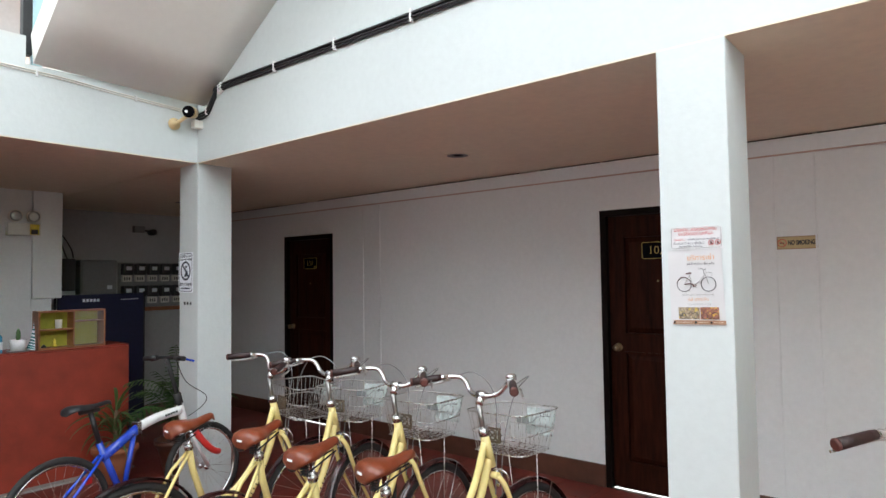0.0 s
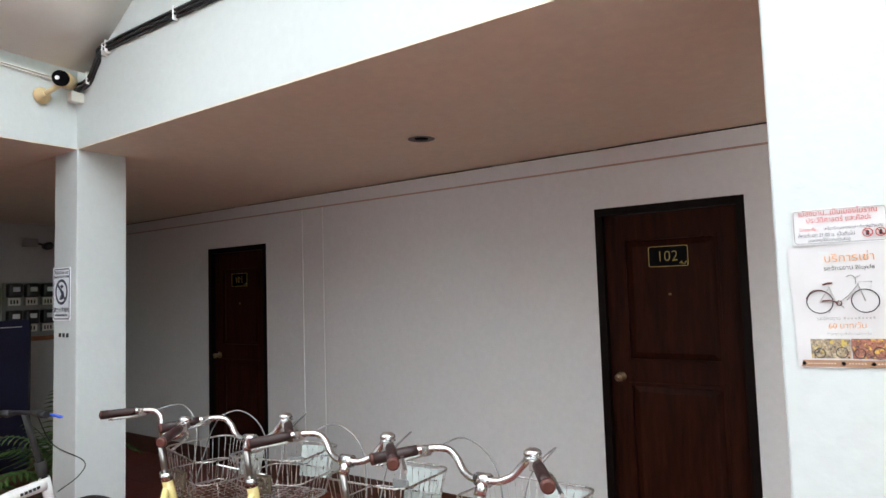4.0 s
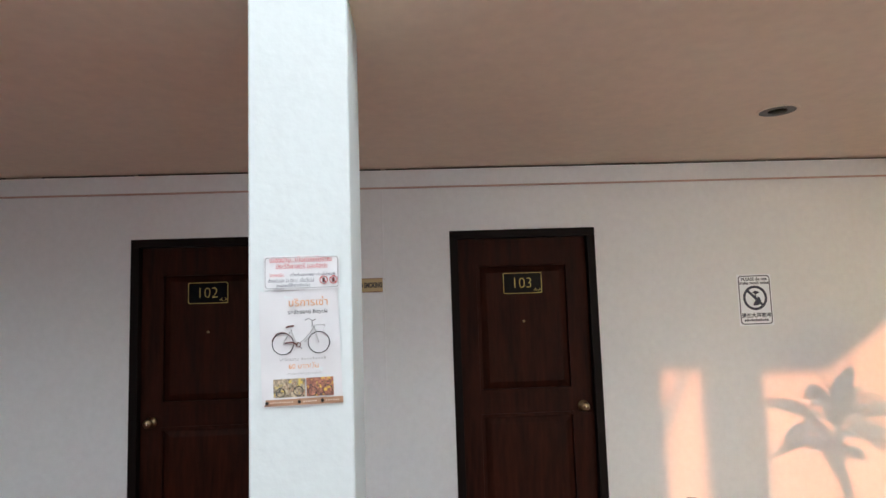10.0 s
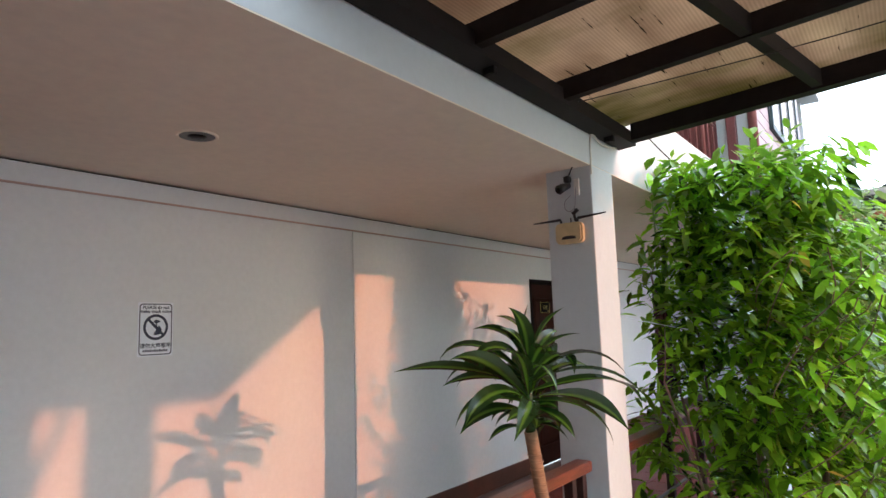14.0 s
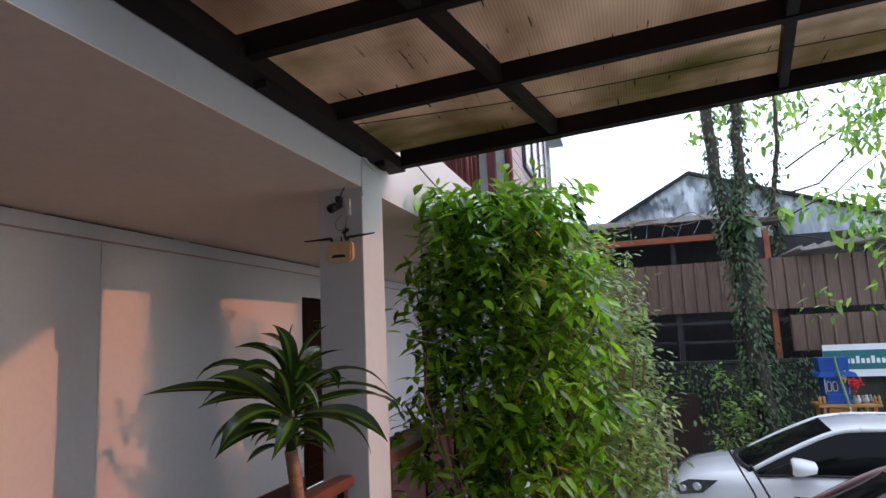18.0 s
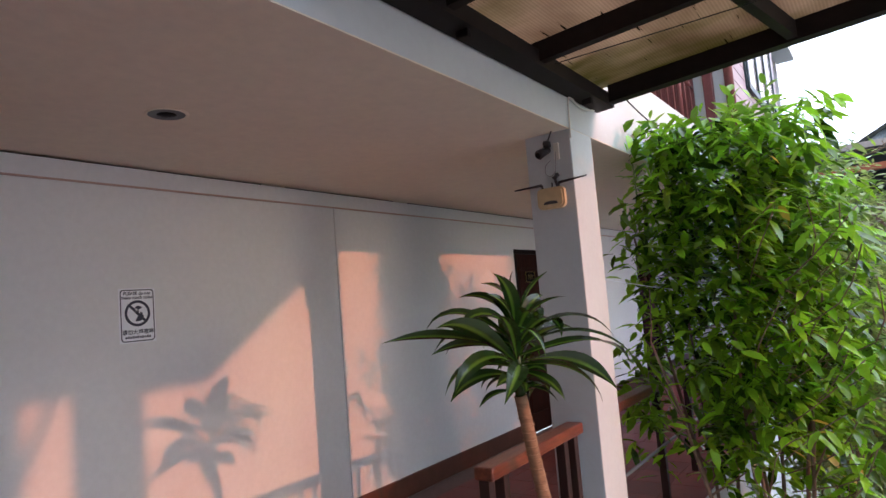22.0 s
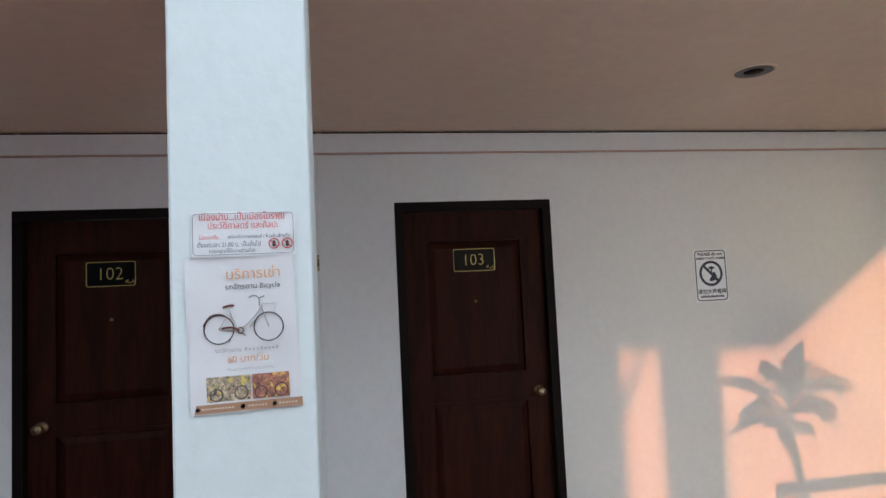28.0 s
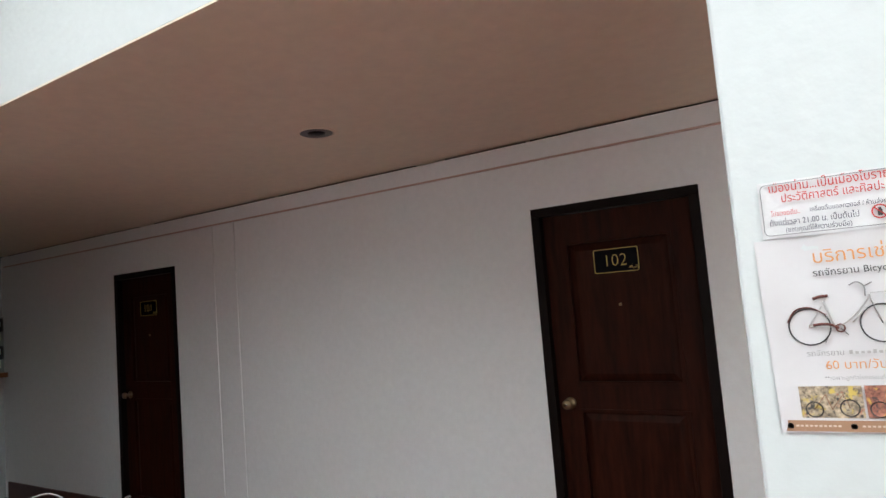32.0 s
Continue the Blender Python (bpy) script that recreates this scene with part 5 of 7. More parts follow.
def folding_bike(x, y, heading):
    """A blue and white folding bicycle; the origin is under its rear axle."""
    root = thing("folding_bicycle", "blue and white folding bicycle parked beside the pillar", "bicycle", at=pose(x, y, FL, 0, -3, heading))
    r = 0.315
    af, ar, bb = Vector((0, 1.02, r)), Vector((0, 0, r)), Vector((0, 0.40, 0.29))
    small = wheel_meshes(r, 0.021)
    for name, at in (("front_wheel", af), ("rear_wheel", ar)):
        w = new(name)
        w.parent, w.matrix_basis, w.empty_display_size = root, Matrix.Translation(at), 0.05
        for n2, me in small:
            place(n2, me, w)
    part("front_frame", tube(B(), smooth_line([(0, 0.51, 0.695), (0, 0.66, 0.735), (0, 0.835, 0.750)], 5), 0.031, 12), "white_enamel", root, "white front half of the frame")
    bm = tube(B(), [(0, 0.27, 0.56), (0, 0.51, 0.695)], 0.030, 12)
    part("main_tube", bm, "blue", root, "blue rear half of the frame")
    part("seat_tube", tube(B(), [bb, (0, 0.255, 0.66)], 0.021, 10), "blue", root)
    for s in (-1, 1):
        part("seat_stay", tube(B(), [(0.055 * s, ar.y, ar.z), (0.02 * s, 0.27, 0.58)], 0.010, 8), "blue", root)
        part("chain_stay", tube(B(), [(0.055 * s, ar.y, ar.z), (0.03 * s, 0.38, 0.29)], 0.010, 8), "blue", root)
        part("fork", tube(B(), [(0.03 * s, 0.868, 0.645), (0.05 * s, 0.885, 0.58), (0.055 * s, af.y, af.z)], 0.013, 8), "white_enamel", root)
        part("grip", tube(B(), [(s * 0.10, 0.738, 1.126), (s * 0.215, 0.720, 1.122)], 0.017, 10), "black", root)
        part("brake_lever", tube(B(), [(s * 0.10, 0.75, 1.12), (s * 0.16, 0.785, 1.11), (s * 0.23, 0.785, 1.10)], 0.008, 6), "blue" if s > 0 else "black", root)
        part("pedal", box(B(), min(0.1 * s, 0.19 * s), max(0.1 * s, 0.19 * s), bb.y - 0.03 - 0.11 * s, bb.y + 0.04 - 0.11 * s, 0.28 + 0.10 * s, 0.302 + 0.10 * s, 0.004), "black", root)
    part("down_strut", tube(B(), [(0, 0.490, 0.67), (0, 0.41, 0.33)], 0.017, 8), "blue", root)
    bm = B()
    for k in range(6):
        lathe(bm, [(0.007, 0.0), (0.0001, 0.0005)], 6, (0.0285, 0.31 + 0.03 * k, 0.582 + 0.0169 * k), "x")
    part("frame_stars", bm, "white_enamel", root)
    part("frame_hinge", box(B(), -0.036, 0.036, 0.495, 0.525, 0.652, 0.738, 0.006), "chrome", root)
    bm = B()
    for k in range(5):
        box(bm, 0.0295, 0.0335, 0.70 + 0.020 * k, 0.714 + 0.020 * k, 0.733 + 0.0026 * k, 0.747 + 0.0026 * k)
    part("brand_bars", bm, "ink_black", root)
    part("head_tube", tube(B(), [(0, 0.835, 0.785), (0, 0.872, 0.63)], 0.026, 10), "white_enamel", root)
    part("stem", tube(B(), [(0, 0.838, 0.78), (0, 0.745, 1.12)], 0.015, 10), "rubber", root)
    part("stem_clamp", tube(B(), [(0, 0.833, 0.80), (0, 0.814, 0.87)], 0.027, 10), "rubber", root)
    part("handlebar", tube(B(), [(-0.205, 0.722, 1.122), (-0.06, 0.745, 1.127), (0.06, 0.745, 1.127), (0.205, 0.722, 1.122)], 0.0115, 10), "black", root)
    part("brake_cable", tube(B(), smooth_line([(0.08, 0.76, 1.11), (0.07, 0.84, 0.95), (0.07, 1.00, 0.83), (0.06, 0.98, 0.76), (0.02, 0.89, 0.70)], 6), 0.003, 6), "black", root)
    part("seat_post", tube(B(), [(0, 0.262, 0.64), (0, 0.205, 0.86)], 0.016, 10), "black", root)
    place("saddle", saddle_mesh("black", 0.72), root, pose(0, 0.19, 0.905) @ Matrix.Diagonal((1, 1, 0.62, 1)))
    part("saddle_frame", tube(B(), [(0, 0.14, 0.865), (0, 0.26, 0.865)], 0.016, 8), "black", root)
    part("crank", tube(B(), [(-0.09, bb.y, bb.z), (0.09, bb.y, bb.z)], 0.014, 8), "chrome", root)
    part("chainring", lathe(B(), [(0.085, 0.062), (0.085, 0.067), (0.0001, 0.067)], 26, bb, "x"), "black", root)
    part("wheel_reflector", box(B(), 0.01, 0.016, -0.012, 0.012, r - 0.21, r - 0.12, 0.003), "white_enamel", root)
    part("rear_light", box(B(), -0.02, 0.02, 0.16, 0.20, 0.43, 0.47, 0.004), "red_plastic", root)


folding_bike(-4.03, 1.52, 9)

# ---- lobby ----
counter = thing("reception_counter", "red washed cement reception counter with a grey slab top", "counter", at=pose(0, 0, FL))
part("body", box(B(), -6.15, -5.74, 0.2, 2.67, 0, 1.085, 0.010), "counter", counter)
part("plinth", box(B(), -5.80, -5.66, 0.1, 2.69, 0.0, 0.02, 0.004), "slab", counter)
part("top", box(B(), -6.147, -5.743, 0.203, 2.667, 1.0855, 1.10, 0.006), "counter", counter)
shelf = thing("display_shelf", "small glazed brown wooden display shelf with olive lining on the counter", "shelf", at=pose(-5.80, 1.955, 1.021))
for y0, y1, z0, z1 in ((0, 0.012, 0.012, 0.305), (0.508, 0.52, 0.012, 0.305), (0, 0.52, 0, 0.012), (0, 0.52, 0.305, 0.318), (0.262, 0.272, 0.012, 0.305)):
    part("panel", box(B(), -0.12, 0.03, y0, y1, z0, z1), "shelfwood", shelf)
part("back_panel", box(B(), -0.12, -0.112, 0.012, 0.508, 0.012, 0.305), "olive", shelf, "olive green lining")
for y0, y1, z in ((0.012, 0.262, 0.155), (0.272, 0.508, 0.215)):
    part("shelf_board", box(B(), -0.11, 0.02, y0, y1, z, z + 0.009), "shelfwood", shelf)
pane = part("glass_pane", box(B(), 0.022, 0.026, 0.262, 0.508, 0.012, 0.305), "glass", shelf)
single("cup", lathe(B(), [(0.0001, 0), (0.024, 0), (0.027, 0.075), (0.024, 0.075), (0.022, 0.01), (0.0001, 0.008)], 18, (-5.85, 2.13, 1.021 + 0.165)), "offwhite", "white cup on the display shelf", "cup")
single("figurine", lathe(B(), [(0.018, 0), (0.020, 0.01), (0.010, 0.03), (0.014, 0.05), (0.0001, 0.07)], 12, (-5.85, 2.10, 1.0335)), "flower_yellow", "small yellow ornament on the display shelf", "ornament")
single("figurine", lathe(B(), [(0.02, 0), (0.018, 0.012), (0.0001, 0.028)], 12, (-5.85, 2.02, 1.0335)), "meter", "small dark ornament on the display shelf", "ornament")
pot = thing("small_planter", "white bowl planter with a small cactus on the counter", "plant pot", at=pose(-5.83, 1.83, 1.02))
part("saucer", lathe(B(), [(0.0001, 0), (0.07, 0.0), (0.085, 0.014), (0.080, 0.014), (0.066, 0.006), (0.0001, 0.006)], 24), "grey_box", pot)
part("bowl", lathe(B(), [(0.05, 0.006), (0.058, 0.05), (0.062, 0.10), (0.056, 0.10), (0.052, 0.085), (0.0001, 0.085)], 24), "white_enamel", pot)
part("cactus", lathe(B(), [(0.012, 0.08), (0.018, 0.12), (0.016, 0.16), (0.008, 0.185), (0.0001, 0.19)], 12), "leaf_pot", pot)
bottle = thing("hand_gel_bottle", "clear blue hand gel pump bottle on the counter", "bottle", at=pose(-5.83, 1.685, 1.02))
part("body", lathe(B(), [(0.0001, 0), (0.035, 0), (0.037, 0.01), (0.036, 0.12), (0.026, 0.145), (0.013, 0.15), (0.013, 0.16)], 20), "cyan", bottle)
part("pump", lathe(B(), [(0.016, 0.158), (0.016, 0.178), (0.006, 0.18), (0.006, 0.205), (0.016, 0.206), (0.014, 0.222), (0.0001, 0.222)], 16), "white_enamel", bottle)
part("label_band", lathe(B(), [(0.0375, 0.03), (0.0375, 0.09)], 20), "white_sheet", bottle)
towel = thing("rolled_towel", "white and teal striped rolled cloth", "cloth")
line = smooth_line([(-5.86, 1.93, 1.022), (-5.87, 1.955, 1.12), (-5.88, 1.975, 1.27)], 5)
part("roll", tube(B(), line, [0.034 - 0.002 * k for k in range(len(line))], 14), "white_sheet", towel)
for k in range(1, len(line) - 1):
    part("stripe", tube(B(), [line[k] + Vector((0, -0.003, -0.006)), line[k] + Vector((0, 0.003, 0.006))], 0.0352 - 0.002 * k, 14), "teal", towel)

structure("wall_lobby", box(B(), -7.05, -6.90, -4.0, 2.24, FL, CEIL - 0.002), "wall", "white lobby wall behind the counter", "wall")
structure("pilaster", box(B(), -7.05, -6.86, 2.24, 2.50, 1.42, CEIL - 0.003, 0.006), "wall", "boxed white downpipe on the lobby wall", "wall")
structure("pilaster", box(B(), -7.05, -6.90, 2.242, 2.42, FL, 1.419, 0.006), "wall", "white lobby wall end", "wall")
em = thing("emergency_light", "white twin-head emergency light on the lobby wall", "emergency light", at=pose(-6.90, 2.16, 2.09))
part("case", box(B(), 0, 0.07, -0.14, 0.14, -0.06, 0.06, 0.008), "offwhite", em)
part("label", box(B(), 0.0705, 0.072, 0.045, 0.125, -0.05, 0.05), "flower_yellow", em, "black and yellow label")
part("label_text", box(B(), 0.0722, 0.0732, 0.055, 0.115, -0.045, 0.0), "ink_black", em)
for s in (-1, 1):
    head = part("lamp_head", lathe(B(), [(0.03, -0.02), (0.058, 0.01), (0.060, 0.05), (0.054, 0.05), (0.05, 0.03), (0.0001, 0.022)], 20, (0.03, 0.075 * s, 0.125), "x"), "offwhite", em)
    part("lens", lathe(B(), [(0.052, 0.046), (0.03, 0.050), (0.0001, 0.052)], 20, (0.03, 0.075 * s, 0.125), "x"), "lampglass", head, "clear lamp lens")
gb = thing("electric_box", "grey metal electric cabinet on the back wall", "electric box", at=pose(-8.38, 3.40, 1.65))
part("body", box(B(), 0, 0.16, -0.23, 0.20, -0.23, 0.20, 0.01), "grey_box", gb)
part("door", box(B(), 0.161, 0.172, -0.21, 0.18, -0.21, 0.18, 0.004), "grey_box", gb)
part("label", box(B(), 0.1725, 0.174, 0.08, 0.14, -0.17, -0.12), "white_sheet", gb)
single("breaker_box", box(B(), -8.38, -8.25, 2.98, 3.13, 1.47, 1.86, 0.008), "meter", "dark breaker box with loose cables on the back wall", "electric box")
single("wall_cable", tube(B(), smooth_line([(-8.3, 3.05, 1.86), (-8.3, 3.0, 2.0), (-8.3, 2.95, 2.2), (-8.34, 3.1, 2.0), (-8.3, 3.12, 1.87)], 5), 0.008, 6), "black", "loose black cable loops", "cable")
board = thing("meter_board", "wooden board with two rows of black electric meters", "meter board", at=pose(-8.38, 3.70, 1.20))
part("ledge", box(B(), 0, 0.10, -0.02, 1.05, -0.02, 0.03, 0.004), "shelfwood", board)
part("backing", box(B(), 0, 0.02, -0.02, 1.05, 0.03, 0.62), "grey_box", board)
for r in range(2):
    for c in range(6):
        y, z = 0.0 + 0.168 * c, 0.08 + 0.29 * r
        mt = part("meter", box(B(), 0.021, 0.12, y, y + 0.14, z + 0.09, z + 0.24, 0.02), "meter", board)
        part("dial", box(B(), 0.1205, 0.122, y + 0.035, y + 0.105, z + 0.15, z + 0.20), "white_sheet", mt)
        part("terminal_cover", box(B(), 0.021, 0.07, y + 0.01, y + 0.13, z + 0.0, z + 0.085, 0.005), "offwhite", mt)
        bm = B()
        for k in range(3):
            box(bm, 0.0705, 0.072, y + 0.03 + 0.03 * k, y + 0.045 + 0.03 * k, z + 0.02, z + 0.06)
        part("number_bars", bm, "ink_black", mt)
cc = thing("security_camera", "dark dome camera on a grey wall box in the lobby", "security camera", at=pose(-8.38, 3.95, 2.26))
part("box", box(B(), 0, 0.07, -0.09, 0.05, -0.04, 0.05, 0.006), "grey_box", cc)
part("arm", tube(B(), [(0.04, 0.04, 0), (0.08, 0.10, -0.02)], 0.012, 8), "black", cc)
part("body", lathe(B(), [(0.0001, -0.09), (0.035, -0.09), (0.042, -0.05), (0.042, 0.03), (0.0001, 0.04)], 16, (0.10, 0.14, -0.03), "x"), "black", cc)
bn = thing("display_banner", "navy blue cloth banner stand with white lettering", "banner", at=pose(-7.20, 2.56, FL))
part("cloth", box(B(), -0.02, 0.0, 0.02, 0.91, 0.15, 1.52, 0.004), "navy", bn)
for y in (0.0, 0.92):
    part("pole", tube(B(), [(-0.01, y, 0), (-0.01, y, 1.54)], 0.010, 8), "black", bn)
bm = B()
for k in range(5):
    box(bm, 0.0005, 0.003, 0.26 + 0.036 * k, 0.286 + 0.036 * k, 1.44, 1.472)
for k in range(9):
    box(bm, 0.0005, 0.003, 0.66 + 0.022 * k, 0.672 + 0.022 * k, 1.452, 1.462)
part("brand_bars", bm, "white_sheet", bn)

hooks = thing("key_hooks", "three small dark hooks in a row on the lobby pillar", "hooks", at=pose(-4.56, FRONT - 0.002, 1.40))
for k in range(3):
    part("hook", box(B(), 0.045 * k - 0.05, 0.045 * k - 0.042, -0.012, 0, -0.012, 0.012, 0.002), "black", hooks)

# cable run, corner camera
cab = thing("cable_bundle", "thick black cable bundle strapped along the beam", "cable")
for k in range(5):
    bm = B()
    dy, dz = -0.010 - 0.012 * (k % 2), -0.022 + 0.011 * k
    tube(bm, smooth_line([(-4.38, FRONT + dy - 0.02, 2.82 + dz), (-4.27, FRONT + dy, 2.85 + dz), (-4.17, FRONT + dy, 2.95 + dz), (-4.05, FRONT + dy, 3.0 + dz), (-3.0, FRONT + dy, 3.0 + dz + 0.004 * math.sin(k)), (-1.6, FRONT + dy, 2.995 + dz), (0.2, FRONT + dy, 2.98 + dz)], 6), 0.0075, 6)
    part("cable", bm, "black", cab)
for x, z in ((-4.27, 2.86), (-4.10, 2.985), (-4.07, 2.995), (-3.42, 3.0), (-2.81, 3.0), (-2.18, 2.997), (-1.55, 2.995), (-0.9, 2.99)):
    part("cable_tie", box(B(), x - 0.006, x + 0.006, FRONT - 0.032, FRONT + 0.002, z - 0.036, z + 0.036, 0.003), "white_enamel", cab)
part("grey_wire", tube(B(), [(-4.2, FRONT - 0.004, 2.99), (-1.0, FRONT - 0.004, 3.03)], 0.0025, 5), "grey_box", cab)
wc = thing("white_cable", "white cables clipped along the lobby beam", "cable")
for dz in (0.0, -0.014):
    part("wire", tube(B(), smooth_line([(-4.428, -1.0, 2.955 + dz), (-4.428, 1.3, 2.93 + dz), (-4.428, 2.0, 2.895 + dz), (-4.42, 2.46, 2.868 + dz)], 5), 0.005, 6), "offwhite", wc)
for y, z in ((1.5, 2.912), (2.12, 2.882), (0.9, 2.93)):
    part("clip", box(B(), -4.435, -4.42, y - 0.006, y + 0.006, z - 0.02, z + 0.02), "white_enamel", wc)
sc = thing("security_camera", "cream bullet security camera in the corner of the beams", "security camera", at=pose(-4.415, 2.425, 2.795))
part("bracket", lathe(B(), [(0.045, 0.0), (0.045, 0.012), (0.018, 0.02), (0.016, 0.06)], 18, (0, -0.03, -0.05), "x"), "cream", sc)
part("arm", tube(B(), smooth_line([(0.05, -0.03, -0.05), (0.09, -0.02, -0.035), (0.10, 0.02, 0.0)], 4), 0.014, 10), "cream", sc)
part("body", tube(B(), [(0.03, 0.10, 0.055), (0.16, 0.0, 0.02)], 0.045, 18), "cream", sc)
part("lens_face", tube(B(), [(0.158, 0.002, 0.022), (0.172, -0.009, 0.017)], 0.043, 18), "plate", sc)
for a in (-1, 1):
    part("lens", tube(B(), [(0.172, -0.009 + 0.015 * a, 0.017), (0.178, -0.013 + 0.015 * a, 0.015)], 0.011, 12), "lampglass", sc)
part("junction_box", box(B(), 0.005, 0.06, 0.10, 0.18, -0.06, 0.0, 0.006), "offwhite", sc)

# ---- plants of the lobby ----
def blade(length, width, droop, rise, n=9, fold=0.15, twist=0.0, late=1.0):
    """One long leaf that leaves the origin along +y and bends over; its middle is at u = 0.5."""
    bm = B()
    uvl = bm.loops.layers.uv.new("UVMap")
    rows = []
    for k in range(n + 1):
        t = k / n
        a = rise - droop * t**late
        if k == 0:
            p, a0 = Vector((0, 0, 0)), a
        else:
            p = p + (length / n) * Vector((0, math.cos(a), math.sin(a)))
        w = width * 0.5 * math.sin(math.pi * (0.05 + 0.90 * t) ** 1.1) ** 1.05 * (1 - t**7 * 0.98)
        tw = twist * t
        side = Vector((math.cos(tw), -math.sin(tw) * math.sin(a), math.sin(tw)))
        up = Vector((0, -math.sin(a), math.cos(a)))
        rows.append([bm.verts.new(p + side * w * s + up * fold * abs(s) * w) for s in (-1, -0.5, 0, 0.5, 1)])
    for k in range(n):
        for s in range(4):
            f = bm.faces.new((rows[k][s], rows[k][s + 1], rows[k + 1][s + 1], rows[k + 1][s]))
            f.smooth = True
            for lp, (u, v) in zip(f.loops, ((s / 4, k / n), ((s + 1) / 4, k / n), ((s + 1) / 4, (k + 1) / n), (s / 4, (k + 1) / n))):
                lp[uvl].uv = (u, v)
    return bm


def frond(length, leaflets, droop, rise):
    """A fern-like frond: a bent rib with narrow leaflets on both sides."""
    bm = B()
    pts, p = [Vector((0, 0, 0))], Vector((0, 0, 0))
    for k in range(leaflets):
        a = rise - droop * (k / leaflets) ** 1.5
        p = p + (length / leaflets) * Vector((0, math.cos(a), math.sin(a)))
        pts.append(p.copy())
        w = 0.11 * math.sin(math.pi * min(1, 0.15 + 0.8 * k / leaflets))
        for s in (-1, 1):
            tip = p + Vector((s * w, 0.05, -0.02))
            v = [bm.verts.new(q) for q in (p, p + Vector((s * w * 0.5, 0.012, 0.004)), tip, p + Vector((s * w * 0.45, 0.038, -0.004)))]
            bm.faces.new(v)
    tube(bm, pts, 0.003, 5)
    return bm


def potted(x, y, label, kind, size):
    root = thing("potted_plant", label, "potted plant", "lobby plants", pose(x, y, FL))
    part("pot", lathe(B(), [(0.0001, 0), (0.10, 0), (0.15, 0.20), (0.165, 0.25), (0.18, 0.25), (0.18, 0.29), (0.16, 0.29), (0.155, 0.26), (0.0001, 0.25)], 24), "terracotta" if kind else "base", root)
    rnd = random.Random(int(x * 100))
    if kind:
        meshes = [mesh_of("leaf", blade(0.42, 0.030, 2.0, 1.2, 8), "leaf_pot"), mesh_of("leaf", blade(0.34, 0.026, 2.3, 1.0, 8), "leaf_pot"), mesh_of("leaf", blade(0.46, 0.028, 1.5, 1.35, 8), "leaf_pot")]
    else:
        meshes = [mesh_of("frond", frond(0.55, 16, 1.7, 1.35), "leaf_pot"), mesh_of("frond", frond(0.48, 14, 2.1, 1.2), "leaf_pot"), mesh_of("frond", frond(0.60, 17, 1.1, 1.45), "leaf_pot")]
    for k in range(56 if kind else 16):
        place("leaf" if kind else "frond", meshes[k % 3], root, pose(0, 0, 0.26 + size[1] * rnd.random(), rnd.uniform(-14, 14), rnd.uniform(-10, 10), k * 137.5) @ Matrix.Scale(size[0] * rnd.uniform(0.7, 1.1), 4))
    part("stem", tube(B(), [(0, 0, 0.2), (0.01, 0.0, 0.28 + size[1])], 0.015, 8), "twig", root)


potted(-5.42, 2.42, "spiky potted plant in a terracotta pot by the counter", 1, (1.0, 0.30))
potted(-5.25, 2.86, "fern-like potted palm in a dark pot behind the pillar", 0, (1.15, 0.35))

# ---- corridor railing ----
def railing(x0, x1, posts, label):
    r = thing("railing", label, "railing", "corridor railings", pose(0, 2.735, FL))
    part("handrail", box(B(), x0, x1, -0.05, 0.05, 0.825, 0.885, 0.010), "rail", r, "varnished reddish wooden handrail")
    for x in posts:
        part("post", box(B(), x - 0.024, x + 0.024, -0.026, 0.026, 0.0, 0.825, 0.003), "darkwood", r)
    part("lower_bar", tube(B(), [(x0 + 0.03, -0.03, 0.42), (x1, -0.03, 0.42)], 0.011, 8), "grey_box", r, "grey steel pipe")


railing(2.07, 3.06, (2.095, 2.225, 2.87, 3.0), "wooden handrail on dark posts beside the pillar")
railing(3.395, 6.99, (3.45, 3.68, 4.55, 5.4, 6.25, 6.9), "wooden handrail on dark posts beyond the pillar")
railing(7.36, 10.9, (7.45, 8.6, 9.7, 10.8), "wooden handrail on dark posts along the corridor")

# ---- canopy over the yard ----
RX = (0.92, 1.72, 2.52, 3.46)
RY0, RY1 = 2.50, -0.45
SLOPE, SKEW = 0.07, -0.175


def rz(y):
    return 2.715 + SLOPE * (RY0 - y)


def sloped_bar(x0, x1, y0, y1, dz0, dz1, skew=0.0):
    """A bar in the canopy's slope; skew: how far its far end runs off along y for each metre of x."""
    bm = B()
    v = [bm.verts.new((x, y + skew * (x - x0), rz(y + skew * (x - x0)) + d)) for x in (x0, x1) for y in (y0, y1) for d in (dz0, dz1)]
    for q in ((0, 1, 3, 2), (4, 6, 7, 5), (0, 4, 5, 1), (2, 3, 7, 6), (0, 2, 6, 4), (1, 5, 7, 3)):
        bm.faces.new([v[i] for i in q])
    return bm


can = thing("canopy", "dark steel canopy with grimy brown translucent sheets", "canopy")
part("wall_rail", sloped_bar(RX[0] - 0.05, RX[-1] + 0.06, RY0 + 0.085, RY0 - 0.03, -0.050, 0.03), "roofsteel", can)
for x in RX[:-1]:
    part("rafter", sloped_bar(x - 0.026, x + 0.026, RY0 + 0.03, RY1, -0.030, 0.071), "roofsteel", can)
part("edge_beam", sloped_bar(RX[-1] - 0.03, RX[-1] + 0.05, RY0 - 0.031, RY1, -0.034, 0.075), "roofsteel", can)
for y in (1.90, 0.62, -0.22):
    part("purlin", sloped_bar(RX[0], RX[-1] - 0.031, y + 0.024, y - 0.024, -0.022, 0.068, SKEW), "roofsteel", can)
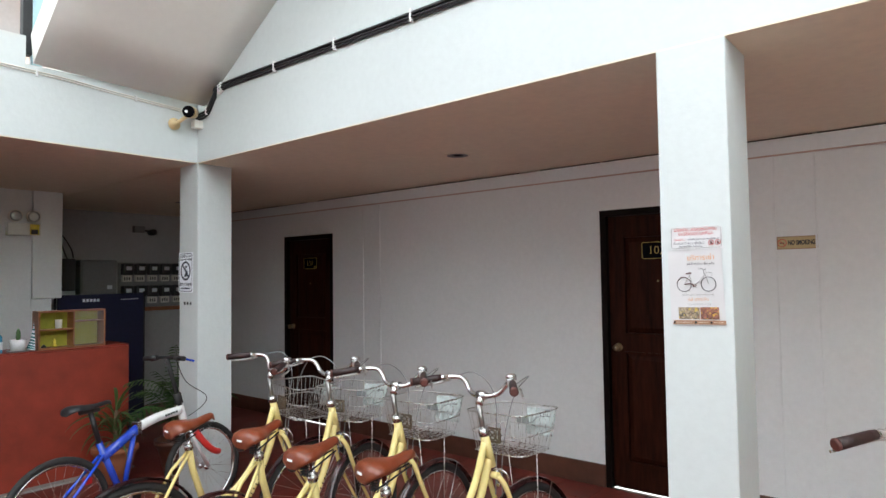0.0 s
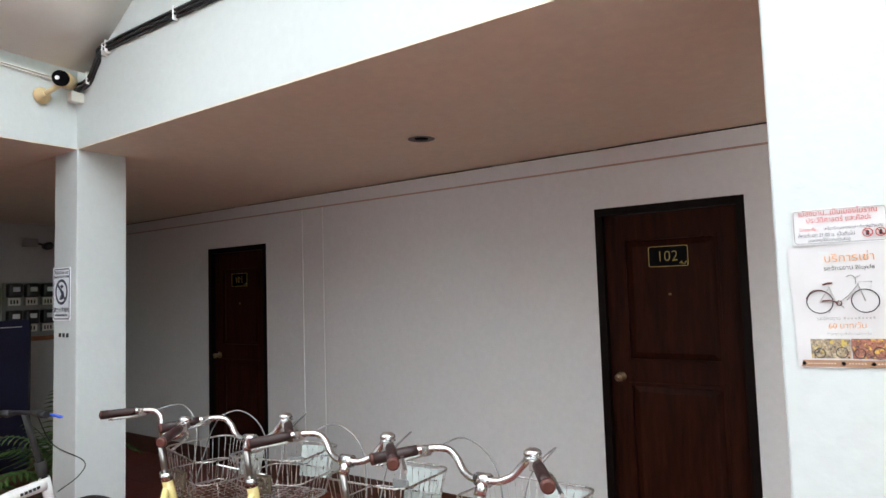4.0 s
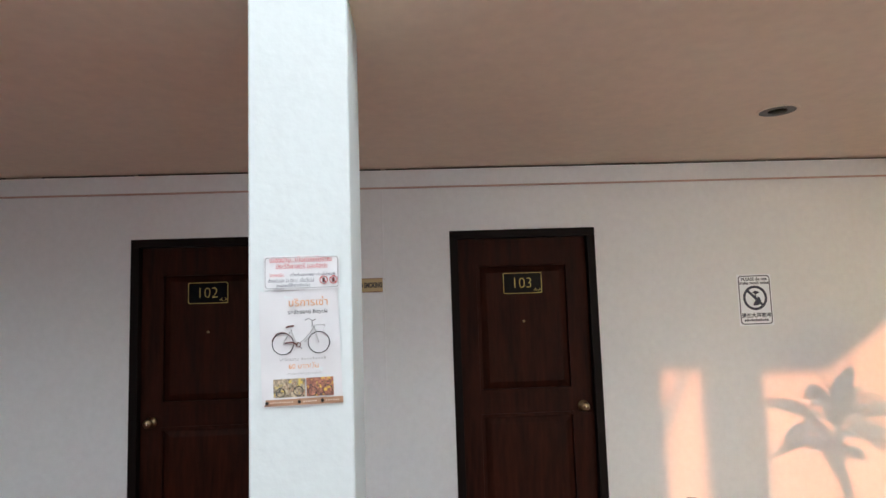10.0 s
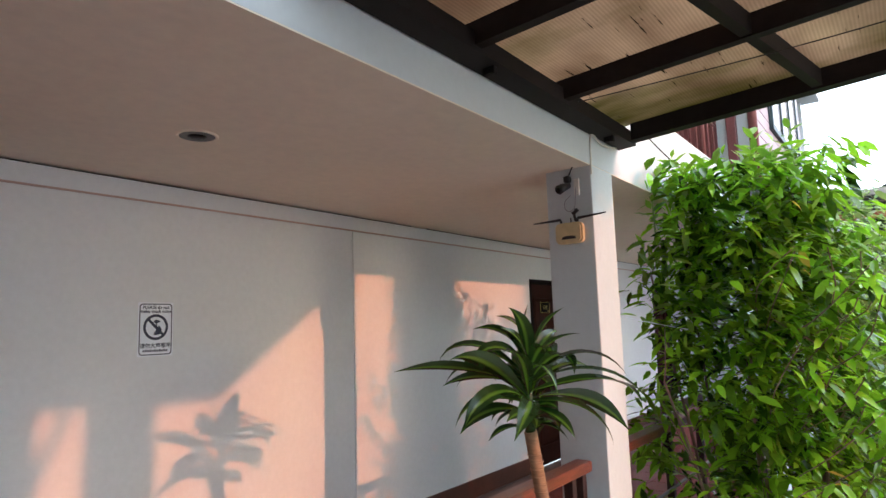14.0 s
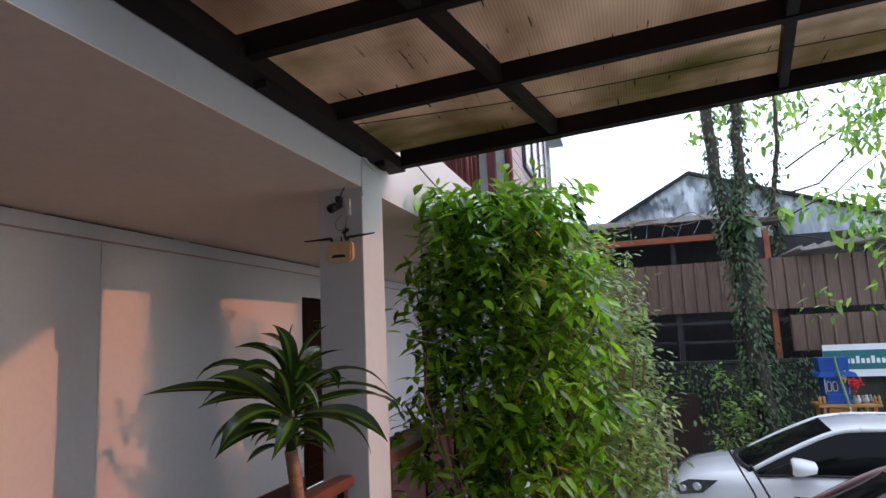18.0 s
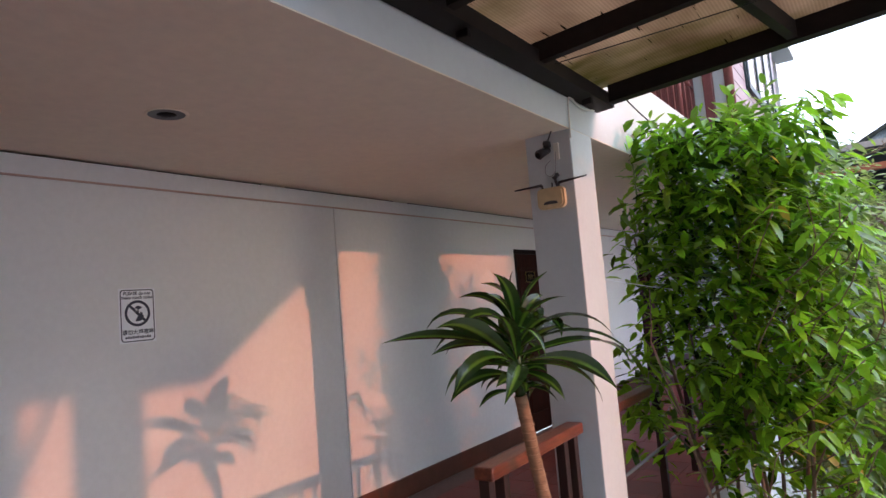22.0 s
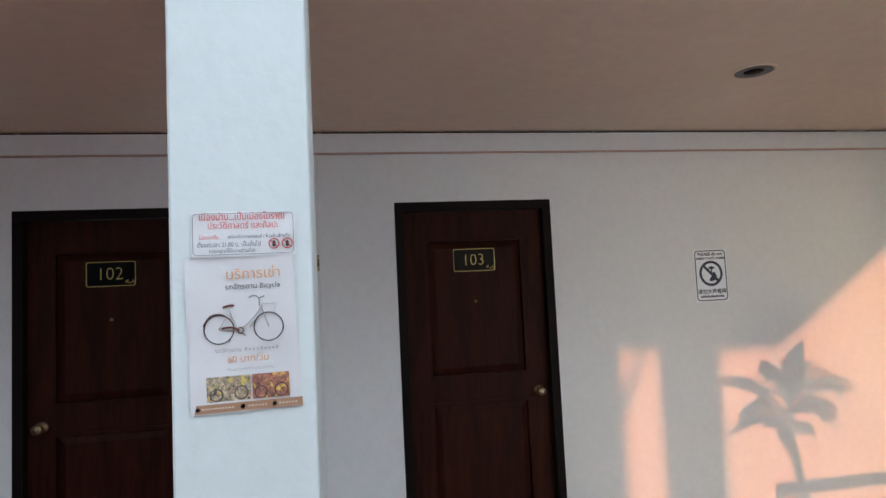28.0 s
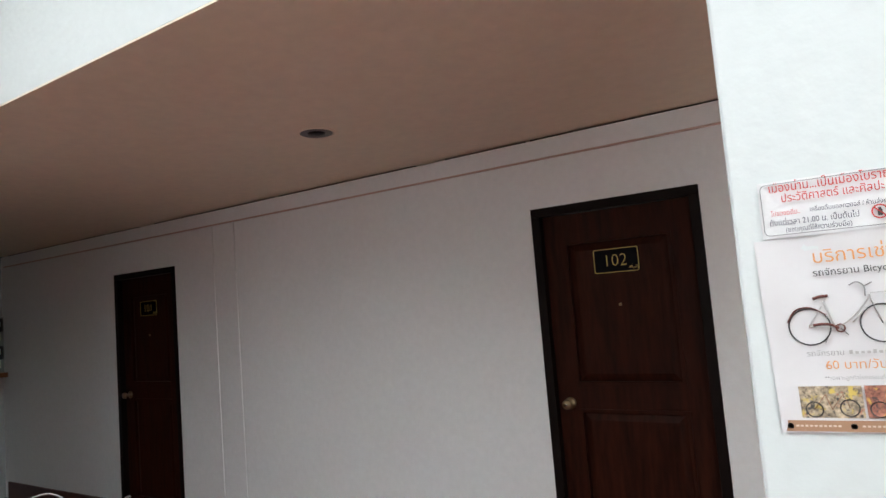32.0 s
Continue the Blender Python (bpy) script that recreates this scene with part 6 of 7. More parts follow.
for x0, x1 in zip(RX, RX[1:]):
    part("roof_sheet", sloped_bar(x0 + 0.002, x1 - 0.002, RY0 + 0.04, RY1, 0.072, 0.080), "roof_sheet", can)
for x in (1.88, 3.20):
    part("bracket", box(B(), x - 0.014, x + 0.014, RY0 - 0.01, RY0 + 0.05, rz(RY0) - 0.085, rz(RY0) - 0.048, 0.004), "roofsteel", can)
single("roof_wire", tube(B(), smooth_line([(2.62, 2.45, 2.70), (2.76, 1.4, 2.755), (2.80, 0.4, 2.82), (2.84, -0.4, 2.87)], 6), 0.003, 5), "black", "thin black wire under the canopy", "cable")

# router, camera and lines on the pillar
rt = thing("wireless_router", "yellowed wireless router with two black antennas on the pillar", "router", at=pose(3.063, 2.735, 2.09))
part("case", prism(B(), rounded(0.172, 0.124, 0.030, 6), "x", -0.030, 0), "cream", rt)
part("cover", prism(B(), rounded(0.150, 0.100, 0.022, 6), "x", -0.037, -0.030), "cream", rt)
part("slot", prism(B(), [(-0.046, -0.036), (0.046, -0.036), (0.040, -0.022), (0.020, -0.017), (-0.020, -0.017), (-0.040, -0.022)], "x", -0.0385, -0.0365), "meter", rt)
for s in (-1, 1):
    bm = tube(B(), [(-0.018, s * 0.05, 0.058), (-0.02, s * 0.055, 0.085)], 0.007, 8)
    tube(bm, [(-0.02, s * 0.055, 0.085), (-0.03, s * 0.23, 0.080 + 0.014 * (s < 0))], [0.009, 0.004], 8)
    part("antenna", bm, "black", rt, "black stick antenna")
part("cable", tube(B(), smooth_line([(-0.012, -0.005, 0.06), (-0.02, -0.012, 0.075), (-0.018, -0.01, 0.09)], 4), 0.004, 6), "black", rt)
pc = thing("security_camera", "small black camera on the pillar with a hanging plug", "security camera", at=pose(3.063, 2.72, 2.36))
part("mount", box(B(), -0.014, 0, -0.055, -0.022, -0.05, 0.05, 0.004), "offwhite", pc)
part("body", tube(B(), [(-0.012, 0.005, 0.015), (-0.050, 0.030, 0.0), (-0.078, 0.045, -0.018)], [0.016, 0.026, 0.028], 12), "black", pc)
part("lens", tube(B(), [(-0.078, 0.045, -0.018), (-0.086, 0.050, -0.023)], 0.017, 12), "plate", pc)
part("hood", box(B(), -0.050, -0.008, -0.012, 0.028, 0.028, 0.068, 0.010), "black", pc)
part("cable", tube(B(), smooth_line([(-0.03, 0.0, 0.065), (-0.028, -0.045, 0.16), (-0.03, -0.075, 0.26), (-0.03, -0.10, 0.36)], 5), 0.0042, 6), "black", pc)
part("cable_loop", tube(B(), smooth_line([(-0.012, 0.0, -0.045), (-0.014, 0.035, -0.075), (-0.012, 0.04, -0.12), (-0.014, 0.01, -0.14), (-0.012, -0.02, -0.12), (-0.014, -0.03, -0.06), (-0.012, -0.035, 0.0)], 5), 0.0026, 6), "grey_box", pc)
bm = tube(B(), smooth_line([(-0.016, -0.03, -0.13), (-0.022, -0.02, -0.165), (-0.02, -0.03, -0.205)], 4), 0.0085, 8)
tube(bm, [(-0.02, -0.045, -0.135), (-0.024, -0.01, -0.160)], 0.012, 8)
part("plug", bm, "black", pc, "black plug hanging above the router")

cd = thing("conduit", "thin grey conduit bent down the pillar top", "conduit")
part("pipe", tube(B(), smooth_line([(3.055, 2.585, 2.42), (3.055, 2.58, 2.62), (3.085, 2.575, 2.66), (3.25, 2.58, 2.63), (3.5, 2.58, 2.67)], 5), 0.006, 6), "offwhite", cd)
cl = thing("rope", "white rope knotted round the pillar and strung to the shrub", "rope")
part("line", tube(B(), smooth_line([(3.39, 2.66, 1.615), (4.0, 2.52, 1.53), (5.0, 2.3, 1.42)], 6), 0.0022, 5), "white_sheet", cl)
bm = B()
rr = random.Random(4)
for k in range(14):
    a = Vector((3.393 + 0.02 * rr.random(), 2.62 + 0.03 * rr.random(), 1.60))
    tube(bm, smooth_line([a, a + Vector((rr.uniform(-0.01, 0.03), rr.uniform(-0.02, 0.02), -0.04)), a + Vector((rr.uniform(-0.01, 0.03), rr.uniform(-0.02, 0.02), -rr.uniform(0.06, 0.14)))], 3), 0.0022, 4)
part("knot", bm, "white_sheet", cl)
single("power_line", tube(B(), smooth_line([(3.95, 2.58, 2.90), (4.8, 2.5, 2.72), (6.2, 2.3, 2.62)], 6), 0.006, 6), "black", "black cable sagging along the parapet", "cable")


# ---- foliage ----
LEAF_V = np.array([(0, 0, 0), (0.28, 0.20, 0.035), (0.28, 0, 0), (0.28, -0.20, 0.035), (0.65, 0.19, 0.0), (0.65, 0, -0.03), (0.65, -0.19, 0.0), (1, 0, -0.12)])
LEAF_F = [(0, 2, 1), (0, 3, 2), (1, 2, 5, 4), (2, 3, 6, 5), (4, 5, 7), (5, 6, 7)]


def leaf_cloud(name, spots, size, material, parent, seed, droop=0.5, wide=1.0, label=""):
    """Leaves at the given (place, outward) pairs, each with its own turn and size, in one mesh."""
    rnd = np.random.RandomState(seed)
    verts, faces = [], []
    for n, (p, o) in enumerate(spots):
        o = np.array(o, float) + rnd.normal(0, 0.34, 3) + (0, 0, -droop)
        o /= np.linalg.norm(o) + 1e-9
        side = np.cross(o, (0, 0, 1) + rnd.normal(0, 0.26, 3))
        side /= np.linalg.norm(side) + 1e-9
        up = np.cross(side, o)
        s = size * rnd.uniform(0.6, 1.25)
        v = np.array(p) + s * (LEAF_V[:, :1] * o + wide * LEAF_V[:, 1:2] * side + LEAF_V[:, 2:] * up)
        verts.extend(v.tolist())
        faces.extend([tuple(i + 8 * n for i in f) for f in LEAF_F])
    me = bpy.data.meshes.new(name)
    me.from_pydata(verts, [], faces)
    me.materials.append(M[material])
    me.polygons.foreach_set("use_smooth", [True] * len(me.polygons))
    ob = place(name, me, parent)
    return tagged(ob, label, kind="stuff")


def branchy(bm, rnd, p, d, length, r, depth, tips, bend=0.25, reach=0.62):
    """A limb that bends and forks; its ends are added to tips."""
    pts, rs = [p.copy()], [r]
    steps = 4
    for k in range(steps):
        d = (d + Vector((rnd.gauss(0, bend), rnd.gauss(0, bend), rnd.gauss(0, bend * 0.6)))).normalized()
        p = p + d * length / steps
        pts.append(p.copy()), rs.append(r * (1 - 0.5 * (k + 1) / steps))
        if depth > 0 and k >= 1 and rnd.random() < 0.8:
            e = (d + Vector((rnd.gauss(0, 0.7), rnd.gauss(0, 0.7), rnd.gauss(0.1, 0.4)))).normalized()
            branchy(bm, rnd, p.copy(), e, length * reach, rs[-1] * 0.7, depth - 1, tips, bend, reach)
    tube(bm, pts, rs, 5 if r < 0.01 else 8, caps=False)
    tips.append((p, d))


# dracaena in front of the railing
DR = Vector((2.20, 2.585, YARD))
dr = thing("dracaena", "tall dracaena with striped arching leaves on a bare cane", "plant", at=Matrix.Translation(DR))
part("pot", lathe(B(), [(0.0001, 0), (0.14, 0), (0.20, 0.30), (0.22, 0.34), (0.20, 0.34), (0.185, 0.30), (0.0001, 0.29)], 26, (0.41, -0.145, 0)), "terracotta", dr)
cane = smooth_line([(0.40, -0.14, 0.28), (0.27, -0.09, 0.9), (0.11, -0.03, 1.5), (0, 0, 2.05)], 8)
bm = tube(B(), cane, [0.034 - 0.006 * k / len(cane) for k in range(len(cane))], 12)
part("cane", bm, "bark", dr)
bm = B()
for k in range(44):
    z = 0.55 + k * 0.0325
    q = min(cane, key=lambda c: abs(c.z - z))
    tube(bm, list(ring((q.x, q.y, z), 0.0335 - 0.002 * (z - 0.5), 12, "z")), 0.0022, 4, closed=True)
part("cane_rings", bm, "bark", dr)
part("crown_stem", tube(B(), [(0, 0, 2.03), (0.004, 0, 2.2), (-0.01, 0.0, 2.28)], [0.024, 0.018, 0.008], 10), "leaf_drac", dr)
rnd = random.Random(31)


def strap_leaf(turn, z, length, rise, droop):
    """A dracaena leaf: narrow at its foot, broad in the middle, pointed; turn is counted from the right of the crown's front."""
    length *= 0.84 if rise > 60 else 1.0
    z *= 0.78
    me = mesh_of("leaf", blade(length, rnd.uniform(0.070, 0.094) * (0.65 + 0.8 * length), radians(droop), radians(rise), 12, 0.30, rnd.uniform(-0.9, 0.9), rnd.uniform(1.1, 2.4)), "leaf_drac")
    place("leaf", me, dr, pose(0, 0, 2.05 + z, 0, rnd.uniform(-30, 30), turn - 132.4))


# the outer leaves one by one: turn, height on the stem, length, rise, droop
OUTER = [(185, 0.26, 0.62, 20, 28), (170, 0.24, 0.40, 26, 50), (178, 0.31, 0.46, 66, 165), (163, 0.33, 0.46, 82, 95), (205, 0.31, 0.42, 88, 60), (135, 0.33, 0.48, 84, 75), (330, 0.32, 0.42, 76, 45), (20, 0.33, 0.40, 84, 25), (50, 0.31, 0.50, 72, 140), (35, 0.27, 0.46, 54, 115), (5, 0.27, 0.60, 36, 100), (345, 0.26, 0.60, 26, 85), (355, 0.22, 0.60, 16, 75), (12, 0.18, 0.56, 8, 65), (320, 0.17, 0.46, 4, 75), (275, 0.28, 0.38, 42, 135), (300, 0.14, 0.28, -8, 60), (192, 0.15, 0.42, 22, 80), (208, 0.17, 0.46, 30, 120), (178, 0.10, 0.36, 26, 85)]
for leaf_row in OUTER:
    strap_leaf(*leaf_row)
# the far side of the crown and the short old leaves at its foot
for k in range(10):
    strap_leaf(50 + 12 * k, 0.12 + 0.020 * k, rnd.uniform(0.36, 0.54), rnd.uniform(5, 60), rnd.uniform(60, 120))
for k in range(5):
    strap_leaf(190 + 72 * k, 0.30, rnd.uniform(0.34, 0.46), rnd.uniform(68, 86), rnd.uniform(30, 120))
for turn in (34, 52, 214, 232, 250):
    strap_leaf(turn, rnd.uniform(0.16, 0.26), rnd.uniform(0.48, 0.58), rnd.uniform(14, 46), rnd.uniform(40, 80))
for k in range(12):
    strap_leaf(25 + 137.5 * k, 0.0 + 0.010 * k, rnd.uniform(0.12, 0.24), rnd.uniform(5, 50), rnd.uniform(60, 120))


def shrub(name, label, at, stems, spread, height, seed, leaf, size, count, fresh=0.0, low=0.35, wide=1.0, gaps=0.0, full=0.0, sparse=0.0, ragged=0.22, thin=0.0, hang=0.55):
    """A tall bush: bent stems from one base, and leaves in clumps round the shoots."""
    root = thing(name, label, "shrub", at=Matrix.Translation(at))
    rnd = random.Random(seed)
    tips = []
    for k in range(stems):
        bm = B()
        a = 2 * math.pi * k / stems + rnd.uniform(-0.4, 0.4)
        q = Vector((spread[0] * 0.35 * math.cos(a), spread[1] * 0.35 * math.sin(a), 0))
        branchy(bm, rnd, q, Vector((0.06 * math.cos(a), 0.06 * math.sin(a), 1)), height * rnd.uniform(0.55, 0.82), 0.016, 1, tips, 0.05, 0.16)
        part("stem", bm, "twig", root)
    spots, young = [], []
    clumps = []
    for k in range(int(count / 14)):
        while True:
            u = Vector((rnd.uniform(-1, 1), rnd.uniform(-1, 1), rnd.uniform(0, 1)))
            fat = 0.55 + 0.45 * math.sin(math.pi * min(1, max(0, (u.z - low * 0.5) / (1 - low * 0.5))) ** 0.7)
            fat = max(fat, full * min(1, u.z / 0.55))
            rad = math.hypot(u.x, u.y) / max(0.1, fat)
            if thin and u.x < -0.1 and rnd.random() < thin * min(1, 1.3 * (-0.1 - u.x) + 0.45):
                continue
            if u.z < sparse and rnd.random() > 0.7:
                continue
            if 0.12 < rad < 1 and u.z > low * rnd.uniform(0.55, 1.0):
                if noise.noise(Vector((u.x * 2.6, u.y * 2.6 + seed, u.z * 5.5))) > -0.5 + gaps:
                    break
        wob = 1 + ragged * noise.noise(Vector((u.x * 2.1 + seed, u.y * 2.1, u.z * 4)))
        clumps.append((Vector((u.x * spread[0] * wob, u.y * spread[1] * wob, u.z * height)), Vector((u.x, u.y, 0.25))))
    for c, o in clumps:
        axis = (o.normalized() + Vector((rnd.gauss(0, 0.4), rnd.gauss(0, 0.4), rnd.uniform(0.0, 0.8)))).normalized()
        new_shoot = rnd.random() < fresh
        for j in range(14):
            t = j / 13 - 0.4
            p = c + axis * t * 0.26 + Vector((rnd.gauss(0, 0.05), rnd.gauss(0, 0.05), rnd.gauss(0, 0.05)))
            a = j * 2.4
            out = axis * 0.5 + Vector((math.cos(a), math.sin(a), 0.3 * math.sin(a)))
            (young if new_shoot else spots).append((p, out))
    leaf_cloud("crown", spots, size, leaf, root, seed, hang, wide)
    if young:
        leaf_cloud("young_growth", young, size * 0.9, "leaf_fresh", root, seed + 1, -0.1, wide, "pale fresh shoots")
    return root


s1 = shrub("shrub", "tall dense broad-leaved shrub with bare lower stems", Vector((4.40, 2.06, YARD)), 10, (0.46, 0.66), 3.56, 21, "leaf_big", 0.160, 7000, 0.16, 0.50, 0.74, 0.22, 0.90, 0.70, 0.55, 0.28, 0.68)
shoots = []
rs = random.Random(12)
for dy, top in ((-0.11, 3.78), (-0.33, 3.82), (-0.46, 3.12), (0.23, 3.58), (0.58, 3.60), (-0.66, 2.98), (-0.22, 3.62)):
    c = Vector((rs.uniform(-0.15, 0.15), dy, top))
    part("shoot", tube(B(), [c - Vector((0.01, 0.02, 0.45)), c - Vector((0, 0.01, 0.2)), c], [0.006, 0.005, 0.003], 6), "garland", s1)
    for k in range(13):
        a = k * 2.4
        shoots.append((c - Vector((0, 0, 0.030 * k)), (math.cos(a), math.sin(a), 1.1 - 0.05 * k)))
leaf_cloud("shoot_leaves", shoots, 0.125, "leaf_fresh", s1, 19, -0.2, 1.0, "upright pale green shoots")
sprays = []
for k in range(26):
    c = Vector((rs.uniform(-0.78, -0.34), rs.uniform(-0.80, -0.25), rs.uniform(0.95, 2.85)))
    d = Vector((rs.uniform(-0.5, 0.1), rs.uniform(-0.6, 0.0), rs.uniform(0.2, 0.9))).normalized()
    part("side_twig", tube(B(), smooth_line([Vector((c.x * 0.3, c.y * 0.3, c.z - 0.42)), c - d * 0.16 - Vector((0, 0, 0.06)), c + d * 0.14], 3), 0.004, 5), "twig", s1)
    for j in range(11):
        a = j * 2.4
        sprays.append((c + d * (0.028 * j - 0.14), (0.6 * d.x + math.cos(a), 0.6 * d.y + math.sin(a), 0.2 + 0.3 * math.sin(a))))
leaf_cloud("side_sprays", sprays, 0.15, "leaf_big", s1, 23, 0.7, 0.74)
ys = [(Vector((-0.15 + 0.45 * random.Random(k).uniform(-1, 1), -0.55 + 0.3 * random.Random(k + 9).random(), 1.0 + 2.4 * random.Random(k + 5).random())), (0, -1, 0.1)) for k in range(26)]
leaf_cloud("yellowed_leaves", ys, 0.12, "leaf_yellow", s1, 5, 0.8, label="a few yellowed leaves")
shrub("shrub", "open small-leaved bush beside the drive", Vector((6.0, 1.42, YARD)), 8, (0.66, 0.56), 3.28, 33, "leaf_small", 0.088, 8600, 0.08, 0.3, 0.85, 0.12)
shrub("shrub", "loose bush with small pale leaves at the plinth", Vector((5.24, 1.52, YARD)), 7, (0.60, 0.44), 3.34, 35, "leaf_small", 0.105, 5200, 0.2, 0.1, 0.85, 0.1, 0.8)

# ---- upper floor beyond the pillar ----
br = thing("balcony_railing", "red-brown steel balcony railing on the parapet", "railing", at=pose(0, 2.68, 3.10))
part("top_rail", tube(B(), [(1.4, 0, 0.92), (8.2, 0, 0.92)], 0.025, 8), "balcony", br)
part("mid_rail", tube(B(), [(1.4, 0, 0.5), (8.2, 0, 0.5)], 0.016, 8), "balcony", br)
for k in range(30):
    x = 1.5 + 0.23 * k
    part("baluster", tube(B(), [(x, 0, 0), (x, 0, 0.92)], 0.012 if k % 4 else 0.028, 6), "balcony", br)
single("balcony_post", box(B(), 6.58, 6.682, 2.46, 2.55, 3.101, 5.6, 0.006), "balcony", "red-brown steel post of the upper floor", "post")
ud = thing("upper_door", "dark red-brown panelled door at the end of the upper walkway", "door", at=pose(6.654, 2.66, 3.101))
part("door_leaf", box(B(), 0, 0.03, 0, 1.3, 0, 2.3, 0.004), "balcony", ud)
for y0 in (0.10, 0.74):
    for z0, z1 in ((0.15, 1.0), (1.15, 2.15)):
        part("door_panel", box(B(), -0.008, -0.0005, y0, y0 + 0.46, z0, z1, 0.003), "balcony", ud)
wing = thing("upper_room", "lilac-grey boarded upper room with a blue-framed window", "building", at=pose(0, 0, 0))
part("wall", box(B(), 6.7, 10.7, 2.335, 4.70, 2.7, 5.6), "siding", wing)
for k in range(18):
    z = 2.75 + 0.155 * k
    part("board", box(B(), 6.68, 10.72, 2.31, 2.334, z, z + 0.145, 0.004), "siding", wing)
wd = part("window", box(B(), 7.75, 10.1, 2.29, 2.3095, 3.75, 5.2, 0.004), "window_blue", wing, "window with dark blue-green frames")
for x in (7.85, 8.60, 9.35):
    part("pane", box(B(), x, x + 0.62, 2.283, 2.2895, 3.84, 5.1), "glass", wd)
for x in (7.75, 8.49, 9.24, 9.99):
    part("frame_bar", box(B(), x, x + 0.09, 2.262, 2.2825, 3.75, 5.2, 0.004), "window_blue", wd)
for z in (3.75, 5.11):
    part("frame_bar", box(B(), 7.842, 9.988, 2.264, 2.2825, z, z + 0.08, 0.004), "window_blue", wd)
part("end_wall", box(B(), 6.685, 6.6985, 2.34, 4.70, 3.102, 5.59, 0.002), "plaster", wing, "white end wall of the walkway")
part("corner_pipe", tube(B(), [(6.62, 2.30, 2.7), (6.62, 2.30, 5.6)], 0.045, 10), "balcony", wing)

# ---- far side of the yard ----
bw = thing("boundary_wall", "dark mossy block wall overgrown with creepers", "wall")
part("wall", box(B(), 12.0, 12.15, -6.5, 2.45, YARD, 0.84), "mossy", bw)
part("coping", box(B(), 11.96, 12.19, -6.5, 2.45, 0.841, 0.90, 0.008), "mossy", bw)
rnd = random.Random(7)
spots = []
for k in range(5200):
    y, z = rnd.uniform(-6.5, 2.4), YARD + (0.92 - YARD) * rnd.random() ** 0.8
    if noise.noise(Vector((y * 0.9, z * 1.1, 3))) > -0.28:
        spots.append(((11.99 - 0.06 * rnd.random(), y, z), (-1, 0, -0.2)))
cr = leaf_cloud("creeper", spots, 0.075, "leaf_ivy", bw, 9, 0.9)
# open shed behind the wall
shed = thing("shed", "open metal shed with brown corrugated sheets and an orange beam", "building")


def corrugated(y0, y1, z0, z1, x, pitch=0.22, out=0.0):
    bm = B()
    n = int((y1 - y0) / pitch)
    line = []
    for k in range(n):
        y = y0 + pitch * k
        line += [(y, 0.0), (y + pitch * 0.68, 0.0), (y + pitch * 0.76, -0.035), (y + pitch * 0.92, -0.035)]
    line.append((y0 + pitch * n, 0.0))
    rows = [[bm.verts.new((x + d - out * (1 - s), y, z0 + (z1 - z0) * s)) for y, d in line] for s in (0, 1)]
    for k in range(len(line) - 1):
        bm.faces.new((rows[0][k], rows[0][k + 1], rows[1][k + 1], rows[1][k]))
    return bm


part("sheet_band", corrugated(-6.5, 3.0, 1.78, 2.72, 12.35), "corrugated", shed)
part("sheet_panel", corrugated(-6.5, -1.58, 1.02, 1.66, 12.30), "corrugated", shed)
part("roof_edge", box(B(), 12.08, 12.14, -1.35, 6.2, 3.50, 3.60), "oldsheet", shed, "grey roof edge strip")
part("orange_beam", box(B(), 12.2, 12.3, -1.1, 6.0, 3.13, 3.24), "orange_beam", shed)
for y in (-1.45, 0.2, 2.4, -4.6):
    part("post", box(B(), 12.42, 12.52, y - 0.05, y + 0.05, YARD, 3.3), "orange_beam" if y < -1 else "shed_dark", shed)
part("inner_wall", box(B(), 14.6, 14.7, -6.5, 6.0, YARD, 3.40), "shed_dark", shed)
part("inner_rail", box(B(), 12.5, 12.56, -6.5, 4.0, 1.55, 1.62), "shed_dark", shed)
part("inner_rail", box(B(), 12.5, 12.56, -6.5, 4.0, 1.20, 1.25), "shed_dark", shed)
for k in range(24):
    y = -1.3 + 0.32 * k
    bm = B()
    rows = [[bm.verts.new((x, y + d, z + h)) for d, h in ((0, 0.012), (0.02, 0.03), (0.04, 0.012), (0.06, 0), (0.318, 0))] for x, z in ((12.1, 3.55), (15.6, 3.36))]
    for a in range(4):
        bm.faces.new((rows[0][a], rows[0][a + 1], rows[1][a + 1], rows[1][a]))
    bmesh.ops.solidify(bm, geom=list(bm.faces), thickness=0.004)
    part("roof_sheet", bm, "shed_dark", shed)
part("side_roof", prism(B(), [(-1.9, 2.78), (-1.9, 2.84), (-6.8, 3.35), (-6.8, 3.28)], "x", 12.0, 13.8), "oldsheet", shed, "pale old corrugated roof")
bm = B()
for k in range(22):
    y = -1.9 - 0.22 * k
    tube(bm, [(11.98, y, 2.84 + 0.1045 * 0.22 * k), (13.8, y, 2.84 + 0.1045 * 0.22 * k)], 0.035, 6)
part("roof_rib", bm, "oldsheet", shed)
gab = thing("gable_house", "house with a weathered blue-white cement gable", "building")
part("wall", prism(B(), [(4.6, YARD), (4.6, 2.4), (-0.584, 5.28), (-6.8, 3.1), (-6.8, YARD)], "x", 16.0, 16.3), "weathered", gab)
part("verge", prism(B(), [(4.7, 2.36), (4.7, 2.46), (-0.584, 5.36), (-6.9, 3.16), (-6.9, 3.06), (-0.584, 5.27)], "x", 15.9, 16.4), "mossy", gab)
part("roof_truss", tube(B(), [(15.7, -0.2, 3.9), (15.7, -1.6, 4.2)], 0.03, 6), "offwhite", gab)
tr = part("roof_truss", tube(B(), [(15.7, -0.2, 3.7), (15.7, -1.6, 3.95)], 0.03, 6), "offwhite", gab)
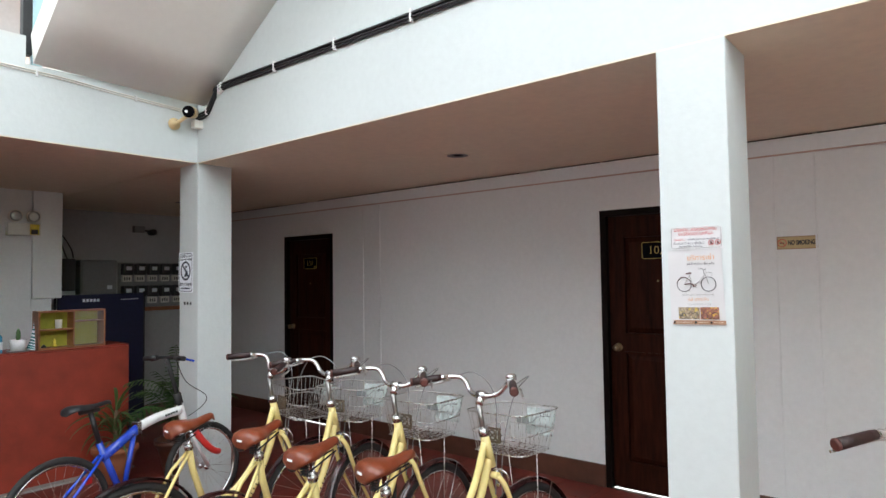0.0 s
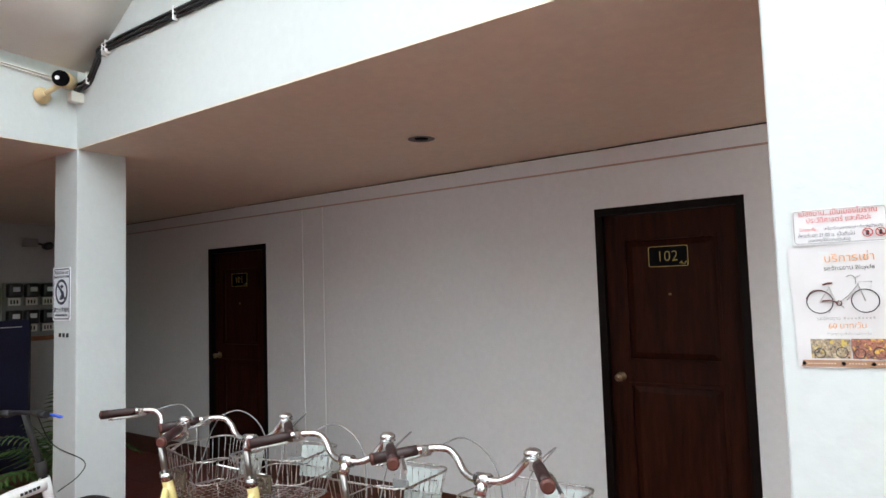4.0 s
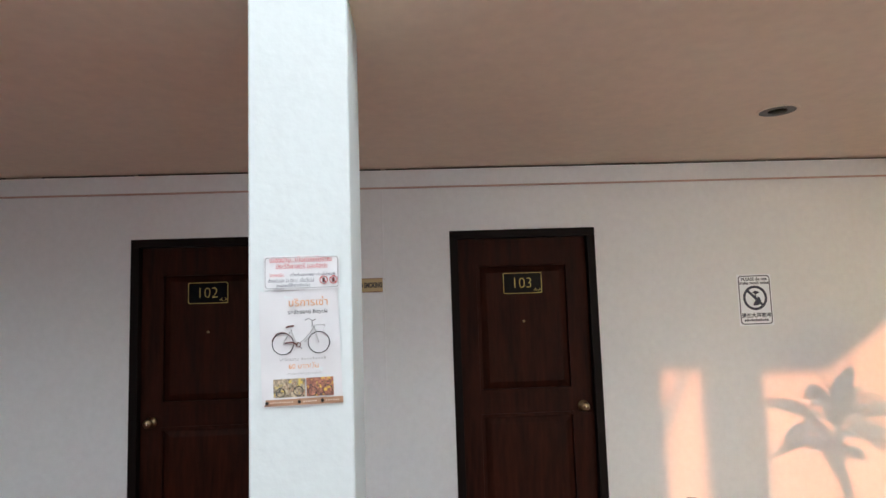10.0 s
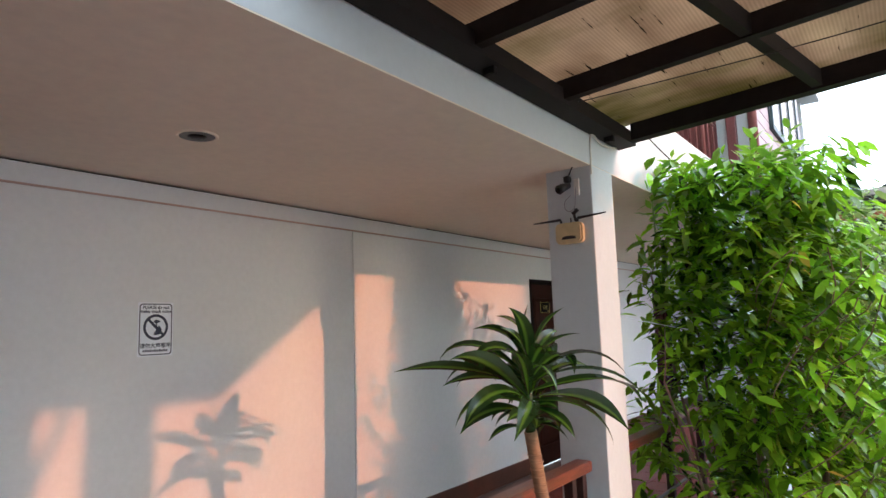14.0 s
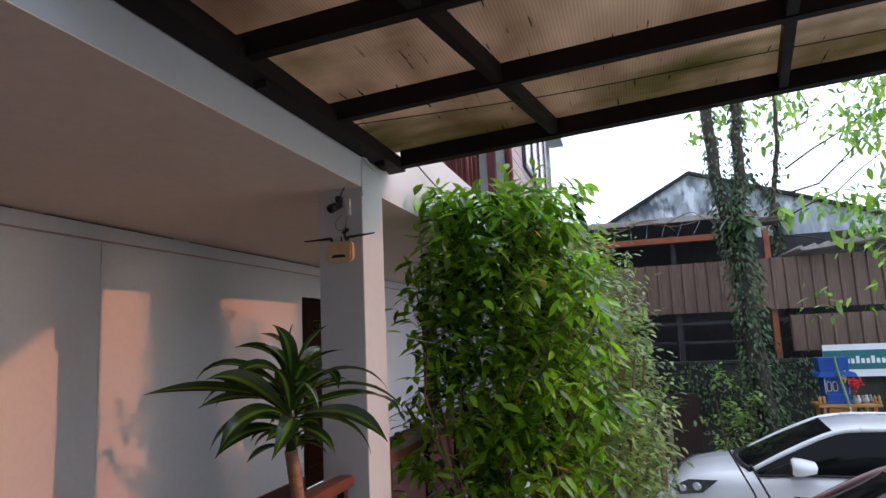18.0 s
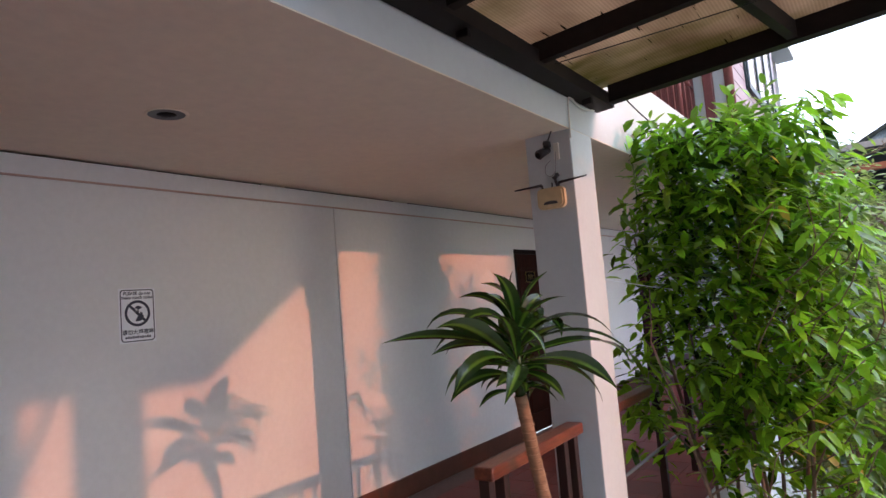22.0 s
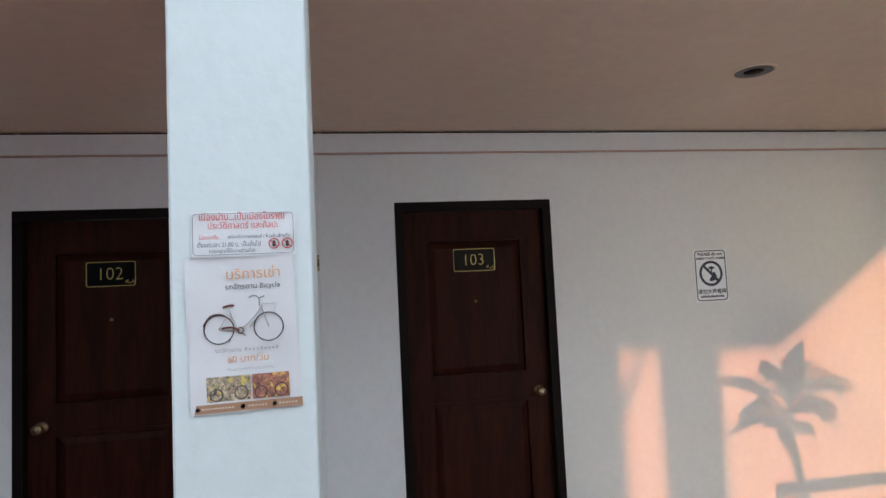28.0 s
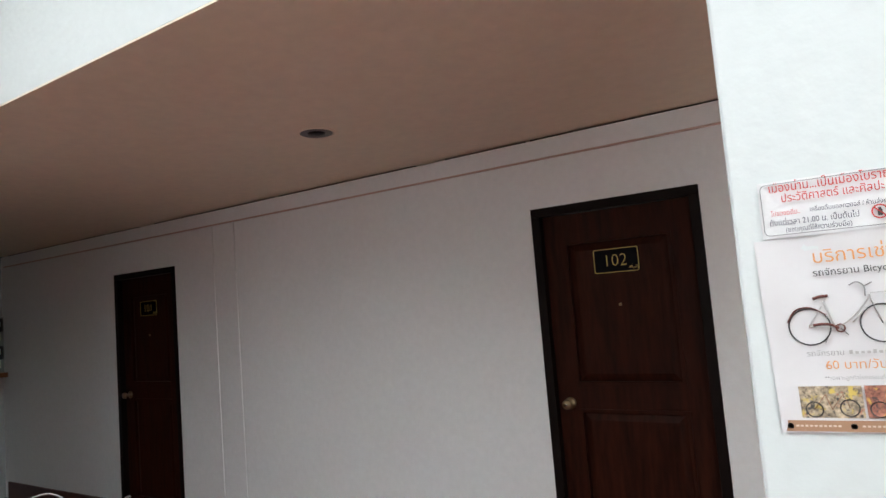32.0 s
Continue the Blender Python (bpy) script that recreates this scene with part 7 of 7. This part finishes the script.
for k in range(5):
    part("truss_bar", tube(B(), [(15.7, -0.2 - 0.35 * k, 3.7 + 0.06 * k), (15.7, -0.2 - 0.35 * k, 3.9 + 0.075 * k)], 0.02, 5), "offwhite", gab)
structure("backdrop", box(B(), 19, 19.3, -20, 12, YARD, 1.6), "mossy", "far dark hedge line", "backdrop")


# trees with creepers
def tree(label, at, trunks, seed, crown=None, ivy=900, clump=None, size=1.0):
    root = thing("tree", label, "tree", "yard trees", Matrix.Translation(at) @ Matrix.Scale(size, 4))
    rnd = random.Random(seed)
    bm, tips, line = B(), [], []
    for pts, r in trunks:
        pts = smooth_line(pts, 6)
        n = len(pts)
        tube(bm, [p + Vector((rnd.gauss(0, 0.012), rnd.gauss(0, 0.012), 0)) for p in pts], [r * (1 - 0.45 * k / n) for k in range(n)], 9)
        line += [(p, r * (1 - 0.45 * k / n)) for k, p in enumerate(pts)]
    part("trunk", bm, "trunk", root)
    if crown:
        tips = []
        for p, d, length, r, depth in crown:
            bm = B()
            branchy(bm, rnd, Vector(p), Vector(d).normalized(), length, r * 0.42, depth + 1, tips, 0.32)
            part("limb", bm, "trunk", root)
    spots = []
    for k in range(ivy):
        p, r = rnd.choice(line)
        if p.z > 4.2 and rnd.random() < 0.6:
            continue
        a = rnd.uniform(0, 2 * math.pi)
        f = 1.0 + rnd.random() * (1.3 if p.z < 4.4 else 0.8)
        spots.append((p + Vector((r * f * math.cos(a), r * f * math.sin(a), rnd.gauss(0, 0.12))), (math.cos(a), math.sin(a), -0.4)))
    leaf_cloud("creeper", spots, 0.085, "leaf_ivy", root, seed, 0.8)
    if clump:
        spots = []
        for p, d in tips:
            for k in range(clump):
                spots.append((p + Vector((rnd.gauss(0, 0.16), rnd.gauss(0, 0.16), rnd.gauss(-0.05, 0.14))), (rnd.gauss(0, 1), rnd.gauss(0, 1), rnd.gauss(0, 0.5))))
        leaf_cloud("crown", spots, 0.19, "leaf_fresh", root, seed + 3, 0.9, 0.85)
    return root


t1 = tree("creeper-covered tree with two bare upright trunks", Vector((10.5, -0.8, YARD)), [([(0, 0.06, 0), (0, 0.02, 1.2), (0, 0.10, 2.6), (0, 0.16, 3.6), (0, 0.28, 4.3), (0, 0.38, 5.0), (0, 0.40, 6.8)], 0.15), ([(0.02, 0.18, 3.7), (0, 0.06, 4.4), (0, 0.0, 5.0), (0, -0.03, 6.1), (0, -0.05, 6.8)], 0.11)], 41, ivy=6800)
hang = [(Vector((-0.18 + 0.05 * math.sin(k), 0.12 + 0.055 * (k % 6) - 0.15, 4.05 + 0.05 * (k % 4))), (-0.6, 0.9 * math.sin(k * 1.7), -0.5)) for k in range(16)]
leaf_cloud("hanging_leaves", hang, 0.34, "leaf_ivy", t1, 8, 0.3, 0.8, "broad hanging leaves")
t2 = tree("leafy tree with thin tangled branches", Vector((14.2, -2.33, -1.68)), [([(0, -0.1, 0), (0, 0.12, 1.9), (0, 0.2, 3.4), (0, 0.26, 4.4), (0, 0.09, 5.3), (0, 0.0, 6.6)], 0.06), ([(0, 0.26, 4.5), (0, 0.45, 4.8), (0, 0.75, 5.1)], 0.04)], 43,
     crown=[((0, -0.05, 4.6), (0, -1, 0.35), 1.8, 0.04, 2), ((0, 0.05, 4.2), (-0.2, -1, 0.5), 1.7, 0.035, 2), ((0, 0.0, 5.0), (-0.3, -0.8, 0.9), 1.9, 0.04, 2), ((0, 0.1, 3.9), (0, -1, -0.1), 1.5, 0.03, 2), ((0, 0.0, 5.6), (0, -0.9, 0.4), 2.0, 0.035, 2), ((0, 0.1, 5.2), (0, 0.8, 0.6), 1.0, 0.02, 1), ((0, 0.1, 5.4), (-0.3, 0.4, 0.9), 1.0, 0.018, 2)], ivy=1500, clump=7, size=1.29)
part("mossy_branch", tube(B(), smooth_line([(-0.3, 0.85, 4.05), (-0.3, 0.55, 4.10), (-0.2, 0.25, 4.15), (-0.05, 0.22, 4.4)], 5), 0.07, 8), "trunk", t2, "thick mossy side branch")
hang = [(Vector((-0.15, 0.22 + 0.06 * (k % 5) - 0.18, 4.2 + 0.05 * (k % 4))), (-0.6, 0.9 * math.sin(k * 1.3), -0.5)) for k in range(12)]
leaf_cloud("hanging_leaves", hang, 0.34, "leaf_fresh", t2, 8, 0.3, 0.8, "broad hanging leaves")
tree("tree with hanging broad leaves at the edge of the yard", Vector((10.6, -4.9, YARD)), [([(0, 0, 0), (0, 0.05, 2.0), (0.0, 0.1, 4.0), (0, 0.3, 6.8)], 0.12)], 47,
     crown=[((0, 0.1, 4.2), (0.1, 1, 0.40), 2.0, 0.035, 2), ((0, 0.1, 4.9), (-0.1, 1, 0.3), 2.1, 0.035, 2), ((0, 0.2, 5.5), (0.2, 1, 0.25), 2.0, 0.03, 2), ((0, 0.1, 3.8), (0.0, 1, 0.02), 1.9, 0.03, 2)], ivy=300, clump=10)
dv = thing("dry_vine", "tangle of thin dry vines over the shed roof edge", "vine")
rv = random.Random(6)
for k in range(14):
    y = rv.uniform(-1.2, 1.5)
    pts = [Vector((11.9 - 0.12 * n * rv.random(), y + (n - 2) * rv.uniform(0.12, 0.34), 3.44 + 0.16 * math.sin(n * 1.4 + k) * rv.random())) for n in range(5)]
    part("twig", tube(B(), smooth_line(pts, 4), 0.008, 5), "twig", dv)
shrub("shrub", "young bush at the foot of the boundary wall", Vector((10.5, -0.40, YARD)), 5, (0.5, 0.62), 1.75, 52, "leaf_small", 0.11, 800, 0.4, 0.1)
tb = thing("young_tree", "slim potted tree with a tuft of strap leaves by the wall", "plant", at=pose(10.4, 0.62, YARD))
part("stem", tube(B(), [(0, 0, 0), (0.0, 0.03, 1.15)], 0.04, 8), "twig", tb)
tl = mesh_of("leaf", blade(0.42, 0.05, 1.3, 1.1, 7), "leaf_pot")
for k in range(22):
    place("leaf", tl, tb, pose(0, 0.03, 1.1 + 0.006 * k, 0, 0, k * 137.5))
tp = thing("young_tree", "pale bamboo stump by the wall", "plant", at=pose(10.2, 0.80, YARD))
part("stem", tube(B(), [(0, 0, 0), (0.0, 0.0, 0.85)], 0.05, 8), "bark", tp)
single("gate_panel", box(B(), 11.80, 11.86, 0.05, 0.75, YARD, 0.35, 0.006), "darkwood", "dark sheet leaning on the boundary wall", "panel")

# spirit house
sh = thing("spirit_house", "blue spirit house on an orange table with garlands and flowers", "spirit house", at=pose(10.6, -1.76, YARD + 0.20) @ Matrix.Diagonal((0.75, 0.70, 0.84, 1)))
part("table", box(B(), -0.32, 0.32, -0.78, 0.40, 1.20, 1.25, 0.008), "shrine_orange", sh)
part("apron", box(B(), -0.24, 0.24, -0.32, 0.20, 1.06, 1.20, 0.006), "shrine_orange", sh)
for x in (-0.25, 0.25):
    for y in (-0.66, 0.28):
        part("leg", box(B(), x - 0.03, x + 0.03, y - 0.03, y + 0.03, -0.2375, 1.20), "shrine_orange", sh)
part("base", box(B(), -0.22, 0.22, -0.29, 0.23, 1.25, 1.30, 0.008), "shrine_blue", sh)
part("plinth", box(B(), -0.20, 0.20, -0.26, 0.20, 1.30, 1.42, 0.012), "shrine_blue", sh)
part("house", box(B(), -0.17, 0.17, -0.28, 0.22, 1.42, 1.72, 0.006), "shrine_blue", sh)
part("eave", prism(B(), [(-0.42, 1.72), (0.33, 1.72), (0.30, 1.78), (0.24, 1.81), (-0.33, 1.81), (-0.39, 1.78)], "x", -0.25, 0.25), "shrine_blue", sh)
part("roof", prism(B(), [(-0.29, 1.81), (0.26, 1.81), (0.28, 2.06), (-0.31, 2.06)], "x", -0.16, 0.16), "shrine_blue", sh)
for k in range(11):
    part("roof_rib", box(B(), -0.175, -0.16, -0.28 + 0.051 * k, -0.262 + 0.051 * k, 1.82, 2.05, 0.002), "shrine_blue", sh)
for y in (0.01, 0.125):
    part("arch", border(B(), rounded(0.095, 0.175, 0.046, 5, y, 1.555), rounded(0.070, 0.150, 0.034, 5, y, 1.555), "x", -0.177, -0.17), "offwhite", sh)
    part("doorway", prism(B(), rounded(0.070, 0.150, 0.034, 5, y, 1.555), "x", -0.1745, -0.17), "meter", sh)
for y in (-0.25, 0.20):
    part("corner_post", tube(B(), [(-0.175, y, 1.42), (-0.175, y, 1.70)], 0.012, 8), "offwhite", sh)
part("garland", tube(B(), smooth_line([(-0.30, 0.0, 2.09), (-0.31, -0.04, 1.80), (-0.32, -0.13, 1.40), (-0.33, -0.17, 1.22)], 6), 0.024, 8), "garland", sh)
bm = B()
rf = random.Random(2)
for k in range(8):
    lathe(bm, [(0.0001, -0.02), (0.022, 0), (0.0001, 0.02)], 8, (-0.335, -0.17 - 0.002 * k, 1.20 - 0.022 * k))
part("garland_tail", bm, "offwhite", sh)
bm = B()
for k in range(46):
    c = Vector((-0.22 + rf.gauss(0, 0.05), -0.36 + rf.gauss(0, 0.06), 1.62 + rf.gauss(0, 0.045)))
    lathe(bm, [(0.0001, -0.02), (0.026, -0.008), (0.030, 0.008), (0.012, 0.02), (0.0001, 0.02)], 7, c)
part("red_flowers", bm, "flower_red", sh, "bunch of red flowers")
bm = B()
for k in range(18):
    c = Vector((-0.24 + rf.gauss(0, 0.03), -0.15 + rf.gauss(0, 0.05), 1.68 + rf.gauss(0, 0.05)))
    lathe(bm, [(0.0001, -0.018), (0.022, 0), (0.0001, 0.018)], 7, c)
part("yellow_flowers", bm, "flower_yellow", sh)
for k in range(5):
    part("vase", lathe(B(), [(0.0001, 0), (0.035, 0), (0.05, 0.06), (0.026, 0.11), (0.032, 0.14), (0.0001, 0.14)], 12, (-0.20 + 0.03 * k, -0.31 - 0.085 * k, 1.25)), "offwhite" if k % 2 else "grey_box", sh)
part("flower_stem", tube(B(), [(-0.20, -0.31, 1.36), (-0.22, -0.36, 1.62)], 0.012, 6), "garland", sh)
for y in (-0.74, -0.66, 0.28, 0.36):
    part("finial", lathe(B(), [(0.032, 0), (0.038, 0.04), (0.02, 0.07), (0.034, 0.11), (0.0001, 0.16)], 10, (-0.28, y, 1.25)), "shrine_orange", sh)
bnr = thing("vinyl_banner", "teal and white vinyl banner hung on the boundary wall", "banner")
part("sheet", box(B(), 11.86, 11.875, -5.2, -2.0, 0.58, 1.12), "white_sheet", bnr)
part("band", box(B(), 11.852, 11.8595, -5.2, -2.0, 0.70, 1.02), "teal", bnr)
bm = B()
for k in range(9):
    box(bm, 11.846, 11.8515, -2.98 + 0.075 * k, -2.93 + 0.075 * k, 0.80, 0.88 + 0.04 * (k % 3 == 0))
part("brand_bars", bm, "white_sheet", bnr)


# ---- cars ----
def car(x, y, heading, body, label, wiper=False, tall=1.0):
    """A small hatchback; it points to +y, origin on the ground under its middle."""
    root = thing("car", label, "car", "parked cars", pose(x, y, YARD, 0, 0, heading) @ Matrix.Diagonal((1, 1, tall, 1)))

    def loft(rows, name, material, close=True):
        """rows: (y, [(x, z), ...]) right half from the bottom up; mirrored."""
        bm = B()
        grid = []
        for yy, half in rows:
            line = [(a, b) for a, b in half] + [(-a, b) for a, b in reversed(half)]
            grid.append([bm.verts.new((a, yy, b)) for a, b in line])
        n = len(grid[0])
        for p, q in zip(grid, grid[1:]):
            for k in range(n):
                bm.faces.new((p[k], p[(k + 1) % n], q[(k + 1) % n], q[k])).smooth = True
        if close:
            bm.faces.new(grid[0]), bm.faces.new(grid[-1][::-1])
        return part(name, bm, material, root)

    def low(w, top, crown, shoulder=0.72):
        return [(w * 0.88, 0.22), (w * 0.98, 0.34), (w, 0.52), (w * 0.985, shoulder * top + 0.1), (w * 0.93, top - 0.02), (w * 0.78, top + crown * 0.45), (w * 0.4, top + crown * 0.9), (0.001, top + crown)]

    loft([(-1.98, low(0.66, 0.62, 0.02)), (-1.90, low(0.76, 0.78, 0.03)), (-1.6, low(0.82, 0.90, 0.03)), (-0.9, low(0.835, 0.92, 0.03)), (0.0, low(0.84, 0.92, 0.03)), (0.75, low(0.84, 0.91, 0.05)), (1.10, low(0.83, 0.885, 0.080)), (1.45, low(0.815, 0.85, 0.085)), (1.72, low(0.785, 0.79, 0.085)), (1.90, low(0.735, 0.70, 0.075)), (2.01, low(0.65, 0.58, 0.05)), (2.06, low(0.56, 0.47, 0.03))], "body", body)

    def cab(w0, w1, z0, z1):
        return [(w0, z0), (w0 * 0.99, z0 + (z1 - z0) * 0.3), ((w0 + w1) / 2, z0 + (z1 - z0) * 0.65), (w1, z0 + (z1 - z0) * 0.94), (w1 * 0.86, z1), (w1 * 0.45, z1 + 0.022), (0.0, z1 + 0.03)]

    rows = [(-1.88, cab(0.72, 0.58, 0.86, 0.93), 0.0), (-1.62, cab(0.765, 0.60, 0.90, 1.33), 0.0), (-1.2, cab(0.79, 0.615, 0.91, 1.44), 0.0), (-0.5, cab(0.80, 0.625, 0.91, 1.485), 0.0), (-0.05, cab(0.80, 0.625, 0.91, 1.475), 0.02), (0.20, cab(0.80, 0.615, 0.905, 1.425), 0.05), (0.62, cab(0.80, 0.655, 0.895, 1.205), 0.09), (1.06, cab(0.79, 0.71, 0.875, 0.93), 0.16)]

    def patch(name, r0, r1, c0, c1, side, material, rim=0.0, label=""):
        """A piece of the cabin's skin between two sections and two lines; side 0 spans the middle."""
        cols = list(range(c0, c1 + 1))
        grid = []
        for yy, half, bow in rows[r0:r1 + 1]:
            line = [(half[c][0], half[c][1]) for c in cols]
            if side == 0:
                line = line + [(-a, z) for a, z in reversed(line[:-1])]
            else:
                line = [(side * a, z) for a, z in line]
            grid.append([(a, yy + bow * (1 - (a / 0.75) ** 2), z) for a, z in line])
        bm = B()
        vs = [[bm.verts.new(p) for p in line] for line in grid]
        for p, q in zip(vs, vs[1:]):
            for k in range(len(p) - 1):
                bm.faces.new((p[k], p[k + 1], q[k + 1], q[k]) if side >= 0 else (p[k + 1], p[k], q[k], q[k + 1])).smooth = True
        return part(name, bm, material, root, label)

    def pillar(name, r0, r1, c, side, r, material):
        pts = []
        for yy, half, bow in rows[r0:r1 + 1]:
            a, z = half[c]
            pts.append(Vector((side * a, yy + bow * (1 - (a / 0.75) ** 2), z)))
        part(name, tube(B(), smooth_line(pts, 5), r, 10), material, root)

    patch("roof", 1, 5, 3, 6, 0, body)
    patch("windscreen", 5, 7, 3, 6, 0, "carglass")
    patch("rear_window", 0, 1, 3, 6, 0, "carglass")
    for s in (-1, 1):
        patch("rear_quarter", 0, 1, 0, 3, s, body)
        patch("side_window", 1, 3, 0, 3, s, "carglass")
        patch("side_window", 3, 7, 0, 3, s, "carglass")
        pillar("front_pillar", 4, 7, 3, s, 0.033, body)
        pillar("roof_edge", 1, 4, 3, s, 0.035, body)
        pillar("window_line", 1, 7, 0, s, 0.014, "black")
        part("door_post", tube(B(), [(s * 0.802, -0.5, 0.91), (s * 0.795, -0.5, 1.08), (s * 0.715, -0.5, 1.29), (s * 0.64, -0.5, 1.44)], 0.022, 8), "black", root)
        m = part("mirror", lathe(B(), [(0.0001, -0.07), (0.05, -0.06), (0.075, -0.01), (0.078, 0.02), (0.06, 0.03)], 16, (0, 0, 0), "y"), body, root, "", pose(s * 0.94, 0.62, 1.03) @ Matrix.Diagonal((2.1, 2.6, 1.42, 1)))
        part("mirror_foot", box(B(), min(s * 0.78, s * 0.88), max(s * 0.78, s * 0.88), 0.56, 0.62, 0.945, 0.975, 0.006), "black", root)
        part("mirror_triangle", prism(B(), [(0.98, 0.90), (0.60, 0.90), (0.64, 1.08)], "x", s * 0.792 - 0.006, s * 0.792 + 0.022), "black", root)
        hl = B()
        v = [hl.verts.new(p) for p in ((s * 0.815, 1.46, 0.80), (s * 0.76, 1.79, 0.785), (s * 0.68, 1.985, 0.66), (s * 0.745, 1.93, 0.575), (s * 0.815, 1.64, 0.63))]
        f = hl.faces.new(v)
        lamp = part("headlight", hl, "headlamp", root, "dark swept headlight with bright reflectors")
        for cy, cz, cx, r in ((1.70, 0.705, 0.805, 0.052), (1.86, 0.665, 0.755, 0.045)):
            c = Vector((s * cx, cy, cz))
            d = Vector((s * 0.8, 0.6, 0.1)).normalized()
            part("reflector", tube(B(), [c - d * 0.02, c + d * 0.012, c + d * 0.016], [r, r, r * 0.7], 14), "lampglass", lamp, "bright round reflector")
        for yy in (1.22, -1.22):
            w = new("wheel")
            w.parent, w.matrix_basis, w.empty_display_size = root, pose(s * 0.74, yy, 0.29), 0.05
            part("tyre", lathe(B(), [(0.20, -0.09), (0.27, -0.09), (0.29, -0.06), (0.29, 0.06), (0.27, 0.09), (0.20, 0.09)], 28, (0, 0, 0), "x"), "rubber", w)
            part("rim", lathe(B(), [(0.20, 0.085 * s), (0.19, 0.06 * s), (0.05, 0.075 * s), (0.0001, 0.08 * s)], 20, (0, 0, 0), "x"), "chrome", w)
        part("door_seam", box(B(), s * 0.838 - 0.004, s * 0.838 + 0.006, -0.352, -0.346, 0.35, 0.93), "black", root)
        part("door_handle", box(B(), s * 0.842 - 0.012, s * 0.842 + 0.016, -0.25, -0.08, 0.80, 0.83, 0.006), body, root)
    part("antenna_fin", prism(B(), [(-1.30, 1.455), (-1.44, 1.455), (-1.42, 1.50), (-1.39, 1.50)], "x", -0.012, 0.012), "black", root)
    part("grille", box(B(), -0.42, 0.42, 1.98, 2.07, 0.36, 0.46, 0.01), "black", root)
    part("plate", box(B(), -0.20, 0.20, 2.068, 2.08, 0.40, 0.50), "white_sheet", root)
    part("cowl", tube(B(), [Vector((x, 1.085 + 0.17 * (1 - (x / 0.75) ** 2), 0.925 + 0.03 * (1 - (x / 0.75) ** 2))) for x in (-0.70, -0.5, -0.25, 0, 0.25, 0.5, 0.70)], 0.032, 8), "black", root)
    if wiper:
        for x0 in (-0.22, 0.30):
            bm = tube(B(), [(x0, 1.10, 0.97), (x0 - 0.06, 1.16, 1.32)], [0.010, 0.007], 6)
            tube(bm, [(x0 + 0.02, 1.05, 1.02), (x0 - 0.06, 1.17, 1.35), (x0 - 0.16, 1.33, 1.66)], 0.0065, 6)
            part("wiper", bm, "black", root, "wiper lifted off the glass")
    return root


car(8.45, -1.27, -7, "carwhite", "parked white hatchback with tinted windows", tall=0.885)
car(4.47, -0.80, 6, "carmaroon", "parked dark maroon hatchback with lifted wipers", True)

# ---- floor tiles ----
def tiles(floor, x0, x1, y0, y1, step, singles):
    """Red floor tiles on their bed: single tiles inside the rectangle singles, the others in one mesh."""
    g = 0.005
    me = mesh_of("tile", box(B(), g / 2, step - g / 2, g / 2, step - g / 2, -0.006, 0.0, 0), "tile")
    rest = B()
    for i in range(int((x1 - x0) / step)):
        for j in range(int((y1 - y0) / step)):
            x, y = x0 + i * step, y0 + j * step
            if singles[0] <= x < singles[1] and singles[2] <= y < singles[3]:
                place("tile", me, floor, Matrix.Translation((x, y, FL)))
            else:
                box(rest, x + g / 2, x + step - g / 2, y + g / 2, y + step - g / 2, FL - 0.006, FL)
    if rest.faces:
        tagged(part("tiles", rest, "tile", floor), kind="stuff")
    else:
        rest.free()


f1, f2 = [o for o in scene.objects if o.name.split(".")[0] == "floor"]
tiles(f1, -8.4, 1.0, -3.2, 4.72, 0.33, (-4.4, 0.0, 1.8, 4.4))
tiles(f2, 1.0, 13.0, 2.50, 4.72, 0.33, (2.0, 7.0, 2.5, 4.72))
